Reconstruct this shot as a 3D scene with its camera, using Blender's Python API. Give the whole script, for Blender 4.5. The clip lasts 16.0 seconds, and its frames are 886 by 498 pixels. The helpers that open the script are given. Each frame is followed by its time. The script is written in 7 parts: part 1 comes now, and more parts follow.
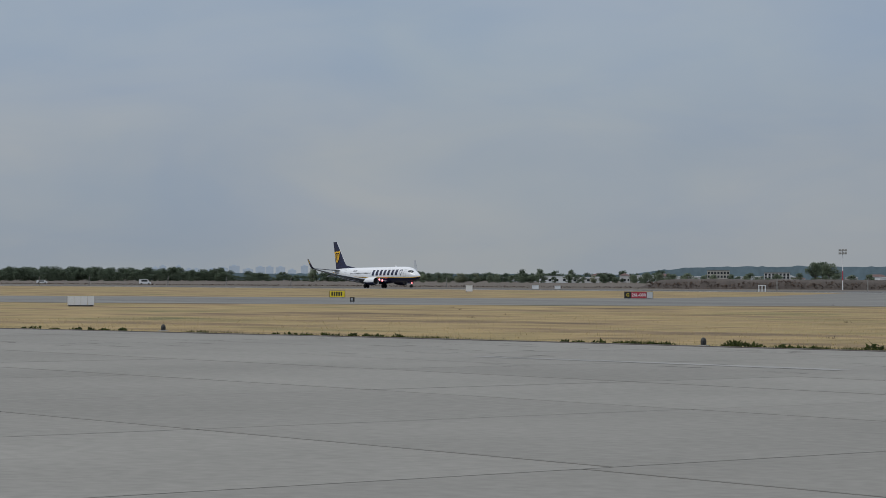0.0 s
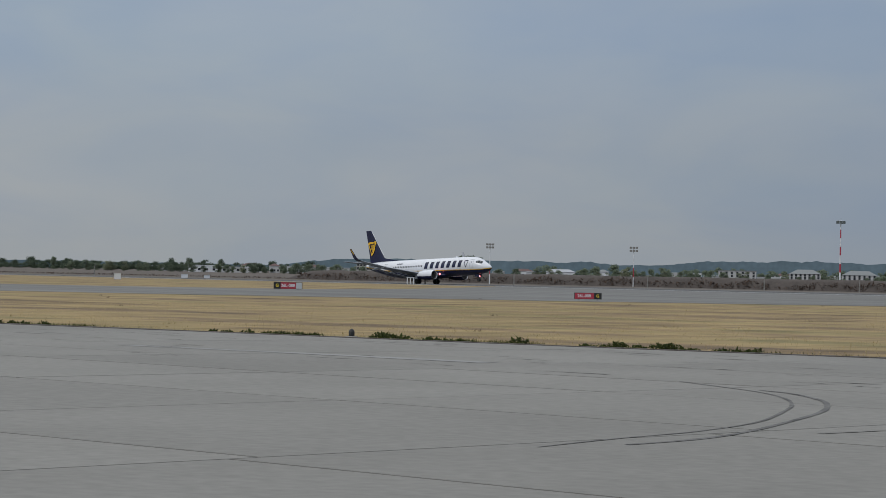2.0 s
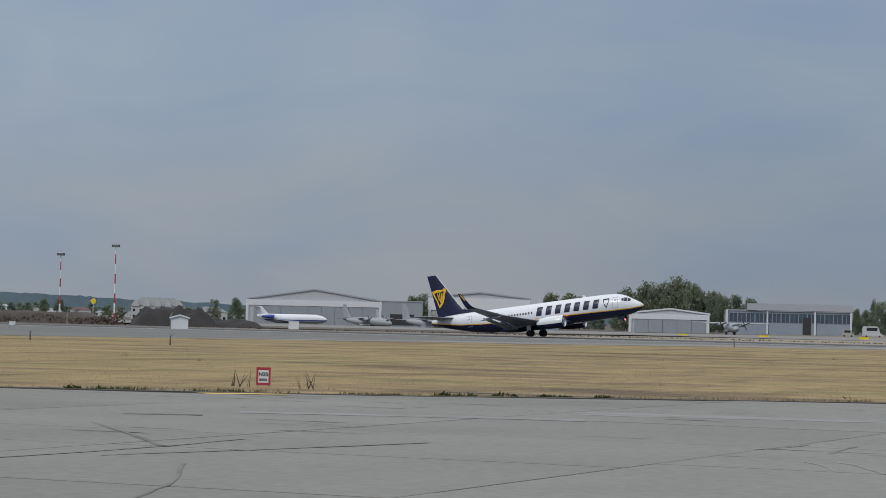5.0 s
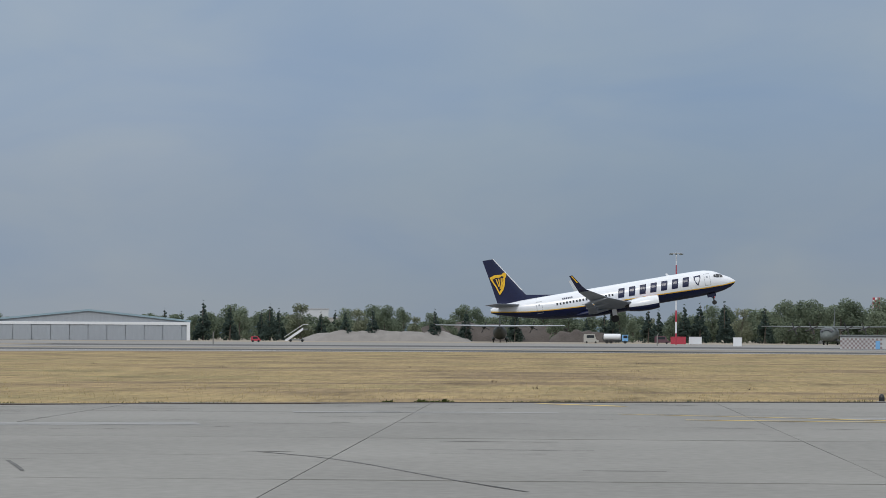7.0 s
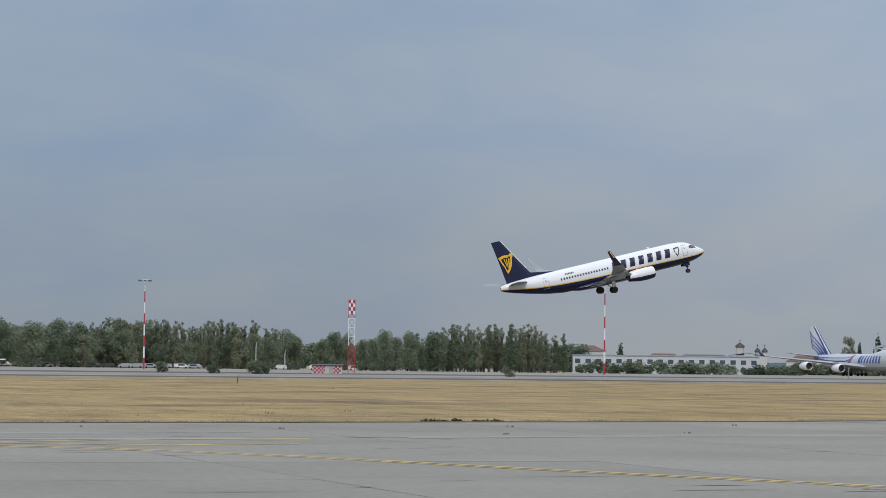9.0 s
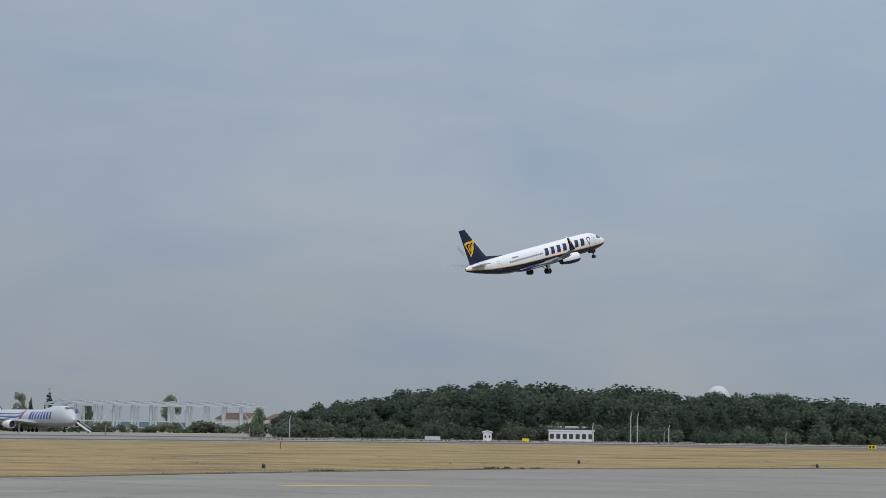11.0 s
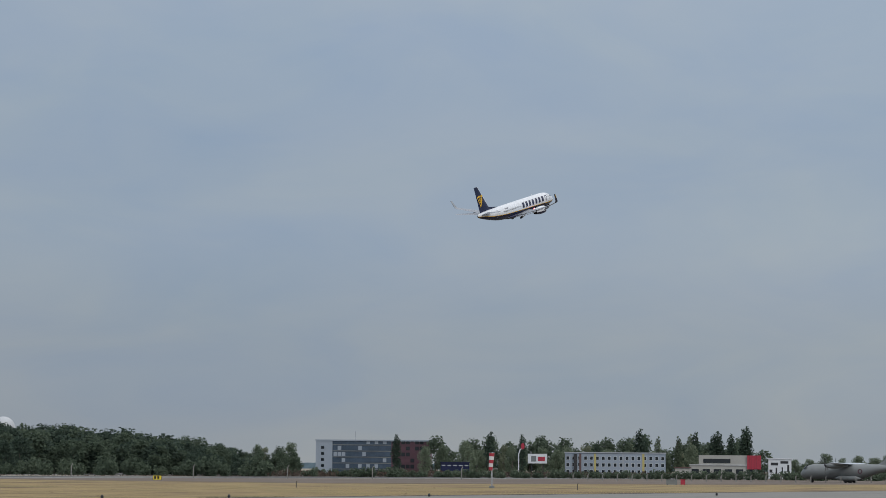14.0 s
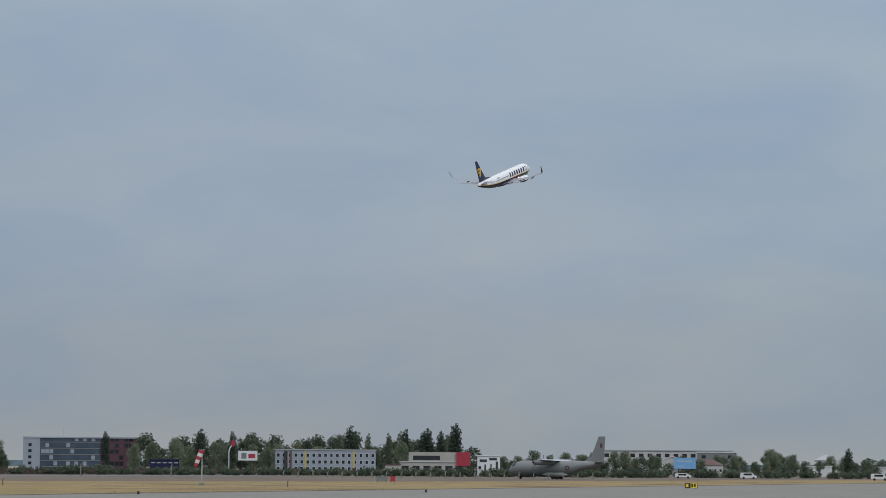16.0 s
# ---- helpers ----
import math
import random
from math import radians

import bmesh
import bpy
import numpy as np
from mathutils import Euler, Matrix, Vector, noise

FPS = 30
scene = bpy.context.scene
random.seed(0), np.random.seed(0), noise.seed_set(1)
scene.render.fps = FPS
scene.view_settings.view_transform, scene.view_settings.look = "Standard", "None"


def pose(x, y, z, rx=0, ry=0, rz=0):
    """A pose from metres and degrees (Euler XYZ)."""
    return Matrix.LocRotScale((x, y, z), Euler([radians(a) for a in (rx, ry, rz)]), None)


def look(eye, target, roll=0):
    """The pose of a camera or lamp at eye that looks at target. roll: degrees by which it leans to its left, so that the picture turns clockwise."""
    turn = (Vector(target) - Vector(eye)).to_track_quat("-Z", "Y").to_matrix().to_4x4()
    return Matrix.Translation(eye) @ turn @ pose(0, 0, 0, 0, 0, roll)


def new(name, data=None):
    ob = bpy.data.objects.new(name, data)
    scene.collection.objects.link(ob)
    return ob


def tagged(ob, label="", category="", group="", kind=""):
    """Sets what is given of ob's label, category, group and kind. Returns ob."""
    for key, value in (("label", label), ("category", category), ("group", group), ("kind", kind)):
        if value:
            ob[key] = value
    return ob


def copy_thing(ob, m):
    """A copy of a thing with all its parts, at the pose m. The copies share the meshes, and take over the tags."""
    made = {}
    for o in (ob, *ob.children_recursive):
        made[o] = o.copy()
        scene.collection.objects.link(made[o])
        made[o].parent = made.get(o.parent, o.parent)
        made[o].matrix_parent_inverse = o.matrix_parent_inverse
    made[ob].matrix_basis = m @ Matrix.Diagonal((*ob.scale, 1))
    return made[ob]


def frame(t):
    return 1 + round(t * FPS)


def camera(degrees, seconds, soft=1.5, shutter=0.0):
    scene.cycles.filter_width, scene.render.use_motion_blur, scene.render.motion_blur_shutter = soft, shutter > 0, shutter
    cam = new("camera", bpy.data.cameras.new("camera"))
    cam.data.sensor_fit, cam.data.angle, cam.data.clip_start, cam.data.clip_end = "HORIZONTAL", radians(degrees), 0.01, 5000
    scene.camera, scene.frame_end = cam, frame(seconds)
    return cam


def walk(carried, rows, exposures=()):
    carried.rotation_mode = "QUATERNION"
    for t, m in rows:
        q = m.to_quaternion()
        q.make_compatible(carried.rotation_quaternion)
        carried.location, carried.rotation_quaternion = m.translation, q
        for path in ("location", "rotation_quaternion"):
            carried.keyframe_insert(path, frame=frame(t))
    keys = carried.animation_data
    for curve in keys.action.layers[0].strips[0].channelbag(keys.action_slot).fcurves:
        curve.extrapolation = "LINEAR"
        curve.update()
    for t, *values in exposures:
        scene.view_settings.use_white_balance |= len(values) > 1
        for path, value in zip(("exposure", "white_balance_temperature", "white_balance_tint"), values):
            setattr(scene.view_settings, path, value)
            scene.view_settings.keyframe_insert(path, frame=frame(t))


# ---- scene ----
cam = camera(19.76, 16.0, soft=0.7)
EYE = Vector((0, 0, 2.7))


def aim(yaw, pitch, roll):
    """A pose at the eye: yaw to the left of +y, pitch up, roll to the left, in degrees."""
    y, p = radians(yaw), radians(pitch)
    return look(EYE, EYE + Vector((-math.sin(y) * math.cos(p), math.cos(y) * math.cos(p), math.sin(p))), roll)


PATH = [
    (0, 52.081, 0.653, 0.159),
    (0.5, 50.561, 0.759, 0.321),
    (1, 48.708, 0.725, 0.510),
    (1.5, 46.526, 0.524, 0.750),
    (2, 44.210, 0.517, 1.083),
    (2.5, 41.490, 0.616, 1.391),
    (3, 38.665, 0.764, 1.410),
    (3.5, 35.326, 0.964, 1.343),
    (4, 32.036, 1.168, 1.239),
    (4.5, 28.135, 1.423, 1.374),
    (5, 23.832, 1.580, 1.293),
    (5.2, 21.947, 1.608, 1.253),
    (7.3, -0.904, 1.916, 0.363),
    (7.7, -5.619, 2.058, 0.535),
    (8, -9.021, 2.168, 0.601),
    (8.5, -14.757, 2.327, 0.542),
    (9, -20.024, 2.562, 0.681),
    (9.5, -25.087, 3.049, 0.636),
    (10, -29.876, 3.447, 0.723),
    (10.2, -31.702, 3.540, 0.788),
    (12.3, -47.169, 4.718, 0.528),
    (12.5, -48.183, 4.736, 0.546),
    (13, -50.463, 4.834, 0.528),
    (13.5, -52.601, 4.924, 0.496),
    (14, -54.442, 4.915, 0.473),
    (14.5, -56.155, 4.867, 0.376),
    (15, -57.829, 4.818, 0.367),
    (15.5, -59.463, 4.814, 0.327),
    (16, -60.944, 4.896, 0.376),
]
walk(cam, [(t, aim(a, b, c)) for t, a, b, c in PATH],
     exposures=[(0, -0.14), (1.2, -0.14), (2, -0.16), (3, -0.01), (4.8, -0.03), (7.3, 0.2), (9.3, 0.22), (10.2, 0.12), (12.4, 0.05), (14, -0.06), (16, -0.06)])

# ---- sky and sun ----
world = bpy.data.worlds.new("overcast_sky")
scene.world = world
world.use_nodes = True


def sky_nodes():
    nt = world.node_tree
    n, l = nt.nodes, nt.links
    n.clear()
    out = n.new("ShaderNodeOutputWorld")
    bg = n.new("ShaderNodeBackground")
    tc = n.new("ShaderNodeTexCoord")
    sep = n.new("ShaderNodeSeparateXYZ")
    l.new(tc.outputs["Generated"], sep.inputs[0])
    ramp = n.new("ShaderNodeValToRGB")
    ramp.color_ramp.interpolation = "EASE"
    els = ramp.color_ramp.elements
    stops = [(0.0, (0.322, 0.360, 0.400)), (0.04, (0.312, 0.366, 0.432)), (0.10, (0.315, 0.388, 0.485)),
             (0.2, (0.34, 0.42, 0.53)), (0.45, (0.75, 0.80, 0.88)), (1.0, (1.5, 1.52, 1.55))]
    els[0].position, els[0].color = stops[0][0], (*stops[0][1], 1)
    els[1].position, els[1].color = stops[-1][0], (*stops[-1][1], 1)
    for p, c in stops[1:-1]:
        e = els.new(p)
        e.color = (*c, 1)
    l.new(sep.outputs["Z"], ramp.inputs[0])
    # cloud layers: long soft banks, stretched along the horizon
    mp = n.new("ShaderNodeMapping")
    mp.inputs["Scale"].default_value = (2.4, 2.4, 6.0)
    l.new(tc.outputs["Generated"], mp.inputs[0])
    noise1 = n.new("ShaderNodeTexNoise")
    noise1.inputs["Scale"].default_value, noise1.inputs["Detail"].default_value = 1.7, 5.0
    noise1.inputs["Roughness"].default_value = 0.55
    l.new(mp.outputs[0], noise1.inputs["Vector"])
    cr = n.new("ShaderNodeValToRGB")
    cr.color_ramp.elements[0].position, cr.color_ramp.elements[0].color = 0.32, (0.91, 0.955, 1.01, 1)
    cr.color_ramp.elements[1].position, cr.color_ramp.elements[1].color = 0.70, (1.13, 1.075, 1.04, 1)
    l.new(noise1.outputs["Fac"], cr.inputs[0])
    mul = n.new("ShaderNodeMixRGB")
    mul.blend_type, mul.inputs[0].default_value = "MULTIPLY", 1.0
    l.new(ramp.outputs[0], mul.inputs[1])
    l.new(cr.outputs[0], mul.inputs[2])
    # the clear sky behind the cloud
    sk = n.new("ShaderNodeTexSky")
    sk.sky_type, sk.sun_disc = "NISHITA", False
    sk.sun_elevation, sk.sun_rotation = radians(38), radians(195)
    sk.dust_density = 4.0
    sc = n.new("ShaderNodeMixRGB")
    sc.blend_type, sc.inputs[0].default_value, sc.inputs[2].default_value = "MULTIPLY", 1.0, (0.08, 0.08, 0.08, 1)
    l.new(sk.outputs[0], sc.inputs[1])
    mix = n.new("ShaderNodeMixRGB")
    mix.inputs[0].default_value = 0.88
    l.new(sc.outputs[0], mix.inputs[1])
    l.new(mul.outputs[0], mix.inputs[2])
    # the cloud is thinner, and so bluer, straight ahead
    side = n.new("ShaderNodeMapRange")
    side.inputs[1].default_value, side.inputs[2].default_value = -0.75, 0.95
    l.new(sep.outputs["X"], side.inputs[0])
    tone = n.new("ShaderNodeValToRGB")
    te = tone.color_ramp.elements
    te[0].position, te[0].color = 0.0, (1.16, 1.14, 1.10, 1)
    te[1].position, te[1].color = 1.0, (1.085, 1.09, 1.055, 1)
    te.new(0.75).color = (0.985, 0.965, 0.945, 1)
    te.new(0.25).color = (0.875, 0.90, 0.925, 1)
    te.new(0.45).color = (0.765, 0.81, 0.845, 1)
    te.new(0.62).color = (0.80, 0.82, 0.84, 1)
    l.new(side.outputs[0], tone.inputs[0])
    lit = n.new("ShaderNodeMixRGB")
    lit.blend_type, lit.inputs[0].default_value = "MULTIPLY", 1.0
    l.new(mix.outputs[0], lit.inputs[1])
    l.new(tone.outputs[0], lit.inputs[2])
    # thin slanting streaks of cloud within the banks
    mp2 = n.new("ShaderNodeMapping")
    mp2.inputs["Scale"].default_value = (6.0, 6.0, 17.0)
    mp2.inputs["Rotation"].default_value = (0.25, 0.2, 0.0)
    l.new(tc.outputs["Generated"], mp2.inputs[0])
    noise2 = n.new("ShaderNodeTexNoise")
    noise2.inputs["Scale"].default_value, noise2.inputs["Detail"].default_value = 1.6, 4.0
    noise2.inputs["Roughness"].default_value, noise2.inputs["Distortion"].default_value = 0.5, 0.6
    l.new(mp2.outputs[0], noise2.inputs["Vector"])
    streak = n.new("ShaderNodeValToRGB")
    streak.color_ramp.elements[0].position, streak.color_ramp.elements[0].color = 0.30, (0.925, 0.955, 1.01, 1)
    streak.color_ramp.elements[1].position, streak.color_ramp.elements[1].color = 0.70, (1.075, 1.045, 1.0, 1)
    l.new(noise2.outputs["Fac"], streak.inputs[0])
    banks = n.new("ShaderNodeMixRGB")
    banks.blend_type, banks.inputs[0].default_value = "MULTIPLY", 1.0
    l.new(lit.outputs[0], banks.inputs[1])
    l.new(streak.outputs[0], banks.inputs[2])
    l.new(banks.outputs[0], bg.inputs[0])
    bg.inputs[1].default_value = 1.0
    l.new(bg.outputs[0], out.inputs[0])


sky_nodes()
sun = new("sun", bpy.data.lights.new("sun", "SUN"))
sun.data.energy, sun.data.angle, sun.data.color = 1.1, radians(14), (1.0, 0.975, 0.94)
sun.matrix_world = look((-60, -230, 190), (0, 0, 0))


# ---- materials ----
def mat(name, col, rough=0.6, metal=0.0, vary=0.12, scale=2.0, bump=0.0, fine=12.0, emit=0.0, alpha_rand=0.0, stretch=(1, 1, 1), spec=0.5):
    """A procedural surface: base colour varied at two scales, with optional relief."""
    m = bpy.data.materials.new(name)
    m.use_nodes = True
    n, l = m.node_tree.nodes, m.node_tree.links
    b = n["Principled BSDF"]
    b.inputs["Roughness"].default_value, b.inputs["Metallic"].default_value = rough, metal
    b.inputs["Specular IOR Level"].default_value = spec
    tc = n.new("ShaderNodeTexCoord")
    mp = n.new("ShaderNodeMapping")
    mp.inputs["Scale"].default_value = stretch
    l.new(tc.outputs["Object"], mp.inputs[0])
    fac = None
    for s, d in ((scale, 4.0), (scale * fine, 3.0)):
        t = n.new("ShaderNodeTexNoise")
        t.inputs["Scale"].default_value, t.inputs["Detail"].default_value = s, d
        l.new(mp.outputs[0], t.inputs["Vector"])
        if fac is None:
            fac = t.outputs["Fac"]
        else:
            a = n.new("ShaderNodeMath")
            a.operation = "ADD"
            l.new(fac, a.inputs[0])
            l.new(t.outputs["Fac"], a.inputs[1])
            fac = a.outputs[0]
    h = n.new("ShaderNodeMath")
    h.operation, h.inputs[1].default_value = "MULTIPLY", 0.5
    l.new(fac, h.inputs[0])
    r = n.new("ShaderNodeValToRGB")
    r.color_ramp.elements[0].position, r.color_ramp.elements[1].position = 0.3, 0.7
    r.color_ramp.elements[0].color = (*[max(0, c * (1 - vary)) for c in col], 1)
    r.color_ramp.elements[1].color = (*[min(1, c * (1 + vary)) for c in col], 1)
    l.new(h.outputs[0], r.inputs[0])
    col_out = r.outputs[0]
    if alpha_rand:
        info = n.new("ShaderNodeObjectInfo")
        hs = n.new("ShaderNodeHueSaturation")
        mr = n.new("ShaderNodeMapRange")
        mr.inputs[3].default_value, mr.inputs[4].default_value = 1 - alpha_rand, 1 + alpha_rand
        l.new(info.outputs["Random"], mr.inputs[0])
        l.new(mr.outputs[0], hs.inputs["Value"])
        l.new(col_out, hs.inputs["Color"])
        col_out = hs.outputs[0]
    l.new(col_out, b.inputs["Base Color"])
    if bump:
        bp = n.new("ShaderNodeBump")
        bp.inputs["Strength"].default_value, bp.inputs["Distance"].default_value = bump, 0.05
        l.new(h.outputs[0], bp.inputs["Height"])
        l.new(bp.outputs[0], b.inputs["Normal"])
    if emit:
        b.inputs["Emission Color"].default_value = (*col, 1)
        b.inputs["Emission Strength"].default_value = emit
    return m


def leaf_mat(name, col, vary=0.16):
    """Foliage: each clump of leaves takes a tone of its own."""
    m = bpy.data.materials.new(name)
    m.use_nodes = True
    n, l = m.node_tree.nodes, m.node_tree.links
    b = n["Principled BSDF"]
    b.inputs["Roughness"].default_value = 0.75
    b.inputs["Specular IOR Level"].default_value = 0.2
    g = n.new("ShaderNodeNewGeometry")
    info = n.new("ShaderNodeObjectInfo")
    r = n.new("ShaderNodeValToRGB")
    r.color_ramp.elements[0].color = (*[c * (1 - vary) for c in col], 1)
    r.color_ramp.elements[1].color = (col[0] * (1 + vary * 1.3), col[1] * (1 + vary), col[2] * (1 + vary * 0.6), 1)
    l.new(g.outputs["Random Per Island"], r.inputs[0])
    hs = n.new("ShaderNodeHueSaturation")
    mr = n.new("ShaderNodeMapRange")
    mr.inputs[3].default_value, mr.inputs[4].default_value = 0.84, 1.2
    l.new(info.outputs["Random"], mr.inputs[0])
    l.new(mr.outputs[0], hs.inputs["Value"])
    mr2 = n.new("ShaderNodeMapRange")
    mr2.inputs[3].default_value, mr2.inputs[4].default_value = 0.51, 0.485
    l.new(info.outputs["Random"], mr2.inputs[0])
    l.new(mr2.outputs[0], hs.inputs["Hue"])
    l.new(r.outputs[0], hs.inputs["Color"])
    l.new(hs.outputs[0], b.inputs["Base Color"])
    tr = n.new("ShaderNodeBsdfTranslucent")
    l.new(hs.outputs[0], tr.inputs["Color"])
    mx = n.new("ShaderNodeMixShader")
    mx.inputs[0].default_value = 0.5
    l.new(b.outputs[0], mx.inputs[1])
    l.new(tr.outputs[0], mx.inputs[2])
    l.new(mx.outputs[0], n["Material Output"].inputs["Surface"])
    return m


def ground_mat():
    """Dry mown grass: straw with green and brown patches in long swaths; bare soil far across."""
    m = bpy.data.materials.new("dry_grass")
    m.use_nodes = True
    n, l = m.node_tree.nodes, m.node_tree.links
    b = n["Principled BSDF"]
    b.inputs["Roughness"].default_value = 0.95
    b.inputs["Specular IOR Level"].default_value = 0.1
    tc = n.new("ShaderNodeTexCoord")

    def noise_tex(scale, stretch, detail=5.0):
        mp = n.new("ShaderNodeMapping")
        mp.inputs["Scale"].default_value = stretch
        mp.inputs["Rotation"].default_value = (0, 0, radians(-6))
        l.new(tc.outputs["Object"], mp.inputs[0])
        t = n.new("ShaderNodeTexNoise")
        t.inputs["Scale"].default_value, t.inputs["Detail"].default_value = scale, detail
        t.inputs["Roughness"].default_value = 0.65
        l.new(mp.outputs[0], t.inputs["Vector"])
        return t.outputs["Fac"]

    def ramp(fac, stops):
        r = n.new("ShaderNodeValToRGB")
        e = r.color_ramp.elements
        e[0].position, e[0].color = stops[0][0], (*stops[0][1], 1)
        e[1].position, e[1].color = stops[-1][0], (*stops[-1][1], 1)
        for p, c in stops[1:-1]:
            e.new(p).color = (*c, 1)
        l.new(fac, r.inputs[0])
        return r.outputs[0]

    def mixed(a, c, fac, kind="MIX"):
        x = n.new("ShaderNodeMixRGB")
        x.blend_type = kind
        if isinstance(fac, float):
            x.inputs[0].default_value = fac
        else:
            l.new(fac, x.inputs[0])
        l.new(a, x.inputs[1])
        l.new(c, x.inputs[2])
        return x.outputs[0]

    straw = ramp(noise_tex(0.06, (0.6, 1.5, 1), 7.0), [(0.30, (0.105, 0.080, 0.062)), (0.42, (0.200, 0.150, 0.092)), (0.50, (0.285, 0.218, 0.116)), (0.60, (0.235, 0.192, 0.100)), (0.70, (0.118, 0.124, 0.064))])
    swath = ramp(noise_tex(0.22, (1.0, 0.28, 1), 6.0), [(0.30, (0.60, 0.59, 0.58)), (0.45, (0.94, 0.94, 0.93)), (0.70, (1.26, 1.24, 1.18))])
    fine = ramp(noise_tex(2.4, (1, 0.09, 1), 6.0), [(0.32, (0.76, 0.75, 0.74)), (0.5, (0.98, 0.98, 0.98)), (0.68, (1.20, 1.19, 1.15))])
    c = mixed(mixed(straw, swath, 1.0, "MULTIPLY"), fine, 1.0, "MULTIPLY")
    # across the runway the soil is barer and paler
    sep = n.new("ShaderNodeSeparateXYZ")
    l.new(tc.outputs["Object"], sep.inputs[0])
    soil = ramp(noise_tex(0.03, (0.5, 1.5, 1)), [(0.35, (0.20, 0.17, 0.13)), (0.55, (0.30, 0.27, 0.22)), (0.7, (0.17, 0.15, 0.09))])
    brown = ramp(noise_tex(0.05, (0.4, 1.8, 1)), [(0.35, (0.085, 0.074, 0.066)), (0.55, (0.135, 0.118, 0.104)), (0.7, (0.110, 0.112, 0.070))])
    east = n.new("ShaderNodeMapRange")
    east.inputs[1].default_value, east.inputs[2].default_value = -290, -170
    l.new(sep.outputs["X"], east.inputs[0])
    soil = mixed(brown, soil, east.outputs[0])
    mr = n.new("ShaderNodeMapRange")
    mr.inputs[1].default_value, mr.inputs[2].default_value = 404, 412
    l.new(sep.outputs["Y"], mr.inputs[0])
    c = mixed(c, soil, mr.outputs[0])
    l.new(c, b.inputs["Base Color"])
    bp = n.new("ShaderNodeBump")
    bp.inputs["Strength"].default_value, bp.inputs["Distance"].default_value = 0.35, 0.06
    l.new(noise_tex(3.0, (1, 0.12, 1), 5.0), bp.inputs["Height"])
    l.new(bp.outputs[0], b.inputs["Normal"])
    return m


GRASS = ground_mat()
CONCRETE = mat("apron_concrete", (0.217, 0.213, 0.197), 0.95, vary=0.16, scale=0.12, bump=0.15, fine=26, alpha_rand=0.05, stretch=(1, 1, 1), spec=0.08)
JOINT = mat("joint_sealant", (0.06, 0.058, 0.052), 0.95, vary=0.4, spec=0.1)
DARKASPHALT = mat("dark_asphalt", (0.075, 0.075, 0.076), 0.85, vary=0.3, scale=0.05, bump=0.1, fine=14, stretch=(0.2, 1.5, 1), spec=0.15)
TAXIASPHALT = mat("weathered_asphalt", (0.160, 0.160, 0.152), 0.9, vary=0.35, scale=0.06, bump=0.1, fine=16, stretch=(0.3, 1.4, 1), spec=0.12)
ASPHALT = mat("runway_asphalt", (0.125, 0.126, 0.123), 0.85, vary=0.3, scale=0.05, bump=0.1, fine=14, stretch=(0.2, 1.5, 1), spec=0.15)
STREAK = mat("runway_rubber", (0.058, 0.058, 0.06), 0.9, vary=0.5, scale=0.1, fine=10, stretch=(0.15, 2, 1), spec=0.1)
RUBBER = mat("rubber_marks", (0.132, 0.131, 0.126), 0.9, vary=0.5, scale=0.4, fine=10, spec=0.1)
PALE = mat("pale_concrete", (0.225, 0.22, 0.208), 0.95, vary=0.28, scale=0.1, stretch=(0.3, 1.5, 1), spec=0.08)
WHITE = mat("white_paint", (0.62, 0.64, 0.66), 0.35, vary=0.03, scale=0.6)
AIRWHITE = mat("aircraft_white", (0.66, 0.685, 0.72), 0.22, vary=0.025, scale=0.5)
NAVY = mat("aircraft_navy", (0.008, 0.012, 0.045), 0.25, vary=0.2, scale=0.5)
YELLOW = mat("aircraft_yellow", (0.72, 0.42, 0.025), 0.35, vary=0.06)
WINGGREY = mat("wing_grey", (0.24, 0.265, 0.30), 0.4, vary=0.08, scale=0.6)
METAL = mat("bare_metal", (0.6, 0.61, 0.63), 0.25, 0.9, vary=0.08)
DARK = mat("dark_metal", (0.03, 0.03, 0.033), 0.5, vary=0.2)
TYRE = mat("tyre_rubber", (0.018, 0.018, 0.018), 0.8, vary=0.2)
GLASS = mat("dark_glass", (0.02, 0.025, 0.03), 0.08, vary=0.1)
LAMP = mat("landing_lamp", (1.0, 0.22, 0.25), 0.3, vary=0.0, emit=4.0)
RED = mat("signal_red", (0.36, 0.030, 0.052), 0.5, vary=0.12)
SIGNYEL = mat("sign_yellow", (0.70, 0.55, 0.03), 0.5, vary=0.06)
BLACK = mat("sign_black", (0.012, 0.012, 0.012), 0.5, vary=0.1)
CLAD = mat("white_cladding", (0.44, 0.46, 0.48), 0.5, vary=0.06, scale=0.3, stretch=(6, 1, 1))
GREYCLAD = mat("grey_cladding", (0.27, 0.295, 0.325), 0.5, vary=0.08, scale=0.3, stretch=(6, 1, 1))
ROOFGREY = mat("grey_metal_roof", (0.34, 0.36, 0.385), 0.5, vary=0.08, scale=0.2)
BLUEROOF = mat("pale_blue_roof", (0.22, 0.31, 0.36), 0.5, vary=0.08, scale=0.2)
TILE = mat("clay_tile_roof", (0.115, 0.070, 0.066), 0.8, vary=0.25, scale=0.5)
PLASTER = mat("pale_plaster", (0.43, 0.435, 0.435), 0.85, vary=0.08, scale=0.3)
GREYWALL = mat("grey_render_wall", (0.245, 0.285, 0.335), 0.8, vary=0.08, scale=0.3)
BEIGE = mat("beige_wall", (0.34, 0.335, 0.31), 0.8, vary=0.08, scale=0.3)
SOIL = mat("brown_soil", (0.066, 0.056, 0.050), 0.95, vary=0.35, scale=0.25, bump=0.5, fine=8)
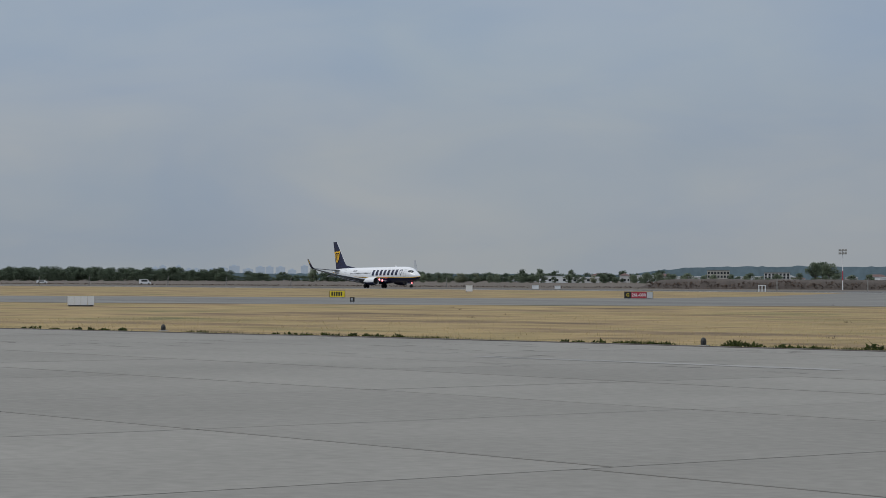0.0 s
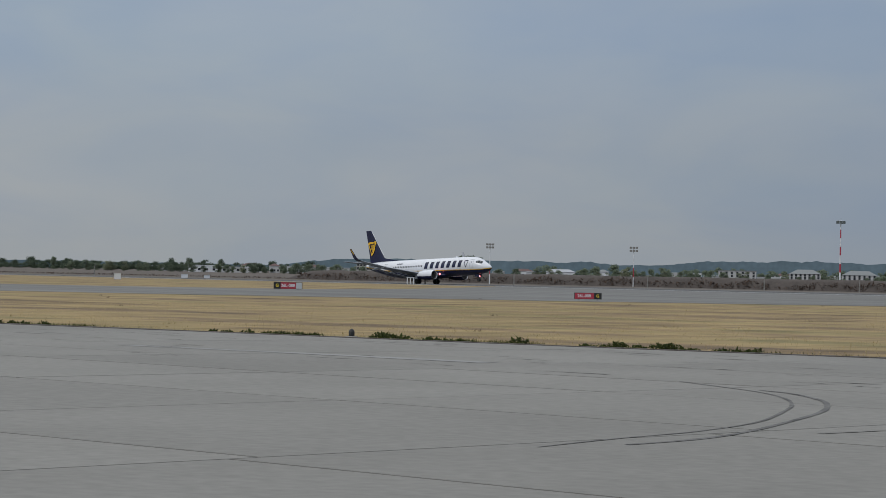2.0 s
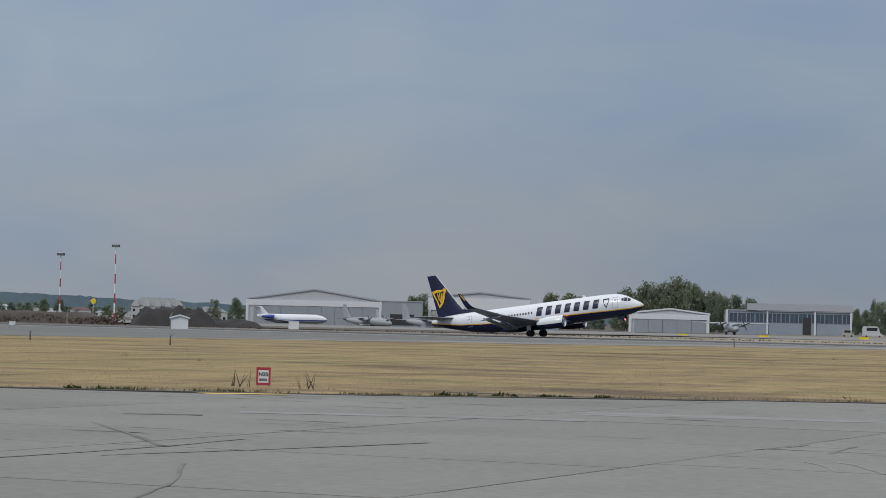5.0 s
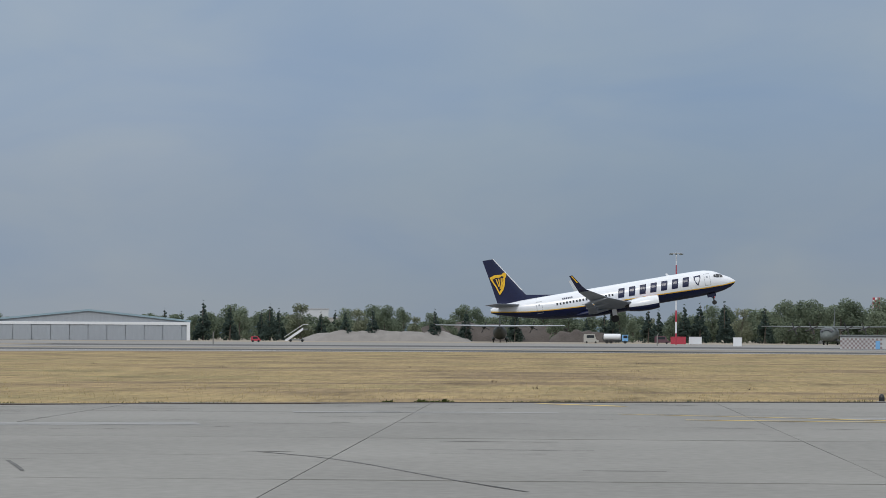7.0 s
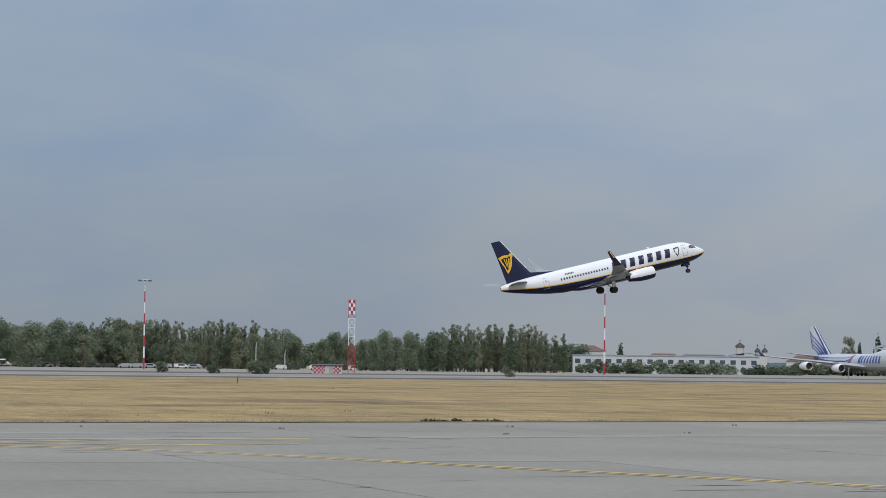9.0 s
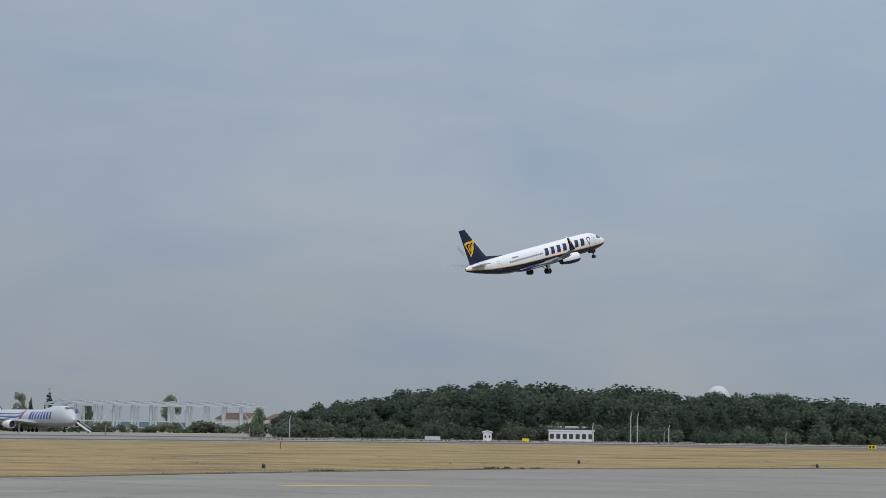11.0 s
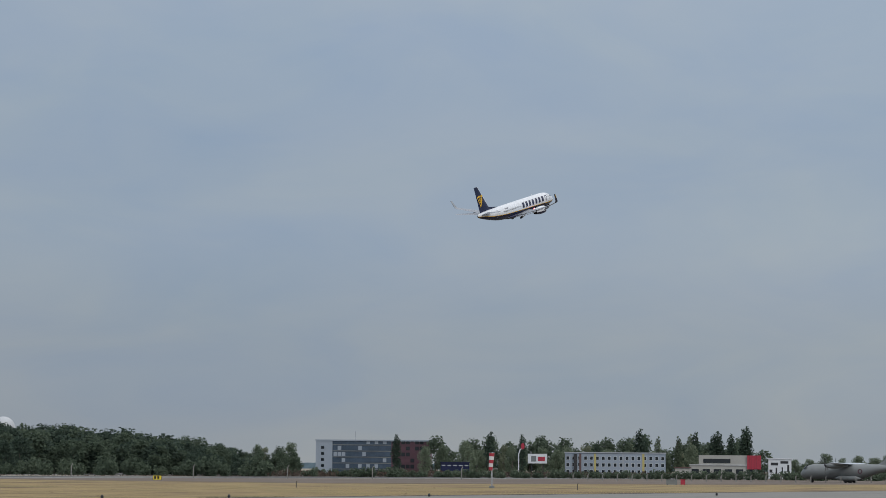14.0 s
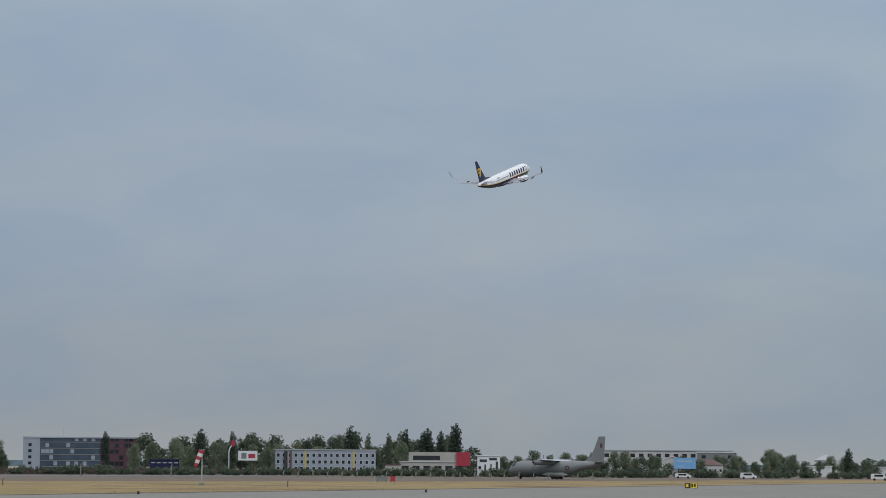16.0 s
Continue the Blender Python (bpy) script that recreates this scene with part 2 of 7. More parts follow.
HEAP = mat("dark_turned_earth", (0.026, 0.024, 0.024), 0.95, vary=0.4, scale=0.5, bump=0.6, fine=8)
GRAVEL = mat("grey_gravel", (0.20, 0.19, 0.178), 0.95, vary=0.2, scale=0.4, bump=0.4)
BARK = mat("tree_bark", (0.10, 0.085, 0.07), 0.9, vary=0.3, scale=1.5)
# LEAF and LEAF2 are lightened and greyed to carry the distance haze
LEAF = leaf_mat("hazed_broad_leaves", (0.158, 0.200, 0.142))
LEAF2 = leaf_mat("hazed_yellowing_leaves", (0.195, 0.222, 0.155))
LEAFDARK = leaf_mat("dark_leaves", (0.062, 0.092, 0.070))
LEAFMID = leaf_mat("deep_green_leaves", (0.096, 0.130, 0.092))
NEEDLE = leaf_mat("conifer_needles", (0.050, 0.075, 0.066))
WEED = leaf_mat("verge_weeds", (0.060, 0.078, 0.026), 0.45)
STRAW = leaf_mat("dry_grass_blades", (0.40, 0.325, 0.18), 0.25)
BRUSH = leaf_mat("dry_brush", (0.085, 0.070, 0.060), 0.45)
DARKCAMO = mat("dark_military_green", (0.030, 0.036, 0.035), 0.6, vary=0.2, scale=0.2)
CAMO = mat("military_grey_green", (0.085, 0.10, 0.095), 0.55, vary=0.2, scale=0.2)
MILGREY = mat("military_grey", (0.165, 0.180, 0.182), 0.5, vary=0.08, scale=0.3)
MILPALE = mat("weathered_pale_grey", (0.28, 0.30, 0.325), 0.5, vary=0.1, scale=0.3)
SILVER = mat("silver_white_paint", (0.42, 0.46, 0.50), 0.3, vary=0.05, scale=0.4)
BLUE = mat("livery_blue", (0.03, 0.06, 0.28), 0.3, vary=0.1)
SKYBLUE = mat("light_blue_panel", (0.16, 0.36, 0.62), 0.4, vary=0.08)
BLUEGLASS = mat("blue_office_glass", (0.055, 0.080, 0.115), 0.15, vary=0.35, scale=0.25)
MAROON = mat("maroon_panel", (0.085, 0.038, 0.052), 0.5, vary=0.2, scale=0.3)
# aerial haze is put into these two backdrop colours, with a weak glow
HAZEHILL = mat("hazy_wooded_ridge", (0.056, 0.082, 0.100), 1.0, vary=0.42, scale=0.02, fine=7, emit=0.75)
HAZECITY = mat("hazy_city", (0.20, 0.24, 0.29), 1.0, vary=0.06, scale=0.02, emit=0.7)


# ---- mesh helpers ----
class Geo:
    """Vertices and faces gathered for one mesh."""

    def __init__(self):
        self.v, self.f = [], []

    def add(self, verts, faces):
        k = len(self.v)
        self.v += [tuple(p) for p in verts]
        self.f += [tuple(i + k for i in f) for f in faces]
        return self

    def box(self, x0, x1, y0, y1, z0, z1):
        return self.add([(x, y, z) for z in (z0, z1) for y in (y0, y1) for x in (x0, x1)],
                        [(0, 2, 3, 1), (4, 5, 7, 6), (0, 1, 5, 4), (2, 6, 7, 3), (0, 4, 6, 2), (1, 3, 7, 5)])

    def loft(self, rings, cap=True, closed=True):
        k, n = len(self.v), len(rings[0])
        for r in rings:
            self.v += [tuple(p) for p in r]
        for i in range(len(rings) - 1):
            for j in range(n if closed else n - 1):
                a, b = k + i * n + j, k + i * n + (j + 1) % n
                self.f.append((a, b, b + n, a + n))
        if cap and closed:
            self.f.append(tuple(k + j for j in reversed(range(n))))
            self.f.append(tuple(k + (len(rings) - 1) * n + j for j in range(n)))
        return self

    def tube(self, pts, radii, seg=8, cap=True):
        rings = []
        for i, p in enumerate(pts):
            p = Vector(p)
            d = (Vector(pts[min(i + 1, len(pts) - 1)]) - Vector(pts[max(i - 1, 0)])).normalized()
            u = d.orthogonal().normalized()
            w = d.cross(u)
            r = radii[i] if isinstance(radii, (list, tuple)) else radii
            rings.append([p + (u * math.cos(2 * math.pi * j / seg) + w * math.sin(2 * math.pi * j / seg)) * r for j in range(seg)])
        return self.loft(rings, cap)

    def wheel(self, x, y, z, r, w, seg=20):
        prof = [(-w / 2, r * 0.55), (-w / 2, r * 0.88), (-w * 0.3, r), (w * 0.3, r), (w / 2, r * 0.88), (w / 2, r * 0.55)]
        return self.loft([[(x + q * math.cos(2 * math.pi * j / seg), y + o, z + q * math.sin(2 * math.pi * j / seg)) for j in range(seg)] for o, q in prof])

    def gable(self, w, d, h, rise, over=0.3, thick=0.25):
        """A pitched roof over w x d at height h, ridge along y."""
        W, D = w / 2 + over, d / 2 + over
        pr = [(-W, h), (0, h + rise), (W, h), (W, h - thick), (0, h + rise - thick), (-W, h - thick)]
        return self.loft([[(x, -D, z) for x, z in pr], [(x, D, z) for x, z in pr]])


def part(name, geo, material, parent=None, label="", smooth=False):
    """Links one mesh object, under a thing or a part."""
    me = bpy.data.meshes.new(name)
    me.from_pydata(geo.v, [], geo.f)
    me.materials.append(material)
    if smooth:
        me.polygons.foreach_set("use_smooth", [True] * len(me.polygons))
    me.validate()
    me.update()
    bm = bmesh.new()
    bm.from_mesh(me)
    bmesh.ops.recalc_face_normals(bm, faces=bm.faces)
    bm.to_mesh(me)
    bm.free()
    if smooth:
        me.set_sharp_from_angle(angle=radians(40))
    ob = new(name, me)
    if parent is not None:
        ob.parent = parent
    if label:
        ob["label"] = label
    return ob


def thing(name, m, label, category, group="", kind=""):
    ob = new(name)
    ob.empty_display_size = 0.5
    ob.matrix_world = m
    return tagged(ob, label, category, group, kind)


def smooth01(a):
    a = min(1, max(0, a))
    return a * a * (3 - 2 * a)


def gz(x, y):
    """Height of the ground: flat field, a shallow hollow under the hangars across the runway."""
    az, d = math.degrees(math.atan2(x, y)), math.hypot(x, y)
    return -1.5 * smooth01((d - 470) / 330) * math.exp(-((az + 25) / 6.5) ** 2) - 0.5 * smooth01((d - 520) / 300) * math.exp(-((az - 29) / 5) ** 2)


def B(az, d, up=0.0, turn=0.0):
    """A pose on the ground at a bearing (degrees right of +y) and distance from the eye, its -y side towards the eye."""
    x, y = d * math.sin(radians(az)), d * math.cos(radians(az))
    return pose(x, y, gz(x, y) + up, 0, 0, -az + turn)


# ---- ground ----
def build_ground():
    rs = [0, 12, 25, 40, 60, 80, 100, 130, 160, 200, 250, 300, 350, 400, 440, 480, 520, 560, 600, 650, 700, 760, 820, 900, 1000, 1150, 1350, 1700, 2200, 3000, 4000, 4900]
    n = 144
    g = Geo()
    for r in rs:
        for j in range(n):
            a = 2 * math.pi * j / n
            x, y = r * math.sin(a), r * math.cos(a)
            g.v.append((x, y, (gz(x, y) if y > 0 else 0) - 0.02))
    for i in range(len(rs) - 1):
        for j in range(n):
            a, b = i * n + j, i * n + (j + 1) % n
            g.f.append((a, b, b + n, a + n))
    tagged(part("ground", g, GRASS, smooth=True), "dry straw-coloured mown airfield grass reaching the horizon", "ground", kind="structure")


build_ground()


def sheet(name, pts, material, z, label, category, kind="structure", thick=0.015):
    """A flat paved area from an outline in plan."""
    g = Geo().loft([[(x, y, z - thick) for x, y in pts], [(x, y, z) for x, y in pts]])
    return tagged(part(name, g, material), label, category, kind=kind)


def edge_y(x):
    """The apron's far edge."""
    pts = ((-400, 40), (-130, 61), (-118, 63), (-89, 68.5), (-66, 70.5), (-48, 73.5), (-37, 79.5), (-23, 91), (2, 100.8), (15, 103.8), (28, 106.0), (45, 109.2), (55, 110.6), (67, 114.2), (77, 119.6), (112, 134.5), (240, 147), (800, 200))
    for a, b in zip(pts, pts[1:]):
        if a[0] <= x <= b[0]:
            return a[1] + (b[1] - a[1]) * (x - a[0]) / (b[0] - a[0])
    return 40


RUNWAY_Y = 396.7
sheet("runway", [(-2600, 372), (2600, 372), (2600, 421), (-2600, 421)], ASPHALT, 0.0, "long grey asphalt runway with dark rubber streaks", "runway")
sheet("taxiway", [(-900, -170), (-330, 82), (-237, 132), (-197, 160), (-172, 188), (-150, 222), (-128, 285), (-108, 338), (-85, 372), (-345, 372), (-275, 275), (-256, 236), (-268, 212), (-331, 170), (-900, -90)],
      TAXIASPHALT, 0.006, "grey asphalt taxiway curving to the runway", "taxiway")
sheet("taxiway_verge", [(-150, 222), (-96, 309), (-60, 352), (-20, 372), (-85, 372), (-108, 338), (-128, 285)], PALE, 0.003, "pale worn paved shoulder beside the runway", "shoulder")
for y0, y1 in ((386.5, 392.5), (401, 407)):
    sheet("rubber_streak", [(-2000, y0), (2000, y0), (2000, y1), (-2000, y1)], STREAK, 0.008, "black tyre rubber streak along the runway", "tyre mark")
sheet("runway_edge_line", [(-2600, 374.2), (2600, 374.2), (2600, 375.2), (-2600, 375.2)], WHITE, 0.009, "white painted runway edge line", "marking")
sheet("runway_shoulder", [(-60, 372.1), (1500, 372.1), (1500, 381.5), (-60, 381.5)], PALE, 0.007, "pale grey paved runway shoulder", "shoulder")
sheet("dividing_strip", [(-110, 447), (900, 447), (900, 506), (-110, 506)], PALE, 0.010, "pale worn strip between runway and taxiway", "shoulder")
sheet("parallel_taxiway", [(-110, 506), (900, 506), (900, 566), (-110, 566)], DARKASPHALT, 0.012, "grey asphalt taxiway parallel to the runway", "taxiway")
sheet("far_apron", [(-420, 560), (130, 560), (560, 540), (900, 560), (900, 700), (300, 720), (-420, 720)], PALE, 0.02, "pale concrete military apron across the runway", "apron")


# ---- aircraft ----
def ring_at(st, x):
    """Interpolates (x, bottom, top, half width) stations."""
    for a, b in zip(st, st[1:]):
        if b[0] <= x <= a[0]:
            k = (a[0] - x) / (a[0] - b[0])
            return [p + (q - p) * k for p, q in zip(a, b)]
    return list(st[-1])


def fuselage(parent, st, line=None, mats=(AIRWHITE, YELLOW, NAVY), names=("upper_fuselage", "cheat_line", "belly"), band=0.14, seg=22, sub=3):
    """A body lofted through stations; with a line the paint is split in upper shell, stripe and belly."""
    xs = []
    for a, b in zip(st, st[1:]):
        xs += [a[0] + (b[0] - a[0]) * i / sub for i in range(sub)]
    xs.append(st[-1][0])
    cols = [[], [], []]
    for x in xs:
        _, zb, zt, w = ring_at(st, x)
        zc, rz = (zb + zt) / 2, max(0.01, (zt - zb) / 2)

        def arc(a0, a1, n):
            return [(x, w * math.cos(a0 + (a1 - a0) * i / n), zc + rz * math.sin(a0 + (a1 - a0) * i / n)) for i in range(n + 1)]

        if line is None:
            cols[0].append(arc(0, 2 * math.pi, seg * 2)[:-1])
            continue
        s = min(0.93, max(-0.93, (line(x) - zc) / rz))
        s2 = min(0.95, max(-0.95, (line(x) - band - zc) / rz))
        a, b = math.asin(s), math.asin(s2)
        cols[0].append(arc(a, math.pi - a, seg))
        cols[1].append(arc(b, a, 1) + arc(math.pi - a, math.pi - b, 1))
        cols[2].append(arc(math.pi - b, 2 * math.pi + b, seg - 6))
    if line is None:
        part(names[0], Geo().loft(cols[0]), mats[0], parent, smooth=True)
        return
    part(names[0], Geo().loft(cols[0], closed=False), mats[0], parent, smooth=True)
    g = Geo()
    g.loft([r[:2] for r in cols[1]], closed=False)
    g.loft([r[2:] for r in cols[1]], closed=False)
    part(names[1], g, mats[1], parent, smooth=True)
    part(names[2], Geo().loft(cols[2], closed=False), mats[2], parent, smooth=True)


def foil(x0, x1, thick, at):
    """An aerofoil section from leading edge x0 to trailing edge x1; at(x, t) gives the point with offset t."""
    prof = [(0, 0), (0.06, 0.55), (0.25, 1), (0.55, 0.75), (1, 0.03), (0.55, -0.45), (0.25, -0.6), (0.06, -0.4)]
    return [at(x0 + (x1 - x0) * u, thick * v) for u, v in prof]


def wing(parent, name, secs, material, side, label=""):
    """secs: (y, leading x, trailing x, z, thickness) from root to tip."""
    g = Geo().loft([foil(a, b, t, lambda x, o, y=y, z=z: (x, side * y, z + o)) for y, a, b, z, t in secs])
    return part(name, g, material, parent, label, smooth=True)


def fin(parent, name, secs, material, y=0.0):
    """secs: (z, leading x, trailing x, thickness) upwards."""
    g = Geo().loft([foil(a, b, t, lambda x, o, z=z: (x, y + o, z)) for z, a, b, t in secs])
    return part(name, g, material, parent, smooth=True)


def nacelle(parent, x0, x1, y, z, r, upper=AIRWHITE, lower=None):
    """A turbofan: cowl, polished lip, fan and exhaust cone."""
    prof = [(0.0, 0.93), (0.04, 1.0), (0.3, 1.06), (0.6, 1.0), (0.85, 0.8), (1.0, 0.68)]
    n = 24

    def ring(u, q, a0=0, a1=2 * math.pi, k=n):
        return [(x0 + (x1 - x0) * u, y + r * q * math.cos(a0 + (a1 - a0) * j / k), z + r * q * math.sin(a0 + (a1 - a0) * j / k)) for j in range(k + 1)]

    eng = part("engine_cowl", Geo().loft([ring(u, q, -0.25, math.pi + 0.25) for u, q in prof], closed=False), upper, parent, smooth=True)
    part("lower_cowl", Geo().loft([ring(u, q, math.pi + 0.25, 2 * math.pi - 0.25) for u, q in prof], closed=False), lower or upper, eng, smooth=True)
    part("inlet_lip", Geo().loft([ring(0.16, 0.80)[:-1], ring(0.0, 0.84)[:-1], ring(-0.012, 0.89)[:-1], ring(0.004, 0.945)[:-1]], cap=False), METAL, eng, smooth=True)
    part("fan", Geo().loft([ring(0.15, 0.80)[:-1], ring(0.15, 0.25)[:-1], ring(0.06, 0.02)[:-1]]), DARK, eng)
    part("exhaust_cone", Geo().loft([ring(0.8, 0.66)[:-1], ring(1.0, 0.5)[:-1], ring(1.14, 0.06)[:-1]]), DARK, eng, smooth=True)
    return eng


def side_pts(st, x, z, out=0.015):
    """A point on the starboard skin at height z."""
    _, zb, zt, w = ring_at(st, x)
    zc, rz = (zb + zt) / 2, (zt - zb) / 2
    s = min(0.99, max(-0.99, (z - zc) / rz))
    return (x, -w * math.sqrt(1 - s * s) - out, z)


def skin_patch(g, st, poly_cols, port=False, out=0.025):
    """A patch that follows the skin: columns of (x, z low, z high)."""
    rows, cols = [], []
    for p, q in zip(poly_cols, poly_cols[1:]):
        cols += [[u + (v - u) * i / 5 for u, v in zip(p, q)] for i in range(5)]
    for x, a, b in [*cols, poly_cols[-1]]:
        col = [side_pts(st, x, a + (b - a) * i / 4, out) for i in range(5)]
        rows.append([(p[0], -p[1], p[2]) for p in col] if port else col)
    g.loft(rows, closed=False)


ST737 = [(19.35, 2.86, 2.92, 0.03), (19.1, 2.5, 3.22, 0.40), (18.5, 2.12, 3.66, 0.80), (17.5, 1.80, 4.22, 1.20), (16.7, 1.64, 4.72, 1.45), (15.9, 1.54, 5.08, 1.62), (14.8, 1.46, 5.32, 1.77),
         (13.0, 1.41, 5.43, 1.87), (10.5, 1.40, 5.45, 1.88), (-5, 1.40, 5.45, 1.88), (-8, 1.52, 5.45, 1.86), (-11, 1.98, 5.45, 1.72), (-14, 2.68, 5.42, 1.36), (-16.5, 3.34, 5.28, 0.88), (-18.2, 3.88, 5.10, 0.42), (-18.9, 4.2, 4.85, 0.14)]


def stripe737(x):
    pts = [(19.4, 2.86), (17.5, 2.66), (14, 2.66), (8, 2.82), (-4, 2.95), (-9, 3.2), (-13, 3.52), (-16, 3.98), (-18.9, 4.5)]
    for a, b in zip(pts, pts[1:]):
        if b[0] <= x <= a[0]:
            return a[1] + (b[1] - a[1]) * (a[0] - x) / (a[0] - b[0])
    return 2.86


def build_jet():
    jet = thing("jet_airliner", pose(-538, RUNWAY_Y, 0), "white and navy twin-engine jet airliner with yellow stripe, taking off", "airplane")
    fuselage(jet, ST737, stripe737)
    for s in (1, -1):
        secs = [(1.2, 6.2, -2.6, 1.75, 0.55), (3.5, 4.2, -2.7, 1.98, 0.48), (6.2, 2.2, -2.6, 2.4, 0.36), (11.5, -0.8, -3.6, 3.5, 0.24), (16.4, -3.5, -5.1, 4.95, 0.15)]
        w = wing(jet, "wing", secs, WINGGREY, s, "grey wing with flaps slightly lowered")
        let = [(16.4, -3.5, -5.1, 4.95, 0.15), (16.85, -3.95, -5.15, 5.2, 0.11), (17.1, -4.4, -5.4, 5.7, 0.08), (17.45, -5.6, -6.1, 7.55, 0.05)]
        for nm, m, off in (("winglet_outer_face", NAVY, 0.02), ("winglet_inner_face", MILPALE, -0.03)):
            g = Geo().loft([foil(a, b, t, lambda x, o, y=y, z=z: (x, s * (y + off + o * 0.4), z + o * 0.5)) for y, a, b, z, t in let])
            part(nm, g, m, w, smooth=True)
        part("winglet_stripe", Geo().loft([[(-4.95, s * 17.30, 6.35), (-5.15, s * 17.30, 6.35)], [(-5.66, s * 17.55, 7.45), (-5.82, s * 17.55, 7.45)]], closed=False), YELLOW, w)
        for yy in (3.6, 8.2, 12.2):
            k = (yy - 1.2) / 15.4
            x, z = -1.2 - 2.0 * max(0, k - 0.2), 1.62 + 2.7 * k
            part("flap_track_fairing", Geo().loft([[(x + dx, s * yy + r * math.cos(a), z - 0.1 - 0.12 * i + r * math.sin(a)) for a in [2 * math.pi * j / 8 for j in range(8)]]
                                                   for i, (dx, r) in enumerate(((1.2, 0.05), (0.2, 0.2), (-1.2, 0.22), (-2.6, 0.04)))]), WINGGREY, w, smooth=True)
        flap = [(2.0, -2.35, -4.0, 1.50, 0.14), (6.2, -2.55, -4.0, 2.02, 0.12), (11.3, -3.45, -4.5, 3.2, 0.09)]
        wing(w, "flap", flap, WINGGREY, s)
        nacelle(jet, 6.9, 2.3, s * 4.83, 1.72, 1.02, AIRWHITE, NAVY)
        part("pylon", Geo().loft([[(5.6, s * 4.83 - 0.12, 2.55), (5.6, s * 4.83 + 0.12, 2.55), (1.5, s * 4.83 + 0.12, 2.1), (1.5, s * 4.83 - 0.12, 2.1)],
                                  [(4.3, s * 4.83 - 0.10, 2.85), (4.3, s * 4.83 + 0.10, 2.85), (0.8, s * 4.83 + 0.10, 2.4), (0.8, s * 4.83 - 0.10, 2.4)]]), AIRWHITE, jet)
        wing(jet, "tailplane", [(0.4, -13.9, -17.6, 4.75, 0.24), (7.1, -17.9, -19.5, 5.45, 0.10)], WINGGREY, s)
        disc = [2 * math.pi * j / 12 for j in range(12)]
        part("lamp_housing", Geo().loft([[(x, s * 2.15 + r * math.cos(a), 1.95 + r * math.sin(a)) for a in disc] for x, r in ((5.5, 0.2), (5.94, 0.27))]), NAVY, jet)
        part("landing_light", Geo().add([(5.96, s * 2.15 + 0.26 * math.cos(a), 1.95 + 0.26 * math.sin(a)) for a in disc], [tuple(range(12))]), LAMP, jet, "glowing landing light")
        part("runway_turnoff_light", Geo().loft([[(x, s * 2.75 + r * math.cos(a), 2.18 + r * math.sin(a)) for a in disc] for x, r in ((5.0, 0.10), (5.45, 0.24), (5.52, 0.10))]), LAMP, jet, "glowing turnoff light")
    part("wing_fairing", Geo().loft([[(x, r * 2.05 * math.cos(a), 1.75 + r * 0.72 * math.sin(a)) for a in [2 * math.pi * j / 20 for j in range(20)]] for x, r in ((7.5, 0.2), (6, 0.85), (3, 1), (-3, 1), (-5, 0.8), (-7, 0.2))]), NAVY, jet, smooth=True)
    f = fin(jet, "tail_fin", [(5.0, -11.6, -17.6, 0.26), (5.9, -12.9, -17.75, 0.24), (9.0, -14.95, -18.25, 0.18), (12.5, -17.25, -18.9, 0.10)], NAVY)
    part("dorsal_fillet", Geo().loft([[(-8.6, 0.03, 5.40), (-8.6, -0.03, 5.40), (-8.6, -0.03, 5.44), (-8.6, 0.03, 5.44)], [(-12.6, 0.14, 5.2), (-12.6, -0.14, 5.2), (-13.0, -0.06, 6.15), (-13.0, 0.06, 6.15)], [(-14, 0.14, 5.2), (-14, -0.14, 5.2), (-14, -0.06, 7.0), (-14, 0.06, 7.0)]]), NAVY, jet)
    part("fin_leading_edge", Geo().loft([foil(a, b, t, lambda x, o, z=z: (x, o, z)) for z, a, b, t in ((7.0, -13.48, -13.75, 0.05), (12.52, -17.18, -17.42, 0.04))]), AIRWHITE, f)
    # the emblem on the fin: a heart-like outline and four slanting bars, on both faces
    for s in (1, -1):
        def fp(u, v):
            return (-16.75 + u, s * (0.205 - 0.012 * (v + 1.6)), 8.55 + v)
        out = [(u * 1.2, v * 1.1) for u, v in ((-1.25, 1.05), (-0.55, 1.30), (0.35, 1.22), (0.62, 1.45), (0.98, 1.32), (0.95, 0.95), (0.72, 0.55), (0.62, -0.15), (0.30, -0.95), (-0.28, -1.62), (-0.42, -1.2), (-0.62, -0.5), (-0.95, 0.25))]
        inn = [(u * 0.66 - 0.10, v * 0.70 + 0.0) for u, v in out]
        g = Geo().loft([[fp(u, v) for u, v in out], [fp(u, v) for u, v in inn]], cap=False)
        part("emblem_outline", g, YELLOW, f, "yellow emblem on the navy fin")
        for u in (-0.6, -0.2, 0.2, 0.52):
            part("emblem_bar", Geo().add([fp(u, 0.8), fp(u + 0.17, 0.8), fp(u * 0.45 + 0.08, -1.0 + abs(u) * 0.9), fp(u * 0.45 - 0.06, -1.0 + abs(u) * 0.9)], [(0, 1, 2, 3)]), YELLOW, f)
    # wordmark: seven navy shapes of its size, on both sides
    for port in (False, True):
        for i in range(7):
            x0 = 0.9 + i * 1.68
            g = Geo()
                        # one plain slanting bar in each place
            lo, hi = 3.24, 4.70
            skin_patch(g, ST737, [(x0 + 0.05, lo, lo + 0.2), (x0 + 0.34, lo, hi), (x0 + 0.98, lo, hi), (x0 + 1.27, hi - 0.2, hi)], port)
            part("wordmark_block", g, NAVY, jet, "navy wordmark block")
        g = Geo()
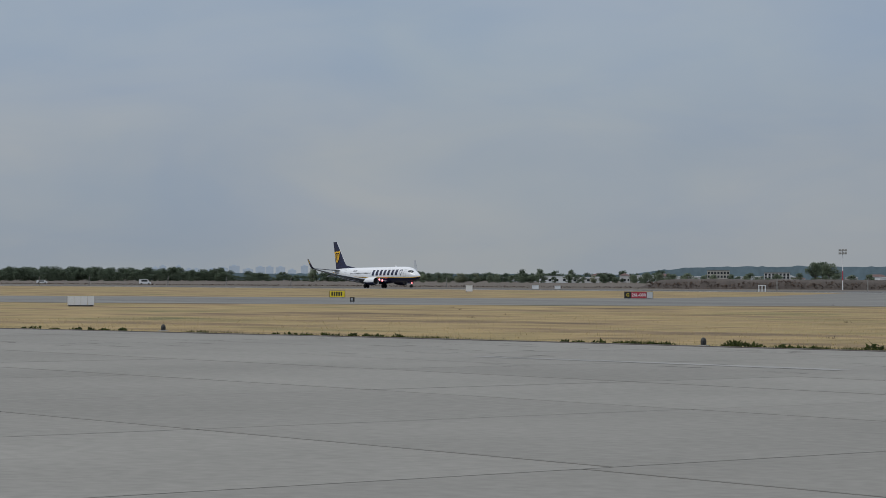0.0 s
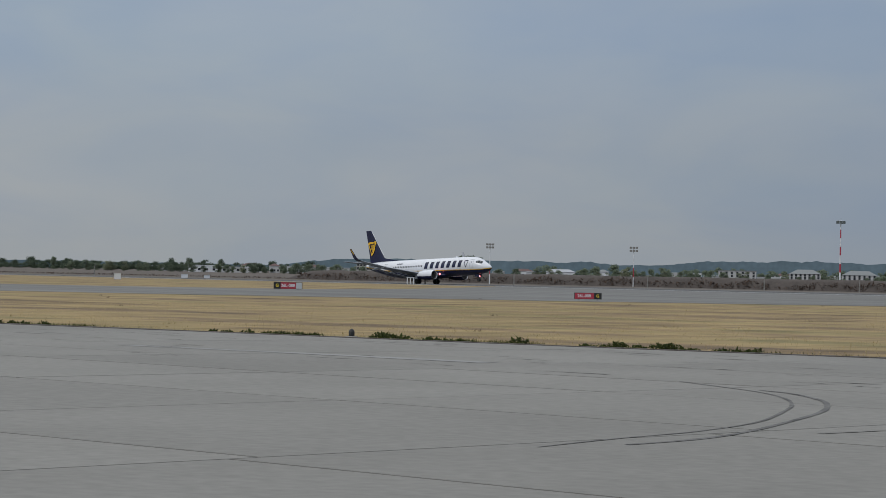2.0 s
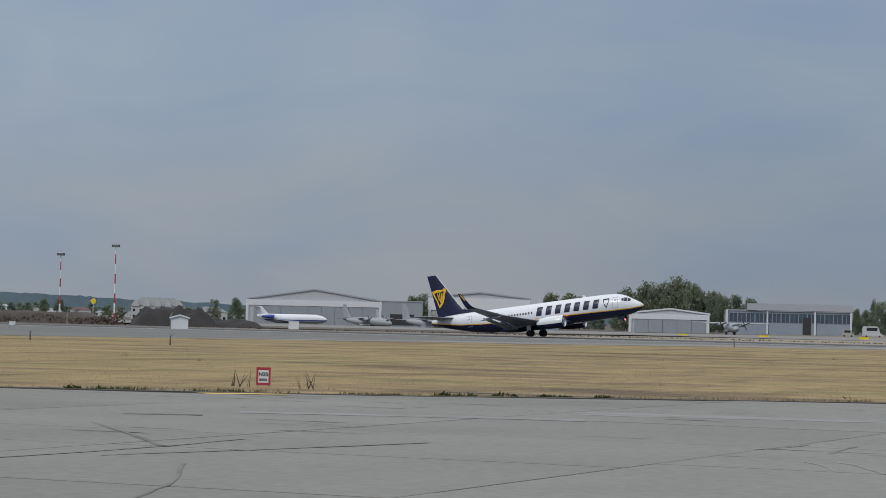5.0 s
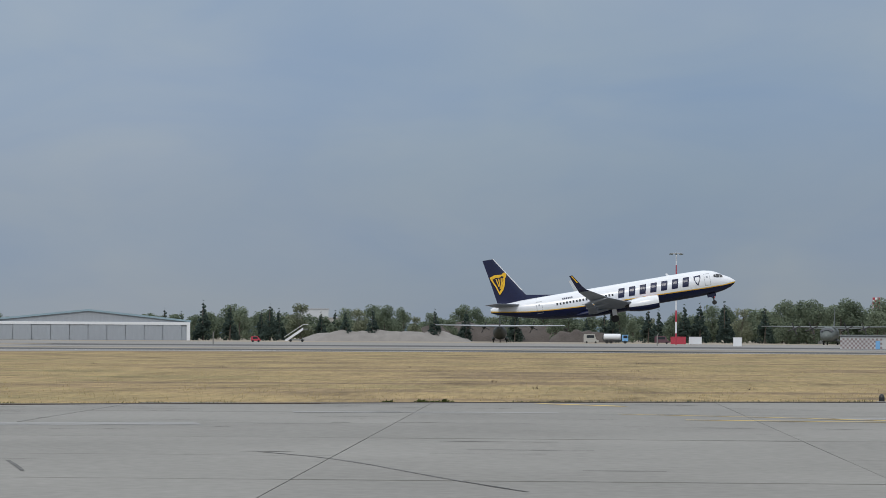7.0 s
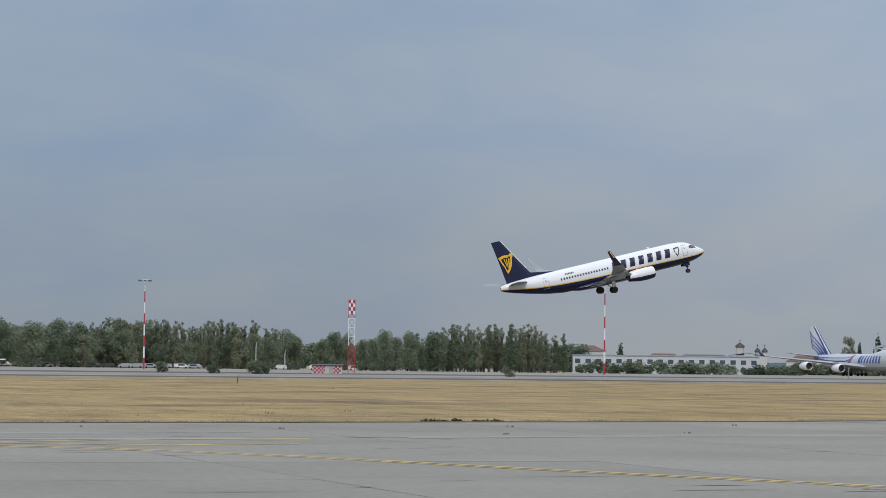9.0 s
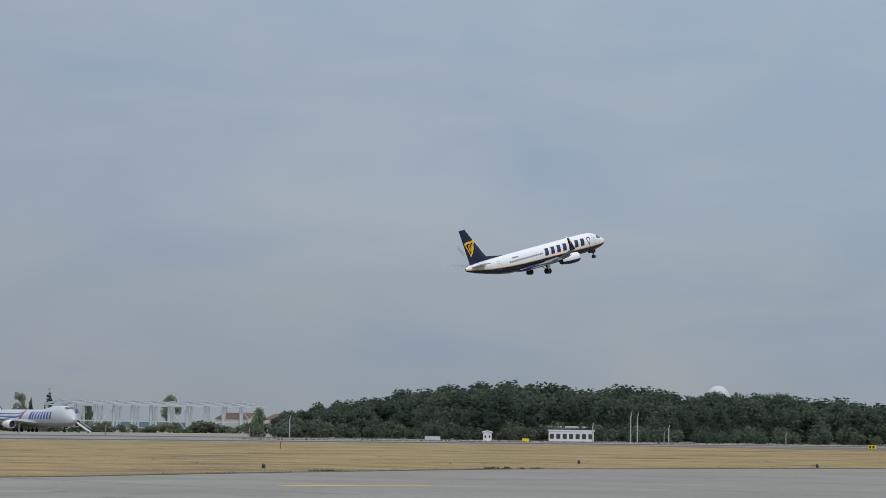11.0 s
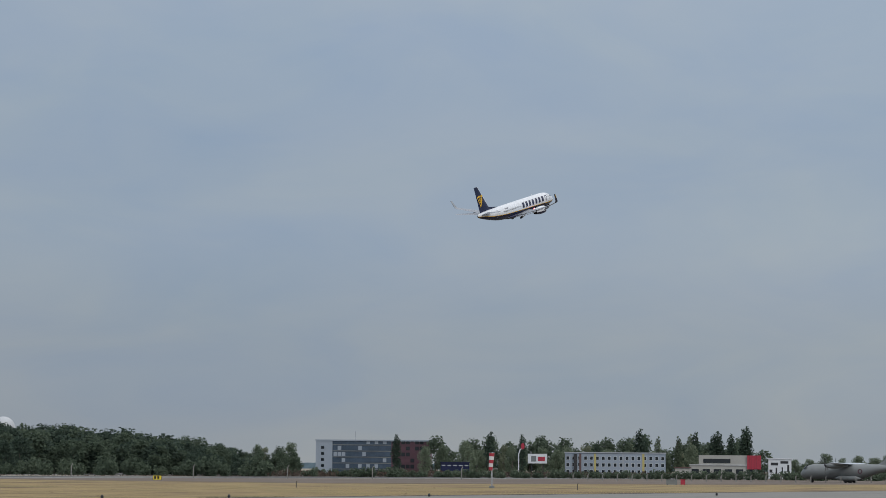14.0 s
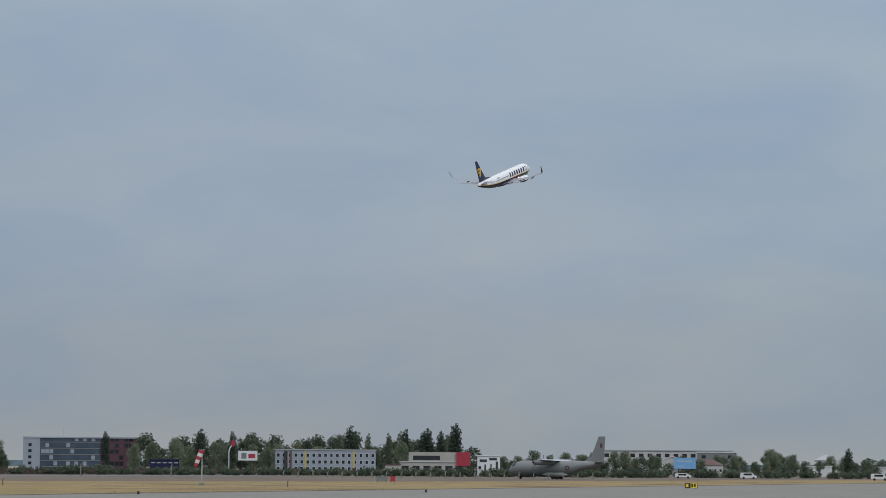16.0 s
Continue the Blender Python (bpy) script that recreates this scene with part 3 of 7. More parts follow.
        for cols in ([(12.95, 4.42, 4.62), (14.0, 4.5, 4.7)], [(12.95, 4.0, 4.45), (13.12, 3.9, 4.45)], [(13.1, 3.6, 3.95), (13.45, 3.05, 3.35)], [(13.45, 3.05, 3.35), (13.85, 3.9, 4.2)], [(13.85, 3.9, 4.5), (14.0, 4.2, 4.6)]):
            skin_patch(g, ST737, cols, port)
        part("small_emblem", g, NAVY, jet)
        for i in range(42):
            x = 12.4 - i * 0.51
            if 0.6 < x:
                continue
            g = Geo()
            skin_patch(g, ST737, [(x - 0.13, 3.72, 4.08), (x + 0.13, 3.72, 4.08)], port, 0.012)
            part("cabin_window", g, GLASS, jet)
        for xd in (15.0, -11.3):
            g = Geo()
            for cols in ([(xd - 0.46, 2.9, 4.75), (xd - 0.40, 2.9, 4.75)], [(xd + 0.40, 2.9, 4.75), (xd + 0.46, 2.9, 4.75)], [(xd - 0.4, 4.69, 4.75), (xd + 0.4, 4.69, 4.75)], [(xd - 0.4, 2.9, 2.96), (xd + 0.4, 2.9, 2.96)], [(xd - 0.12, 4.05, 4.35), (xd + 0.12, 4.05, 4.35)]):
                skin_patch(g, ST737, cols, port, 0.012)
            part("cabin_door_outline", g, WINGGREY, jet)
        g = Geo()
        for cols in ([(17.45, 3.78, 4.16), (17.0, 3.85, 4.40)], [(16.95, 3.85, 4.42), (16.45, 3.9, 4.5)], [(16.4, 3.95, 4.46), (16.05, 4.05, 4.38)]):
            skin_patch(g, ST737, cols, port)
        part("cockpit_window", g, GLASS, jet)
        for i in range(6):
            g = Geo()
            skin_patch(g, ST737, [(-7.6 + i * 0.28, 4.45, 4.72), (-7.42 + i * 0.28, 4.45, 4.72)], port)
            part("registration_bar", g, NAVY, jet)
    part("antenna", Geo().loft([[(9.5, 0.03, 5.4), (9.5, -0.03, 5.4), (8.9, -0.03, 5.4), (8.9, 0.03, 5.4)], [(9.1, 0.01, 5.8), (9.1, -0.01, 5.8), (8.85, -0.01, 5.8), (8.85, 0.01, 5.8)]]), AIRWHITE, jet)
    gears = []
    for s in (1, -1):
        g = Geo().tube([(0, s * 2.86, 0.56), (0.05, s * 2.75, 1.9)], [0.16, 0.2]).tube([(-0.05, s * 2.86, 0.8), (-0.9, s * 2.2, 1.8)], 0.07).tube([(0, s * 2.4, 0.56), (0, s * 3.3, 0.56)], 0.1)
        gear = part("main_gear", g, DARK, jet, "dark landing gear leg")
        gear.matrix_basis = Matrix.Translation((0, 0, 0))
        for o in (-0.43, 0.43):
            t = part("tyre", Geo().wheel(0, s * 2.86 + o, 0.56, 0.56, 0.38), TYRE, gear, smooth=True)
        part("gear_door", Geo().box(-0.35, 0.35, s * 3.42 - 0.03, s * 3.42 + 0.03, 0.8, 2.0), AIRWHITE, gear)
        gears.append((gear, s))
    g = Geo().tube([(15.6, 0, 0.35), (15.55, 0, 1.8)], [0.1, 0.13]).tube([(15.6, 0, 0.9), (14.9, 0, 1.7)], 0.06).tube([(15.6, -0.3, 0.35), (15.6, 0.3, 0.35)], 0.07)
    nose = part("nose_gear", g, DARK, jet, "dark nose landing gear leg")
    for o in (-0.22, 0.22):
        part("tyre", Geo().wheel(15.6, o, 0.35, 0.35, 0.2), TYRE, nose, smooth=True)
    disc = [2 * math.pi * j / 12 for j in range(12)]
    part("lamp_housing", Geo().loft([[(x, r * math.cos(a), 1.15 + r * math.sin(a)) for a in disc] for x, r in ((15.66, 0.12), (15.8, 0.2))]), DARK, nose)
    part("taxi_light", Geo().add([(15.82, 0.19 * math.cos(a), 1.15 + 0.19 * math.sin(a)) for a in disc], [tuple(range(12))]), LAMP, nose)
    for s in (1, -1):
        part("nose_gear_door", Geo().box(14.7, 16.0, s * 0.42 - 0.02, s * 0.42 + 0.02, 1.05, 1.6), NAVY, jet)
    return jet, gears, nose


JET, MAIN_GEARS, NOSE_GEAR = build_jet()

JET_ROWS = [
    (0, -538.1, 0.00, 0.78),
    (0.5, -502.2, 0.00, 0.71),
    (1, -465.5, 0.00, 1.28),
    (1.5, -428.1, 0.00, 2.05),
    (2, -390.5, 0.00, 2.90),
    (2.5, -352.4, 0.00, 3.83),
    (3, -314.3, 0.00, 4.69),
    (3.5, -275.7, 0.00, 5.79),
    (4, -236.5, 0.00, 7.64),
    (4.5, -197.0, 0.00, 8.07),
    (5, -157.6, 0.19, 8.10),
    (5.2, -141.7, 0.52, 8.10),
    (7.3, 33.8, 6.00, 10.47),
    (8, 91.4, 9.03, 12.06),
    (8.5, 133.0, 11.90, 12.95),
    (9, 174.4, 15.18, 13.77),
    (9.5, 215.9, 19.22, 14.46),
    (10, 257.5, 24.16, 14.77),
    (10.2, 274.0, 26.37, 14.81),
    (12.3, 449.2, 50.52, 14.66),
    (12.5, 465.6, 53.18, 14.74),
    (13, 507.0, 59.29, 15.01),
    (13.5, 548.6, 65.75, 15.18),
    (14, 590.7, 72.14, 15.31),
    (14.5, 632.4, 78.28, 15.68),
    (15, 674.0, 84.50, 16.15),
    (15.5, 715.5, 90.62, 16.75),
    (16, 757.0, 96.90, 17.37),
]


def about(p, m):
    """The turn m about the point p."""
    return Matrix.Translation(p) @ m @ Matrix.Translation(-Vector(p))


def motions():
    walk(JET, [(t, pose(x, RUNWAY_Y, z, 0, -p, 0)) for t, x, z, p in JET_ROWS])
    # legs hang lower once they leave the ground, then fold up into the belly
    for gear, s in MAIN_GEARS:
        hinge = (0, s * 2.75, 2.0)
        rows = [(0, pose(0, 0, 0)), (4.8, pose(0, 0, 0)), (5.6, pose(0, 0, -0.35)), (12.7, pose(0, 0, -0.35))]
        for t, a in ((13.3, 25), (14.0, 60), (14.6, 84), (16, 84)):
            rows.append((t, about(hinge, pose(0, 0, 0, -s * a, 0, 0)) @ pose(0, 0, -0.35 * (1 - a / 84))))
        walk(gear, rows)
    # the windsock swings a little in the breeze
    top = Vector((-0.02, -0.5, 4.75))
    walk(SOCK, [(t, about(top, pose(0, 0, 0, 0, a, 0))) for t, a in ((0, 2), (12.3, 0), (12.8, 0), (13.5, 1), (14.2, 4), (15.0, 10), (15.5, 16), (16, 20))])
    hinge = (15.55, 0, 1.8)
    walk(NOSE_GEAR, [(0, pose(0, 0, 0)), (3.0, pose(0, 0, 0)), (4.0, pose(0, 0, -0.2)), (12.9, pose(0, 0, -0.2))]
         + [(t, about(hinge, pose(0, 0, 0, 0, -a, 0))) for t, a in ((13.6, 40), (14.4, 82), (16, 82))])


# ---- trees ----
def leaves(centres, radii, count, size, rng, squash=1.0, tri=False):
    """Many small tilted leaf clumps spread through lobes."""
    g = Geo()
    w = np.array([r ** 2 for r in radii])
    pick = rng.choice(len(radii), count, p=w / w.sum())
    for k in pick:
        d = rng.normal(size=3)
        d /= np.linalg.norm(d)
        rad = radii[k] * (rng.random() ** 0.28)
        c = np.array(centres[k]) + d * rad * np.array([1, 1, squash])
        face = d + np.array([0, 0, 0.35]) + 0.65 * rng.normal(size=3)
        u = np.cross(face, rng.normal(size=3))
        u /= max(1e-6, np.linalg.norm(u))
        v = np.cross(u, face)
        v /= max(1e-6, np.linalg.norm(v))
        s = size * (0.6 + 0.8 * rng.random())
        a, b = u * s, v * s * 0.8
        g.add([c - a, c - b * 0.7 + d * s * 0.15, c + a, c + b * 0.9], [(0, 1, 2, 3)])
    return g


def tree_kind(name, label, height, width, style, leaf, seed, count=900, size=0.45):
    """One tree of a kind, built at the origin: trunk with limbs, and a crown of clumps."""
    rng = np.random.default_rng(seed)
    root = thing(name, pose(0, 0, 0), label, "tree" if style != "bush" else "bush")
    tr = Geo()
    cs, rs = lobes(tr, height, width, style, rng)
    part("trunk", tr, BARK, root, smooth=True)
    part("crown", leaves(cs, rs, count, size, rng), leaf, root)
    return root


def lobes(tr, height, width, style, rng):
    """Adds a trunk and limbs to tr, and gives the centres and radii of the crown's lobes."""
    th = height * {"broad": 0.55, "poplar": 0.85, "conifer": 0.9, "bush": 0.4, "tall": 0.75}[style]
    tr.tube([(0, 0, -0.2), (rng.normal() * 0.1, rng.normal() * 0.1, th * 0.5), (rng.normal() * 0.3, rng.normal() * 0.3, th)], [height * 0.022, height * 0.015, height * 0.006], 7)
    cs, rs = [], []
    if style in ("broad", "tall"):
        low = 0.16 if style == "broad" else 0.22
        for i in range(15):
            k = rng.random()
            a = rng.random() * 6.28
            prof = math.sin(math.pi * min(1, 0.18 + 0.78 * k)) ** 0.6
            rad = width * 0.34 * prof * rng.random() ** 0.5
            if style == "tall":
                k, rad = i / 14, width * 0.20 * rng.random()
            c = (rad * math.cos(a), rad * math.sin(a), height * (low + (0.94 - low) * k) - width * 0.08)
            cs.append(c)
            rs.append(width * (0.13 + 0.10 * rng.random()) * (1.5 * (1 - 0.62 * k ** 1.5) if style == "tall" else 1))
            if i % 2 == 0:
                tr.tube([(0, 0, max(height * 0.12, c[2] * 0.6)), c], [height * 0.009, height * 0.002], 5)
    elif style == "poplar":
        for i in range(13):
            k = i / 12
            a = rng.random() * 6.28
            rad = width * 0.16 * rng.random()
            cs.append((rad * math.cos(a), rad * math.sin(a), height * (0.12 + 0.80 * k)))
            rs.append(width * 0.42 * (math.sin(math.pi * (0.2 + 0.72 * k)) ** 0.8) * (0.8 + 0.35 * rng.random()))
    elif style == "conifer":
        for i in range(12):
            k = i / 11
            for j in range(3):
                a = rng.random() * 6.28
                rad = width * 0.36 * (1 - k)
                cs.append((rad * math.cos(a), rad * math.sin(a), height * (0.10 + 0.84 * k)))
                rs.append(max(0.12, width * 0.22 * (1 - k) + 0.15))
    else:
        for i in range(10):
            a = rng.random() * 6.28
            rad = width * 0.33 * rng.random() ** 0.5
            cs.append((rad * math.cos(a), rad * math.sin(a), height * (0.14 + 0.50 * rng.random())))
            rs.append(height * (0.22 + 0.14 * rng.random()))
    return cs, rs


TREES = {
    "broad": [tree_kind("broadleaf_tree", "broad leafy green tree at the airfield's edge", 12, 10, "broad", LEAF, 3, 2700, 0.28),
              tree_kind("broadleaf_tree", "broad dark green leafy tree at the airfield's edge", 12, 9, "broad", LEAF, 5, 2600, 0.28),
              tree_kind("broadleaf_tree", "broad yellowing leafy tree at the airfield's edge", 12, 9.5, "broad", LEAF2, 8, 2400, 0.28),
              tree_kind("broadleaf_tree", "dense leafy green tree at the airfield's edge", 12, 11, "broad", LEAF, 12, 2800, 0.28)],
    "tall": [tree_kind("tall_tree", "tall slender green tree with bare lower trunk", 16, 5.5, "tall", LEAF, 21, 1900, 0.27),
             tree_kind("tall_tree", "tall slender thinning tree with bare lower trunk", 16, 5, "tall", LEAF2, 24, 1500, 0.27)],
    "poplar": [tree_kind("poplar", "narrow upright dark poplar", 18, 4.6, "poplar", LEAFDARK, 31, 1300, 0.36),
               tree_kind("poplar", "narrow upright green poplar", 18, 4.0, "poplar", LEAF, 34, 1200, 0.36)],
    "conifer": [tree_kind("conifer", "dark green pointed conifer", 12, 5.5, "conifer", NEEDLE, 41, 900, 0.40)],
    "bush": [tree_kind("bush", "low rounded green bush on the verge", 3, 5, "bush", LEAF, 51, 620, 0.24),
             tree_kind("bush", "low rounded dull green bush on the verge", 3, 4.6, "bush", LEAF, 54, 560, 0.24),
             tree_kind("bush", "low rounded dark green bush under the trees", 3, 5, "bush", LEAFMID, 57, 620, 0.24)],
}
BASE_H = {"broad": 12, "tall": 16, "poplar": 18, "conifer": 12, "bush": 3}
USED = set()
RNG = random.Random(7)


def plant(style, az, d, height, wide=1.0, which=None, group=""):
    """A tree of a style at a bearing and distance, scaled to its height."""
    kinds = TREES[style]
    i = RNG.randrange(len(kinds)) if which is None else which
    s = height / (BASE_H[style] * {"broad": 0.88, "tall": 0.95, "poplar": 0.97, "conifer": 0.97, "bush": 0.85}[style])
    m = B(az, d, turn=RNG.uniform(0, 360)) @ Matrix.Diagonal((s * wide, s * wide, s, 1))
    ob = kinds[i]
    if (style, i) not in USED:
        USED.add((style, i))
        ob.matrix_world = m
        if group:
            ob["group"] = group
        return ob
    c = copy_thing(ob, m)
    c.scale = m.to_scale()
    if group:
        c["group"] = group
    return c


def row(style, a0, a1, d, step, h0, h1, depth=30, wide=1.0, which=None, group=""):
    """A belt of trees between two bearings."""
    a = a0
    while a <= a1:
        k = RNG.random()
        plant(style if isinstance(style, str) else RNG.choice(style), a + RNG.uniform(-0.4, 0.4) * step, d + RNG.uniform(-depth, depth), h0 + (h1 - h0) * k, wide * RNG.uniform(0.85, 1.2), which, group)
        a += step * RNG.uniform(0.7, 1.3)


def crown_stack(name, label, spots, leaf, trunk=True):
    """A far wood: crowns of the built kinds, turned and scaled, joined into one object."""
    g, tr = Geo(), Geo()
    crowns = []
    for seed in (61, 62, 63, 64):
        rng = np.random.default_rng(seed)
        c = leaves(*lobes(Geo(), 12, 9.5 + seed % 3, "broad", rng), 1000, 0.44, rng)
        crowns.append((np.array(c.v), c.f))
    for az, d, h, wide in spots:
        vs, fs = crowns[RNG.randrange(len(crowns))]
        k = h / 10.4
        a = RNG.uniform(0, 6.28)
        x, y = d * math.sin(radians(az)), d * math.cos(radians(az))
        c, s_ = math.cos(a) * k * wide, math.sin(a) * k * wide
        P = np.stack([vs[:, 0] * c - vs[:, 1] * s_ + x, vs[:, 0] * s_ + vs[:, 1] * c + y, vs[:, 2] * k + gz(x, y)], 1)
        n0 = len(g.v)
        g.v += [tuple(p) for p in P]
        g.f += [tuple(i + n0 for i in f) for f in fs]
        tr.tube([(x, y, gz(x, y) - 0.2), (x, y, gz(x, y) + h * 0.6)], [h * 0.02, h * 0.008], 5)
    ob = part(name, g, leaf)
    tagged(ob, label, "wood", kind="stuff")
    part("trunks", tr, BARK, ob)
    return ob


def forest(a0, a1, top, d0=690, d1=860, n=90):
    """A wood whose canopy follows the height given by bearing."""
    spots = [[], []]
    for i in range(n):
        az = a0 + (a1 - a0) * (i + RNG.random()) / n
        d = d0 + (d1 - d0) * RNG.random()
        k = (d - d0) / (d1 - d0)
        spots[i % 2].append((az, d, max(4, top(az) * (0.62 + 0.40 * k) * RNG.uniform(0.88, 1.06)), RNG.uniform(1.0, 1.4)))
    crown_stack("wood", "dense dark green deciduous wood beside the runway", spots[0], LEAFDARK)
    crown_stack("wood", "dense green deciduous wood beside the runway", spots[1], LEAFMID)


def wood_top(az):
    pts = [(34.5, 6.8), (36.5, 11), (38, 14.2), (39.5, 17.2), (41, 16.2), (42.2, 14.8), (42.8, 15.4), (44, 14.2), (46, 14.6), (48, 12.6), (49.6, 9.3), (50.4, 5)]
    for a, b in zip(pts, pts[1:]):
        if a[0] <= az <= b[0]:
            return a[1] + (b[1] - a[1]) * (az - a[0]) / (b[0] - a[0])
    return 5


forest(34.8, 50.3, wood_top, n=290)
row("bush", 34.5, 50.5, 680, 0.36, 2.5, 5, 12, which=2, group="undergrowth of the wood")
# trees behind the far apron
row(["broad", "broad", "broad", "conifer"], -9.2, 9.6, 900, 0.30, 7.5, 12.5, 40, 0.95, group="trees behind the far apron")
for az, h in ((-8.0, 13.5), (-7.4, 12), (-6.5, 12.5), (-4.8, 10.5), (-4.2, 11), (-2.8, 11), (-2.1, 11), (-1.0, 11.5), (1.2, 11), (2.0, 11.5), (2.8, 13), (3.15, 13.5), (3.7, 14), (4.6, 12.5)):
    plant("conifer", az, 850, h, 1.05, group="trees behind the far apron")
row("broad", 5.0, 13.4, 840, 0.25, 10, 15, 30, 0.95, group="trees behind the far apron")
row("broad", 9.8, 12.6, 800, 0.35, 9, 13.5, 20, group="trees behind the far apron")
row("tall", 12.2, 15.9, 830, 0.075, 12, 15.8, 20, 0.95, group="grove of tall trees")
row("broad", 12.2, 15.9, 815, 0.32, 7, 9.5, 12, 0.9, group="grove of tall trees")
row("broad", 15.9, 20.2, 800, 0.32, 9, 12.5, 25, 0.85, group="trees behind the far apron")
row("tall", 19.9, 22.3, 800, 0.075, 11.5, 15.4, 18, 0.95, group="grove of tall trees")
row("tall", 15.8, 16.35, 825, 0.12, 9.5, 13.5, 10, 1.1, group="grove of tall trees")
row("tall", 11.7, 12.3, 825, 0.12, 10, 14, 10, 1.1, group="grove of tall trees")
row("tall", 19.35, 19.95, 800, 0.12, 8.5, 13, 10, 1.1, group="grove of tall trees")
row("tall", 22.2, 22.75, 805, 0.12, 8.5, 13, 10, 1.1, group="grove of tall trees")
row("broad", 21.8, 22.9, 820, 0.3, 7, 11, 15, group="trees behind the far apron")
# hedge before the low white building and the freighter
row("bush", 23.3, 28.0, 815, 0.30, 2.4, 4.2, 12, 1.3, group="hedge behind the far apron")
row("bush", 27.6, 34.9, 1045, 0.22, 2.6, 5.0, 8, 1.5, group="hedge behind the far apron")
plant("poplar", 24.05, 900, 11, 1.0, 0)
plant("conifer", 29.75, 1150, 19, 0.9)
plant("broad", 29.1, 1150, 16, 0.7, 2)
plant("poplar", 29.35, 1150, 15, 0.7, 0)
plant("broad", 30.6, 1150, 13, 0.6, 1)
plant("broad", 32.4, 1250, 18, 0.9, 1)
plant("broad", 34.4, 950, 10, 0.8, 1)
# trees among the hangars
row("broad", -28.9, -27.9, 1250, 0.3, 10, 13, 10, 0.8)
row("broad", -24.5, -23.4, 1250, 0.4, 14, 17.5, 10, 0.7)
crown_stack("tree_clump", "tall broad yellowing trees behind the hangars", [(-21.5 + i * 0.13, 1200 + RNG.uniform(-10, 10), RNG.uniform(13, 17.5), 0.75) for i in range(7)] + [(-19.8 + i * 0.14, 1180 + RNG.uniform(-12, 12), 23 - 5 * abs(i - 8) / 8 - RNG.uniform(0, 3), 0.7) for i in range(16)], LEAF2)
row("broad", -17.9, -16.6, 1120, 0.35, 14, 18, 10, 0.7, 1)
row("broad", -14.6, -12.7, 1080, 0.3, 10, 15, 10, 0.7, 1)
plant("poplar", -14.2, 1100, 16, 1.1, 1)
row("broad", -12.9, -12.1, 1080, 0.35, 8, 11, 10, 0.8)
# far left: belt of trees, single round tree, low trees
crown_stack("far_tree_belt", "far dark belt of trees along the horizon", [(-63 + i * 0.055 + RNG.uniform(-0.03, 0.03), 1750 + RNG.uniform(-50, 50), RNG.uniform(5.5, 9.0), 1.5) for i in range(112)]
            + [(-57.2 + i * 0.085 + RNG.uniform(-0.05, 0.05), 1800 + RNG.uniform(-80, 80), RNG.uniform(3.0, 6.0) + 2.5 * (i % 9 == 0), 1.9) for i in range(120)], LEAFMID)
plant("broad", -43.75, 1480, 12.5, 1.3, 1)
plant("broad", -43.45, 1500, 12, 1.4, 1)
plant("broad", -43.6, 1510, 13, 1.2, 1)
for az, h in ((-49.9, 9), (-49.2, 8.5), (-55.0, 9), (-52.9, 8)):
    plant("broad", az, 1650, h, 1.0, 1)
# right: poplars and trees round the offices
row("bush", 50.2, 66, 720, 0.24, 1.6, 2.8, 25, 1.3, which=2, group="scrub along the fence")
row("bush", 66, 72, 760, 0.35, 1.6, 2.8, 25, 1.3, which=2, group="scrub along the fence")
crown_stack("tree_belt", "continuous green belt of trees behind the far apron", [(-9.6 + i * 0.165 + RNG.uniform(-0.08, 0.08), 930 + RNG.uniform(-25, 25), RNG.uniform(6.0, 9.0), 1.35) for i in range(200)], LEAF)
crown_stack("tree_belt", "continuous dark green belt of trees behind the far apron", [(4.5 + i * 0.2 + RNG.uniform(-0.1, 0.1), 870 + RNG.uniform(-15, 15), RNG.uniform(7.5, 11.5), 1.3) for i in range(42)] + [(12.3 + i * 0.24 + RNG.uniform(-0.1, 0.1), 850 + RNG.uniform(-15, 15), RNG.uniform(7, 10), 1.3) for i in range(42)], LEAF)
crown_stack("tree_belt", "green trees round the offices and flats", [(54.3 + i * 0.17 + RNG.uniform(-0.08, 0.08), 1120 + RNG.uniform(-20, 20), RNG.uniform(9, 15), 1.0) for i in range(44)] + [(50.2 + i * 0.075, 1060 + RNG.uniform(-20, 20), RNG.uniform(6, 10.5), 0.85) for i in range(15)] + [(62.2 + i * 0.22 + RNG.uniform(-0.1, 0.1), 930 + RNG.uniform(-20, 20), RNG.uniform(4, 6.5), 1.3) for i in range(46)], LEAFMID)
for az, d, h in ((53.43, 1080, 17), (56.25, 1050, 17), (55.55, 1050, 18), (57.95, 1080, 15), (58.75, 1080, 17), (58.9, 1060, 20), (59.0, 1080, 18), (59.3, 1090, 17), (59.75, 1080, 17), (60.02, 1080, 18), (60.14, 1080, 19),
                 (60.55, 1060, 18), (60.64, 1060, 19), (60.93, 1060, 18), (61.2, 1050, 20), (61.27, 1050, 21)):
    plant("poplar", az, d, h * 1.0, 1.15, RNG.choice([0, 0, 1]), "row of poplars")
row("broad", 54.2, 61.0, 1080, 0.30, 9, 13, 20, 0.7, group="trees round the offices")
row("broad", 50.3, 51.2, 1080, 0.35, 10, 13.5, 20, 0.7, group="trees round the offices")
row("broad", 62.4, 66.0, 900, 0.3, 6, 9, 20, 0.85, 1, group="trees behind the fence")
row("broad", 66.5, 72.5, 900, 0.28, 5, 8, 25, 0.9, 1, group="trees behind the fence")
plant("broad", 68.3, 860, 9.5, 1.05, 1)
plant("broad", 68.45, 880, 8.5, 1.0, 1)
plant("poplar", 70.0, 880, 10, 1.6, 0)
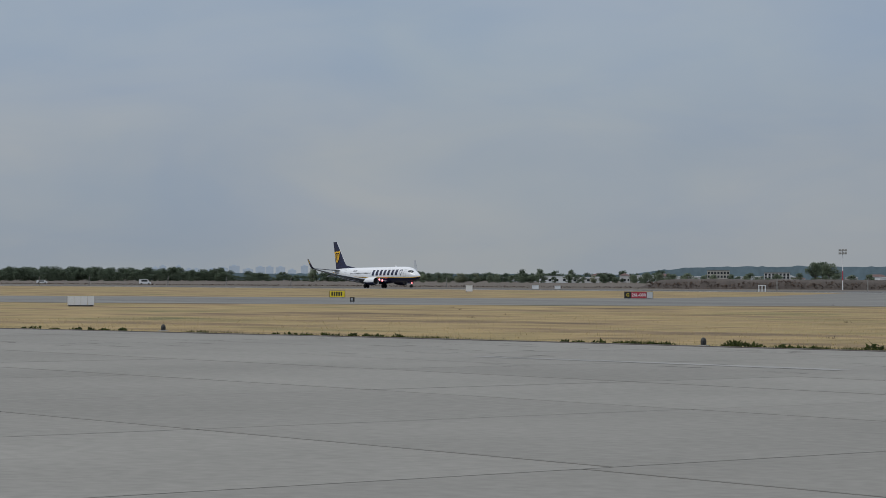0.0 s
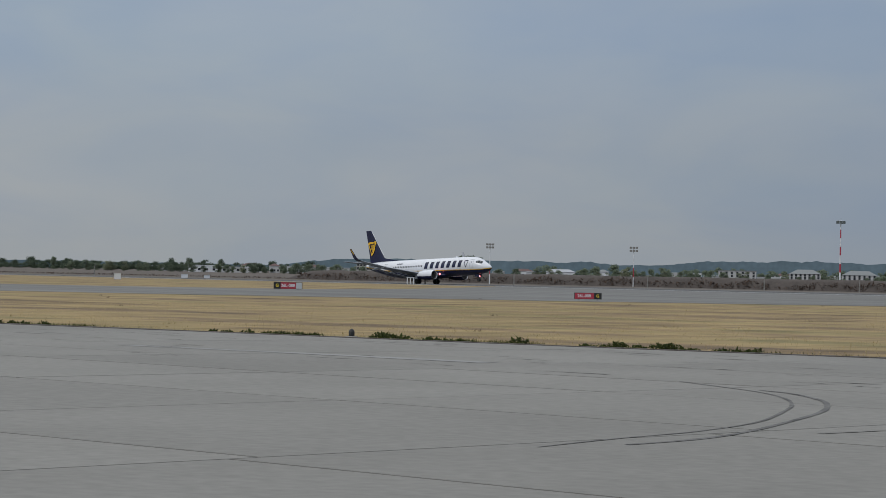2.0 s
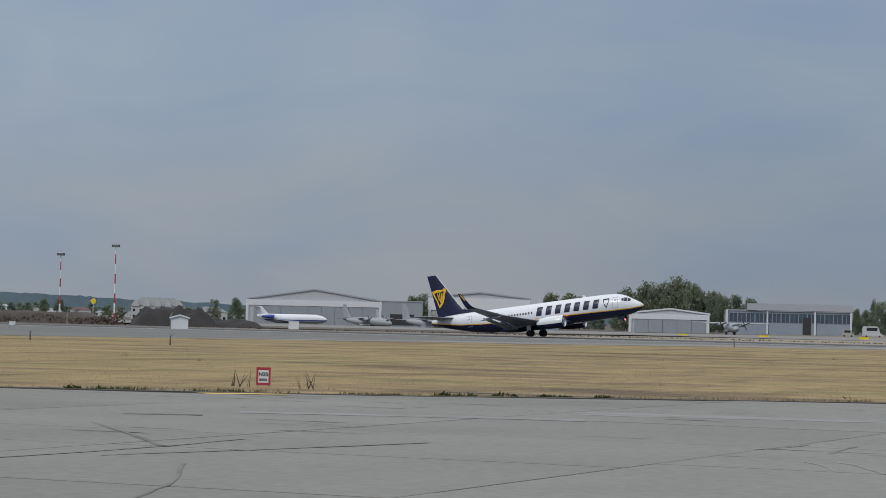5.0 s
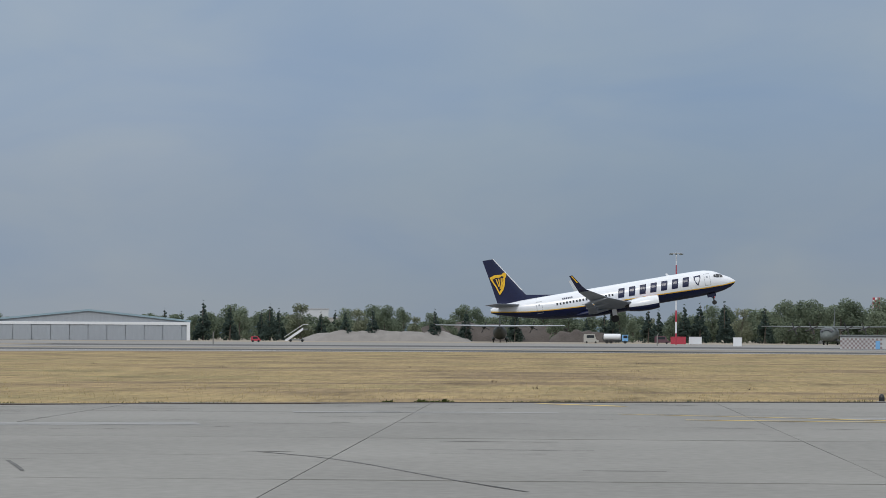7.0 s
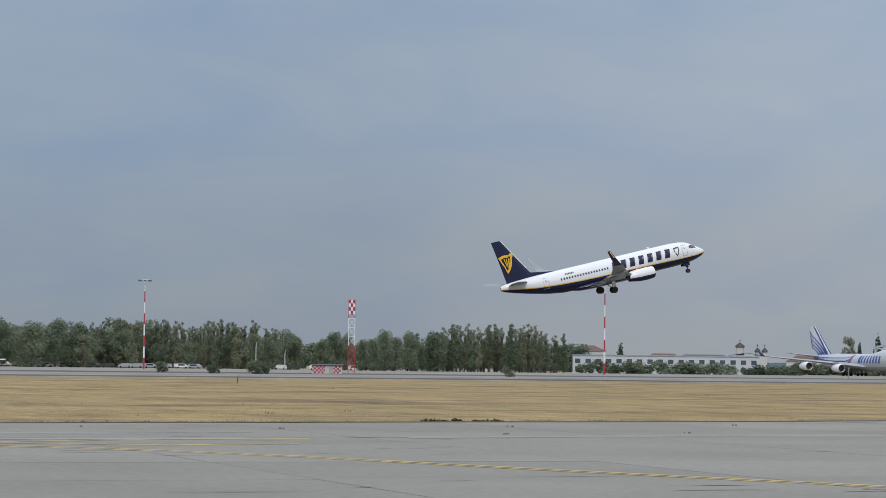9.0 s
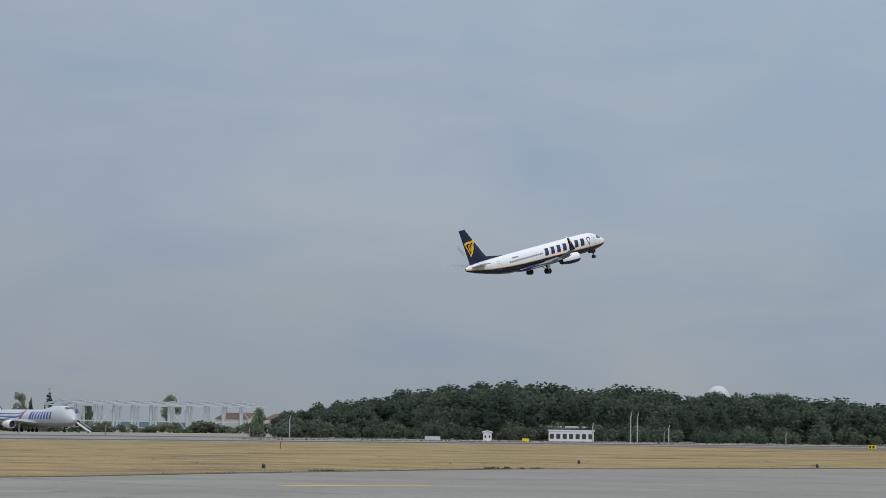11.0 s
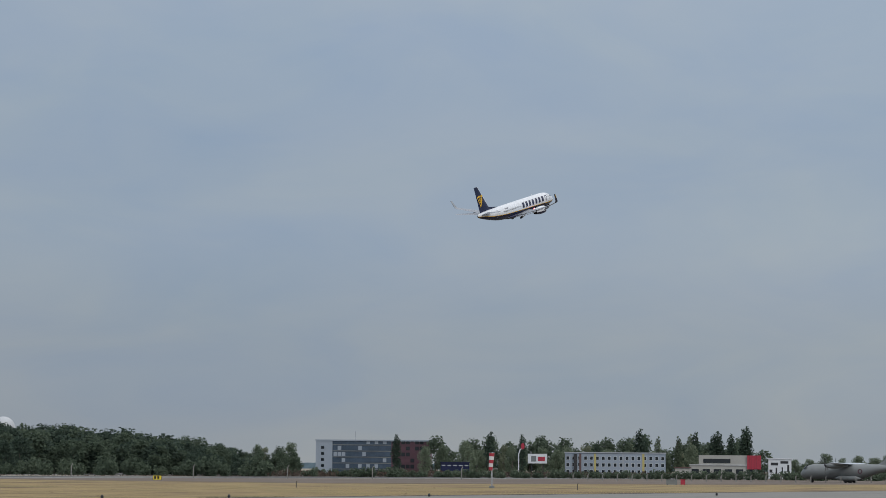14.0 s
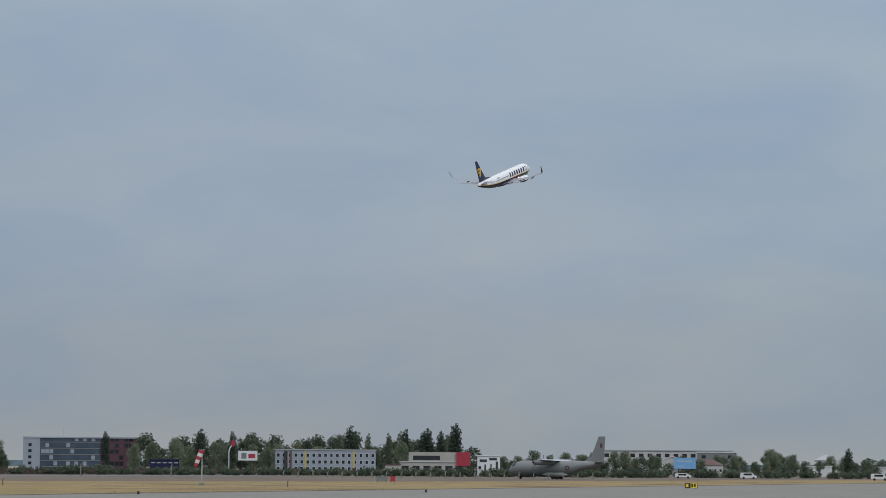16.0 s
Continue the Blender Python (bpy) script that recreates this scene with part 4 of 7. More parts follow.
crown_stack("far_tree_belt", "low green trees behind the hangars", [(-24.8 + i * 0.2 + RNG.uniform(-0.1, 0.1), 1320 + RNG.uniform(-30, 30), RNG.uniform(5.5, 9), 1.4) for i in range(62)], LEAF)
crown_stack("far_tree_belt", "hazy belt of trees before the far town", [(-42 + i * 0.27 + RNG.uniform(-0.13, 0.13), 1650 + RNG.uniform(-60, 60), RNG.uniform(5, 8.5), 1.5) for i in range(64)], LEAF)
# bushes on the far verge
for az, d, h, w in ((13.75, 540, 2.2, 0.9), (14.9, 515, 2.2, 0.75), (15.85, 515, 2.6, 0.9), (16.0, 518, 2.1, 0.8), (21.53, 515, 2.0, 0.8)):
    plant("bush", az, d, h, w, group="bushes on the far verge")


# ---- field furniture ----
def text_part(body, size, m, material, parent, name="lettering"):
    cu = bpy.data.curves.new(name, "FONT")
    cu.offset = size * 0.022
    cu.body, cu.size, cu.extrude, cu.align_x, cu.align_y = body, size, 0.006, "CENTER", "CENTER"
    cu.materials.append(material)
    ob = new(name, cu)
    ob.parent = parent
    ob.matrix_basis = m
    return ob


def taxi_sign(m, panels, h, label, gap=0.12):
    """A lit airfield sign: a casing on two legs, with face panels (width, face material, words, colour)."""
    t = thing("airfield_sign", m, label, "sign")
    w = sum(p[0] for p in panels)
    part("casing", Geo().box(-w / 2 - 0.04, w / 2 + 0.04, -0.12, 0.12, gap, h), DARK if panels[0][1] is not WHITE else WHITE, t)
    for x in (-w * 0.35, w * 0.35):
        part("leg", Geo().box(x - 0.05, x + 0.05, -0.05, 0.05, 0, gap), METAL, t)
    x = -w / 2
    for pw, mt, words, colour in panels:
        p = part("face", Geo().box(x + 0.02, x + pw - 0.02, -0.14, -0.118, gap + 0.04, h - 0.04), mt, t)
        if isinstance(words, str):
            text_part(words, (h - gap) * 0.62, Matrix.Translation((x + pw / 2, -0.15, (h + gap) / 2)) @ pose(0, 0, 0, 90, 0, 0), colour, p)
        elif words:
            for i in range(words):
                bx = x + pw * (0.12 + 0.76 * i / words)
                part("letter_bar", Geo().box(bx, bx + pw * 0.5 / words, -0.148, -0.141, gap + h * 0.2, h * 0.85), colour, p)
        x += pw
    return t


taxi_sign(B(-47.68, 330), [(0.85, BLACK, "G", SIGNYEL), (2.0, RED, "26L-08R", WHITE), (0.8, CLAD, 0, None)], 1.0, "red and black runway holding sign beside the taxiway")
taxi_sign(B(-40.93, 268), [(2.05, RED, "26L-08R", WHITE), (0.75, BLACK, "G", SIGNYEL)], 0.80, "red and black runway holding sign in the grass")
taxi_sign(B(-54.46, 335), [(2.0, SIGNYEL, 5, BLACK)], 1.0, "yellow taxiway direction sign with black characters")
taxi_sign(B(66.53, 336), [(0.7, BLACK, 1, SIGNYEL), (0.9, SIGNYEL, 2, BLACK)], 0.8, "black and yellow taxiway sign on the grass")
taxi_sign(B(48.1, 462), [(1.5, SIGNYEL, 2, BLACK)], 0.9, "yellow taxiway sign beside the runway")
taxi_sign(B(-54.12, 275), [(0.42, BLACK, 1, MILPALE)], 0.6, "small black marker board on the grass")


def build_stand_sign():
    m = B(-27.80, 96)
    t = thing("stand_sign", m, "red-framed white stand sign with black figures on the verge", "sign")
    part("board", Geo().box(-0.27, 0.27, -0.02, 0.02, 0.06, 0.74), RED, t)
    part("panel", Geo().box(-0.19, 0.19, -0.03, -0.019, 0.16, 0.63), WHITE, t)
    text_part("N20", 0.20, Matrix.Translation((0, -0.036, 0.47)) @ pose(0, 0, 0, 90, 0, 0), BLACK, t)
    for i in range(4):
        part("letter_bar", Geo().box(-0.15 + i * 0.075, -0.10 + i * 0.075, -0.036, -0.031, 0.22, 0.32), BLACK, t)
    for x in (-0.2, 0.2):
        part("leg", Geo().box(x - 0.02, x + 0.02, -0.015, 0.015, 0, 0.1), METAL, t)


build_stand_sign()


def build_white_board():
    t = thing("marker_board", B(-60.18, 236), "long white panelled marker board on the grass", "board")
    for i in range(4):
        x = -1.22 + i * 0.61
        part("panel", Geo().box(x + 0.015, x + 0.595, -0.08, 0.08, 0.12, 0.95), WHITE, t)
    part("skirt", Geo().box(-1.15, 1.15, -0.06, 0.06, 0.0, 0.12), DARK, t)


build_white_board()


def edge_light(m):
    t = thing("edge_light", m, "black domed taxiway edge light on a pale base", "light", "apron edge lights")
    part("base", Geo().loft([[(0.17 * r * math.cos(a), 0.17 * r * math.sin(a), z) for a in [2 * math.pi * j / 14 for j in range(14)]] for r, z in ((1.5, 0), (1.5, 0.03), (1.0, 0.05))]), PALE, t)
    part("dome", Geo().loft([[(0.115 * r * math.cos(a), 0.115 * r * math.sin(a), z) for a in [2 * math.pi * j / 14 for j in range(14)]] for r, z in ((1.0, 0.05), (1.05, 0.2), (0.85, 0.29), (0.3, 0.345), (0.05, 0.35))]), BLACK, t, smooth=True)
    part("lens", Geo().box(-0.03, 0.03, -0.125, -0.11, 0.1, 0.2), GLASS, t)
    return t


first = edge_light(B(-58.35, 128))
for az, d in ((-46.23, 102.5), (7.17, 105), (34.53, 164), (41.6, 208), (46.89, 205), (49.7, 214), (54.18, 235), (60.6, 268)):
    copy_thing(first, B(az, d))


def post(m, h, material=PALE, label="pale concrete fence post", group="fence posts", w=0.14, name="fence_post"):
    t = thing(name, m, label, "post", group)
    part("shaft", Geo().loft([[(-w, -w, 0), (w, -w, 0), (w, w, 0), (-w, w, 0)], [(-w * 0.8, -w * 0.8, h * 0.82), (w * 0.8, -w * 0.8, h * 0.82), (w * 0.8, w * 0.8, h * 0.82), (-w * 0.8, w * 0.8, h * 0.82)],
                              [(-w * 0.8 + 0.35, -w * 0.8, h), (w * 0.8 + 0.25, -w * 0.8, h), (w * 0.8 + 0.25, w * 0.8, h), (-w * 0.8 + 0.35, w * 0.8, h)]]), material, t)
    return t


p0 = post(B(-61.1, 760), 3.0)
for az, d in ((-60.0, 760), (-58.25, 760), (-56.95, 760), (-55.5, 760), (-52.0, 700), (-44.6, 560), (-42.6, 560), (-39.6, 555), (-37.0, 548), (-34.9, 545), (-32.2, 540), (-29.9, 540),
              (-7.77, 560), (2.2, 600), (29.1, 640), (31.0, 640), (34.2, 640), (43.5, 560), (46.2, 560), (48.9, 560), (51.0, 560), (52.9, 565), (54.9, 565)):
    copy_thing(p0, B(az, d))
k = 57.4
while k < 64.5:
    copy_thing(p0, B(k, 585) @ Matrix.Diagonal((1, 1, 0.55, 1)))
    k += 0.33
w0 = post(B(15.45, 300), 0.95, BARK, "short weathered marker post in the grass", "marker posts", 0.07, "marker_post")
for az, d in ((-17.26, 324), (-33.0, 230), (-29.9, 215), (34.9, 320), (51.2, 330), (57.5, 330), (9.6, 380)):
    copy_thing(w0, B(az, d))


def banded_mast(m, h, r, label, bands=8, head="crown", ring=1.6):
    """A tall floodlight mast painted in red and white bands."""
    t = thing("floodlight_mast", m, label, "mast")
    for i in range(bands):
        z0, z1 = h * i / bands, h * (i + 1) / bands
        part("mast_section", Geo().tube([(0, 0, z0), (0, 0, z1)], [r * (1 - 0.5 * i / bands), r * (1 - 0.5 * (i + 1) / bands)], 10), RED if (i % 2 == 0 if head == "crown" else i == 1) else WHITE, t, smooth=True)
    if head == "crown":
        part("head_ring", Geo().tube([(ring * math.cos(a), ring * math.sin(a), h) for a in [2 * math.pi * j / 12 for j in range(13)]], 0.09, 6), METAL, t)
        part("cross_arm", Geo().box(-ring - 0.1, ring + 0.1, -0.1, 0.1, h - 0.12, h + 0.08).box(-0.1, 0.1, -ring, ring, h - 0.12, h + 0.08), METAL, t)
        for j in range(8):
            a = 2 * math.pi * j / 8
            x, y = ring * math.cos(a), ring * math.sin(a)
            drop = 0.38 if ring > 1.4 else 0.75
            part("floodlight", Geo().box(x - 0.3, x + 0.3, y - 0.22, y + 0.22, h - drop, h - 0.06), CAMO, t)
        part("lightning_rod", Geo().tube([(0, 0, h), (0, 0, h + 0.9)], 0.05, 6), METAL, t)
    else:
        for i in range(3):
            for j in range(2):
                part("floodlight", Geo().box(-1.0 + i * 0.72, -0.42 + i * 0.72, -0.35, 0.1, h - 0.75 + j * 0.75, h - 0.25 + j * 0.75), PALE, t)
        part("cross_arm", Geo().box(-1.0, 1.0, 0.1, 0.2, h - 0.55, h - 0.45).box(-1.0, 1.0, 0.1, 0.2, h + 0.2, h + 0.3), METAL, t)
    return t


for az, d, h in ((-35.33, 700, 18.7), (-32.37, 800, 21), (-31.16, 760, 23.2), (2.62, 700, 25), (13.35, 720, 25), (23.68, 700, 25.6)):
    banded_mast(B(az, d), h, 0.27, "tall red and white banded floodlight mast", ring=1.6 if az > 0 else 0.95)
for az, d, h in ((-43.15, 640, 9.6), (-39.92, 620, 9.2)):
    banded_mast(B(az, d), h, 0.14, "short red and white floodlight pole with lamp cluster", 4, "cluster")


def lattice_tower(m, h, w, label):
    t = thing("lattice_tower", m, label, "tower")
    n = 8
    for i in range(n):
        z0, z1 = h * i / n, h * (i + 1) / n
        mt = RED if i < 3 or i >= n - 2 else WHITE
        g = Geo()
        for sx in (-1, 1):
            for sy in (-1, 1):
                g.box(sx * w / 2 - 0.07, sx * w / 2 + 0.07, sy * w / 2 - 0.07, sy * w / 2 + 0.07, z0, z1)
        for sy in (-1, 1):
            g.tube([(-w / 2, sy * w / 2, z0), (w / 2, sy * w / 2, z1)], 0.05, 4).tube([(w / 2, sy * w / 2, z0), (-w / 2, sy * w / 2, z1)], 0.05, 4)
            g.tube([(sy * w / 2, -w / 2, z0), (sy * w / 2, w / 2, z1)], 0.05, 4)
        g.box(-w / 2, w / 2, -w / 2, -w / 2 + 0.1, z1 - 0.12, z1)
        part("lattice_bay", g, mt, t)
    for j in range(3):
        for k in range(4):
            x, z = (j - 1.5) * w * 0.34, h * (0.80 + 0.05 * k)
            part("antenna_panel", Geo().box(x + 0.02, x + w * 0.33, -w * 0.66, -w * 0.55, z + 0.02, z + h * 0.049), RED if (j + k) % 2 else WHITE, t)
    return t


lattice_tower(B(17.99, 600), 17.3, 1.5, "red and white lattice tower with antenna panels")
lattice_tower(B(7.05, 960), 17, 2.6, "red and white lattice tower rising behind the trees")
pl = post(B(7.55, 700), 11.5, METAL, "slim grey lamp pole", "lamp poles", 0.16, "lamp_pole")
for az, d, s in ((15.85, 700, 0.7), (16.5, 690, 0.5), (35.1, 650, 0.5), (42.75, 650, 0.68), (42.9, 650, 0.66), (41.9, 650, 0.42), (43.6, 640, 0.4)):
    copy_thing(pl, B(az, d) @ Matrix.Diagonal((1, 1, s, 1)))


def windsock():
    t = thing("windsock", B(55.58, 346), "red and white striped windsock hanging on a grey pole", "windsock")
    part("pole", Geo().tube([(0, 0, 0), (0, 0, 4.6)], [0.12, 0.07], 8), METAL, t)
    part("footing", Geo().box(-0.35, 0.35, -0.3, 0.3, 0, 0.3), MILGREY, t)
    part("side_arm", Geo().box(0.1, 0.8, -0.04, 0.04, 2.55, 2.65), METAL, t)
    part("hoop", Geo().tube([(0.39 * math.cos(a), 0.39 * math.sin(a) - 0.5, 4.75) for a in [2 * math.pi * j / 12 for j in range(13)]], 0.04, 5), METAL, t)
    # the sock hangs from its hoop, swinging as one piece
    n, sock = 5, None
    for i in range(n):
        rings = []
        for k in (i / n, (i + 1) / n):
            r = 0.38 - 0.13 * k
            rings.append([(-0.02 - 0.05 * k + r * math.cos(q), -0.5 + r * math.sin(q), 4.75 - 2.35 * k) for q in [2 * math.pi * j / 14 for j in range(14)]])
        band = part("sock" if i == 0 else "sock_band", Geo().loft(rings), RED if i % 2 == 0 else WHITE, t if i == 0 else sock, smooth=True)
        sock = sock or band
    return sock


SOCK = windsock()


# ---- buildings ----
def building(name, label, m, w, d, h, wall, roof="flat", roof_mat=ROOFGREY, rise=2.0, rows=0, cols=0, ww=1.2, wh=1.3, sill=1.0, pane=GLASS, category="building", bottom=0.0, trim=None):
    """A house: walls, roof, and windows each with frame and pane; its front faces -y."""
    t = thing(name, m, label, category)
    part("wall", Geo().box(-w / 2, w / 2, -d / 2, d / 2, -0.3, h), wall, t)
    if roof == "flat":
        part("roof", Geo().box(-w / 2 - 0.25, w / 2 + 0.25, -d / 2 - 0.25, d / 2 + 0.25, h, h + 0.35), roof_mat, t)
    elif roof == "gable":
        part("roof", Geo().gable(w, d, h + 0.25, rise), roof_mat, t)
        part("gable_wall", Geo().loft([[(-w / 2, y, h), (w / 2, y, h), (0, y, h + rise - 0.05)] for y in (-d / 2 + 0.02, d / 2 - 0.02)]), wall, t)
    elif roof == "hip":
        W, D = w / 2 + 0.4, d / 2 + 0.4
        k = min(W, D) * 0.9
        part("roof", Geo().loft([[(-W, -D, h), (W, -D, h), (W, D, h), (-W, D, h)], [(-W + k, -D + k, h + rise), (W - k, -D + k, h + rise), (W - k, D - k, h + rise), (-W + k, D - k, h + rise)]]), roof_mat, t)
    for r in range(rows):
        z = sill + r * (h - sill) / max(1, rows)
        for c in range(cols):
            x = -w / 2 + (c + 0.5) * w / cols
            win = part("window", Geo().box(x - ww / 2 - 0.08, x + ww / 2 + 0.08, -d / 2 - 0.06, -d / 2 + 0.05, z - 0.08, z + wh + 0.08), trim or wall, t)
            part("pane", Geo().box(x - ww / 2, x + ww / 2, -d / 2 - 0.075, -d / 2 - 0.058, z, z + wh), pane, win)
    return t


def hangar(label, m, w, d, eave, rise, wall, roof, door, leaves_n=8, door_h=0.78, annex=0):
    t = thing("hangar", m, label, "hangar")
    part("wall", Geo().box(-w / 2, w / 2, -d / 2, d / 2, -0.3, eave), wall, t)
    part("roof", Geo().gable(w, d, eave + 0.6, rise, 0.5, 0.6), roof, t)
    part("gable_wall", Geo().loft([[(-w / 2, y, eave), (w / 2, y, eave), (0, y, eave + rise)] for y in (-d / 2 + 0.05, d / 2 - 0.05)]), wall, t)
    part("door_head", Geo().box(-w / 2 - 0.1, w / 2 + 0.1, -d / 2 - 0.5, -d / 2, eave * door_h, eave), WHITE, t)
    dw = w * 0.92 / leaves_n
    for i in range(leaves_n):
        x = -w * 0.46 + i * dw
        part("door_leaf", Geo().box(x + 0.12, x + dw - 0.12, -d / 2 - 0.25 - 0.12 * (i % 2), -d / 2 - 0.05, 0, eave * door_h), door, t)
    for s in (-1, 1):
        part("corner_post", Geo().box(s * w / 2 - 0.9, s * w / 2 + 0.2, -d / 2 - 0.55, -d / 2, 0, eave), WHITE, t)
    return t


hangar("wide white hangar with pale sliding doors", B(-26.69, 1075), 55, 40, 10.6, 4.3, CLAD, ROOFGREY, GREYCLAD, 9)
building("hangar_annex", "low grey annex beside the hangar with a dark opening", B(-24.72, 1065), 17, 20, 11.0, GREYCLAD, rows=1, cols=1, ww=10, wh=4.6, sill=1.2, pane=DARK)
building("hangar_annex", "blue-grey annex with two rows of windows beside the hangar", B(-21.53, 1080), 12.6, 20, 10.6, GREYWALL, "flat", ROOFGREY, rows=2, cols=6, ww=1.2, wh=1.6, sill=5.4)
hangar("white hangar with grey door and pale lower wall", B(-22.97, 1080), 41.3, 36, 13.0, 2.2, CLAD, ROOFGREY, BEIGE, 5, 0.6)
hangar("low white workshop hangar", B(-18.7, 1000), 30, 24, 7.2, 1.8, CLAD, WHITE, GREYCLAD, 5, 0.72)


def glass_hangar():
    m = B(-16.05, 960)
    t = thing("glazed_workshop", m, "grey workshop with rows of windows and a taller rear roof", "building")
    part("wall", Geo().box(-23, 23, -9, 12, -0.3, 8.6), GREYWALL, t)
    part("roof", Geo().box(-15.5, 23.4, -10, 12.4, 8.9, 11.4), ROOFGREY, t)
    part("side_roof", Geo().box(-23.4, -15.5, -9.4, 12.4, 8.6, 9.0), ROOFGREY, t)
    for i in range(14):
        x = -22 + i * 3.2
        w = part("window", Geo().box(x - 0.1, x + 2.9, -9.12, -8.95, 4.4, 7.9), MILPALE, t)
        part("pane", Geo().box(x, x + 1.3, -9.16, -9.11, 4.5, 7.8), BLUEGLASS, w)
        part("pane", Geo().box(x + 1.45, x + 2.8, -9.16, -9.11, 4.5, 7.8), BLUEGLASS, w)
    part("doorway", Geo().box(5.0, 8.0, -9.2, -9.0, 0, 6.5), DARK, t)
    for x in (-22.9, -8, 9.5, 22.6):
        part("pillar", Geo().box(x - 0.3, x + 0.3, -9.6, -9.0, 0, 8.9), WHITE, t)


glass_hangar()
hangar("long low hangar with pale blue metal roof", B(-10.55, 830), 64, 30, 5.8, 3.4, GREYCLAD, BLUEROOF, GREYCLAD, 10, 0.85)
house = building("town_house", "pale multi-gabled apartment house with dark roof", B(-30.2, 1300), 27, 12, 7.0, PLASTER, "hip", MILGREY, 4.2, 2, 8)
for i in range(5):
    x = -11 + i * 5.4
    part("dormer", Geo().loft([[(x - 1.7, y, 6.6), (x + 1.7, y, 6.6), (x + 1.7, y, 8.2), (x, y, 10.2), (x - 1.7, y, 8.2)] for y in (-6.5, -2)]), PLASTER, house)
building("town_house", "pale house with grey hipped roof", B(-29.0, 1280), 16, 10, 4.6, PLASTER, "hip", MILGREY, 2.8, 1, 5)
building("white_block", "white industrial block rising over trees", B(-5.5, 1120), 12, 10, 13.0, CLAD)
building("brick_block", "low brown and white industrial block", B(-5.0, 1060), 11, 8, 8.8, BEIGE, rows=1, cols=3, ww=2, wh=1.2, sill=5.6)
building("tiled_house", "house with red tiled roof among trees", B(6.0, 880), 16, 10, 5.5, PLASTER, "hip", TILE, 4.6, 1, 4)
building("tiled_house", "small house with red tiled roof among trees", B(9.8, 905), 9, 8, 6.5, PLASTER, "hip", TILE, 3.0, 1, 2)
building("tiled_house", "brown-roofed house at the edge of trees", B(11.6, 860), 9, 8, 4.6, PLASTER, "hip", TILE, 3.0, 1, 2)
building("white_hall", "low white hall behind tree trunks", B(20.55, 860), 17, 12, 6.0, WHITE, "gable", ROOFGREY, 1.2, 1, 5, 1.4, 2.2, 1.0)
building("white_annex", "small white hall behind tree trunks", B(18.6, 870), 20, 8, 3.6, WHITE, "flat", rows=1, cols=6)
building("terminal_shed", "long low white and pale blue building", B(25.05, 860), 62, 14, 6.0, CLAD, "flat", BLUEROOF, rows=2, cols=18, ww=1.8, wh=1.5, sill=0.9, pane=BLUEGLASS, trim=WHITE)
building("pavilion", "white-walled hall with red roof", B(23.3, 980), 14, 10, 8.0, PLASTER, "hip", TILE, 2.2, 1, 4)
for az, w, h in ((25.0, 18, 7.6), (25.9, 26, 7.4), (28.3, 22, 7.6), (34.0, 22, 8.2), (35.2, 26, 8.0)):
    building("tiled_house", "low house with dull red tiled roof", B(az, 1120), w, 10, h - 2, PLASTER, "hip", TILE, 2.6, 1, 5)


def church():
    t = thing("church", B(26.85, 1500), "white church with three dark domed towers", "church")
    part("nave", Geo().box(-8, 12, -5, 5, 0, 9.5), PLASTER, t)
    part("roof", Geo().gable(20, 10, 9.5, 1.6), TILE, t)
    for x, r, h in ((-3.8, 2.4, 16.0), (6.4, 1.5, 13.2), (10.6, 1.5, 13.2)):
        tw = part("drum", Geo().tube([(x, 0, 8), (x, 0, h - 1.6)], r, 12), PLASTER, t, smooth=True)
        part("dome", Geo().loft([[(x + r * q * math.cos(a), r * q * math.sin(a), h - 1.7 + z) for a in [2 * math.pi * j / 12 for j in range(12)]] for q, z in ((1.25, 0), (1.1, 0.9), (0.7, 1.8), (0.2, 2.5), (0.03, 3.1))]), DARK, tw, smooth=True)
        part("cross", Geo().box(x - 0.1, x + 0.1, -0.1, 0.1, h + 1.2, h + 3).box(x - 0.6, x + 0.6, -0.08, 0.08, h + 2.1, h + 2.3), DARK, tw)


church()


def steel_frame():
    """A hall under construction: white columns, braces and roof girders."""
    t = thing("steel_frame", B(32.05, 1095, turn=24), "white steel skeleton of a hall under construction", "structure")
    n = 11
    for i in range(n):
        x = -42 + i * 8.4
        for y in (-16, 0, 16):
            part("column", Geo().box(x - 0.42, x + 0.42, y - 0.42, y + 0.42, 0, 11.2), SILVER, t)
        part("roof_girder", Geo().loft([[(x - 0.25, -20, 11.0), (x + 0.25, -20, 11.0), (x + 0.25, -20, 11.7), (x - 0.25, -20, 11.7)], [(x - 0.25, 0, 12.6), (x + 0.25, 0, 12.6), (x + 0.25, 0, 13.5), (x - 0.25, 0, 13.5)],
                                        [(x - 0.25, 20, 11.0), (x + 0.25, 20, 11.0), (x + 0.25, 20, 11.7), (x - 0.25, 20, 11.7)]]), SILVER, t)
    for y, z in ((-16, 11.0), (0, 12.4), (16, 11.0), (-8, 12.0), (8, 12.0), (-19.6, 11.3)):
        part("purlin", Geo().box(-44, 44, y - 0.2, y + 0.2, z, z + 0.45), SILVER, t)
    for y in (-16, 0, 16):
        part("tie_beam", Geo().box(-42, 42, y - 0.18, y + 0.18, 4.4, 4.85), SILVER, t)
    for i in (1, 5, 9):
        x = -42 + i * 8.4
        part("brace", Geo().tube([(x, -16, 0.5), (x + 8.4, -16, 10.6)], 0.22, 5).tube([(x + 8.4, -16, 0.5), (x, -16, 10.6)], 0.22, 5), SILVER, t)


steel_frame()


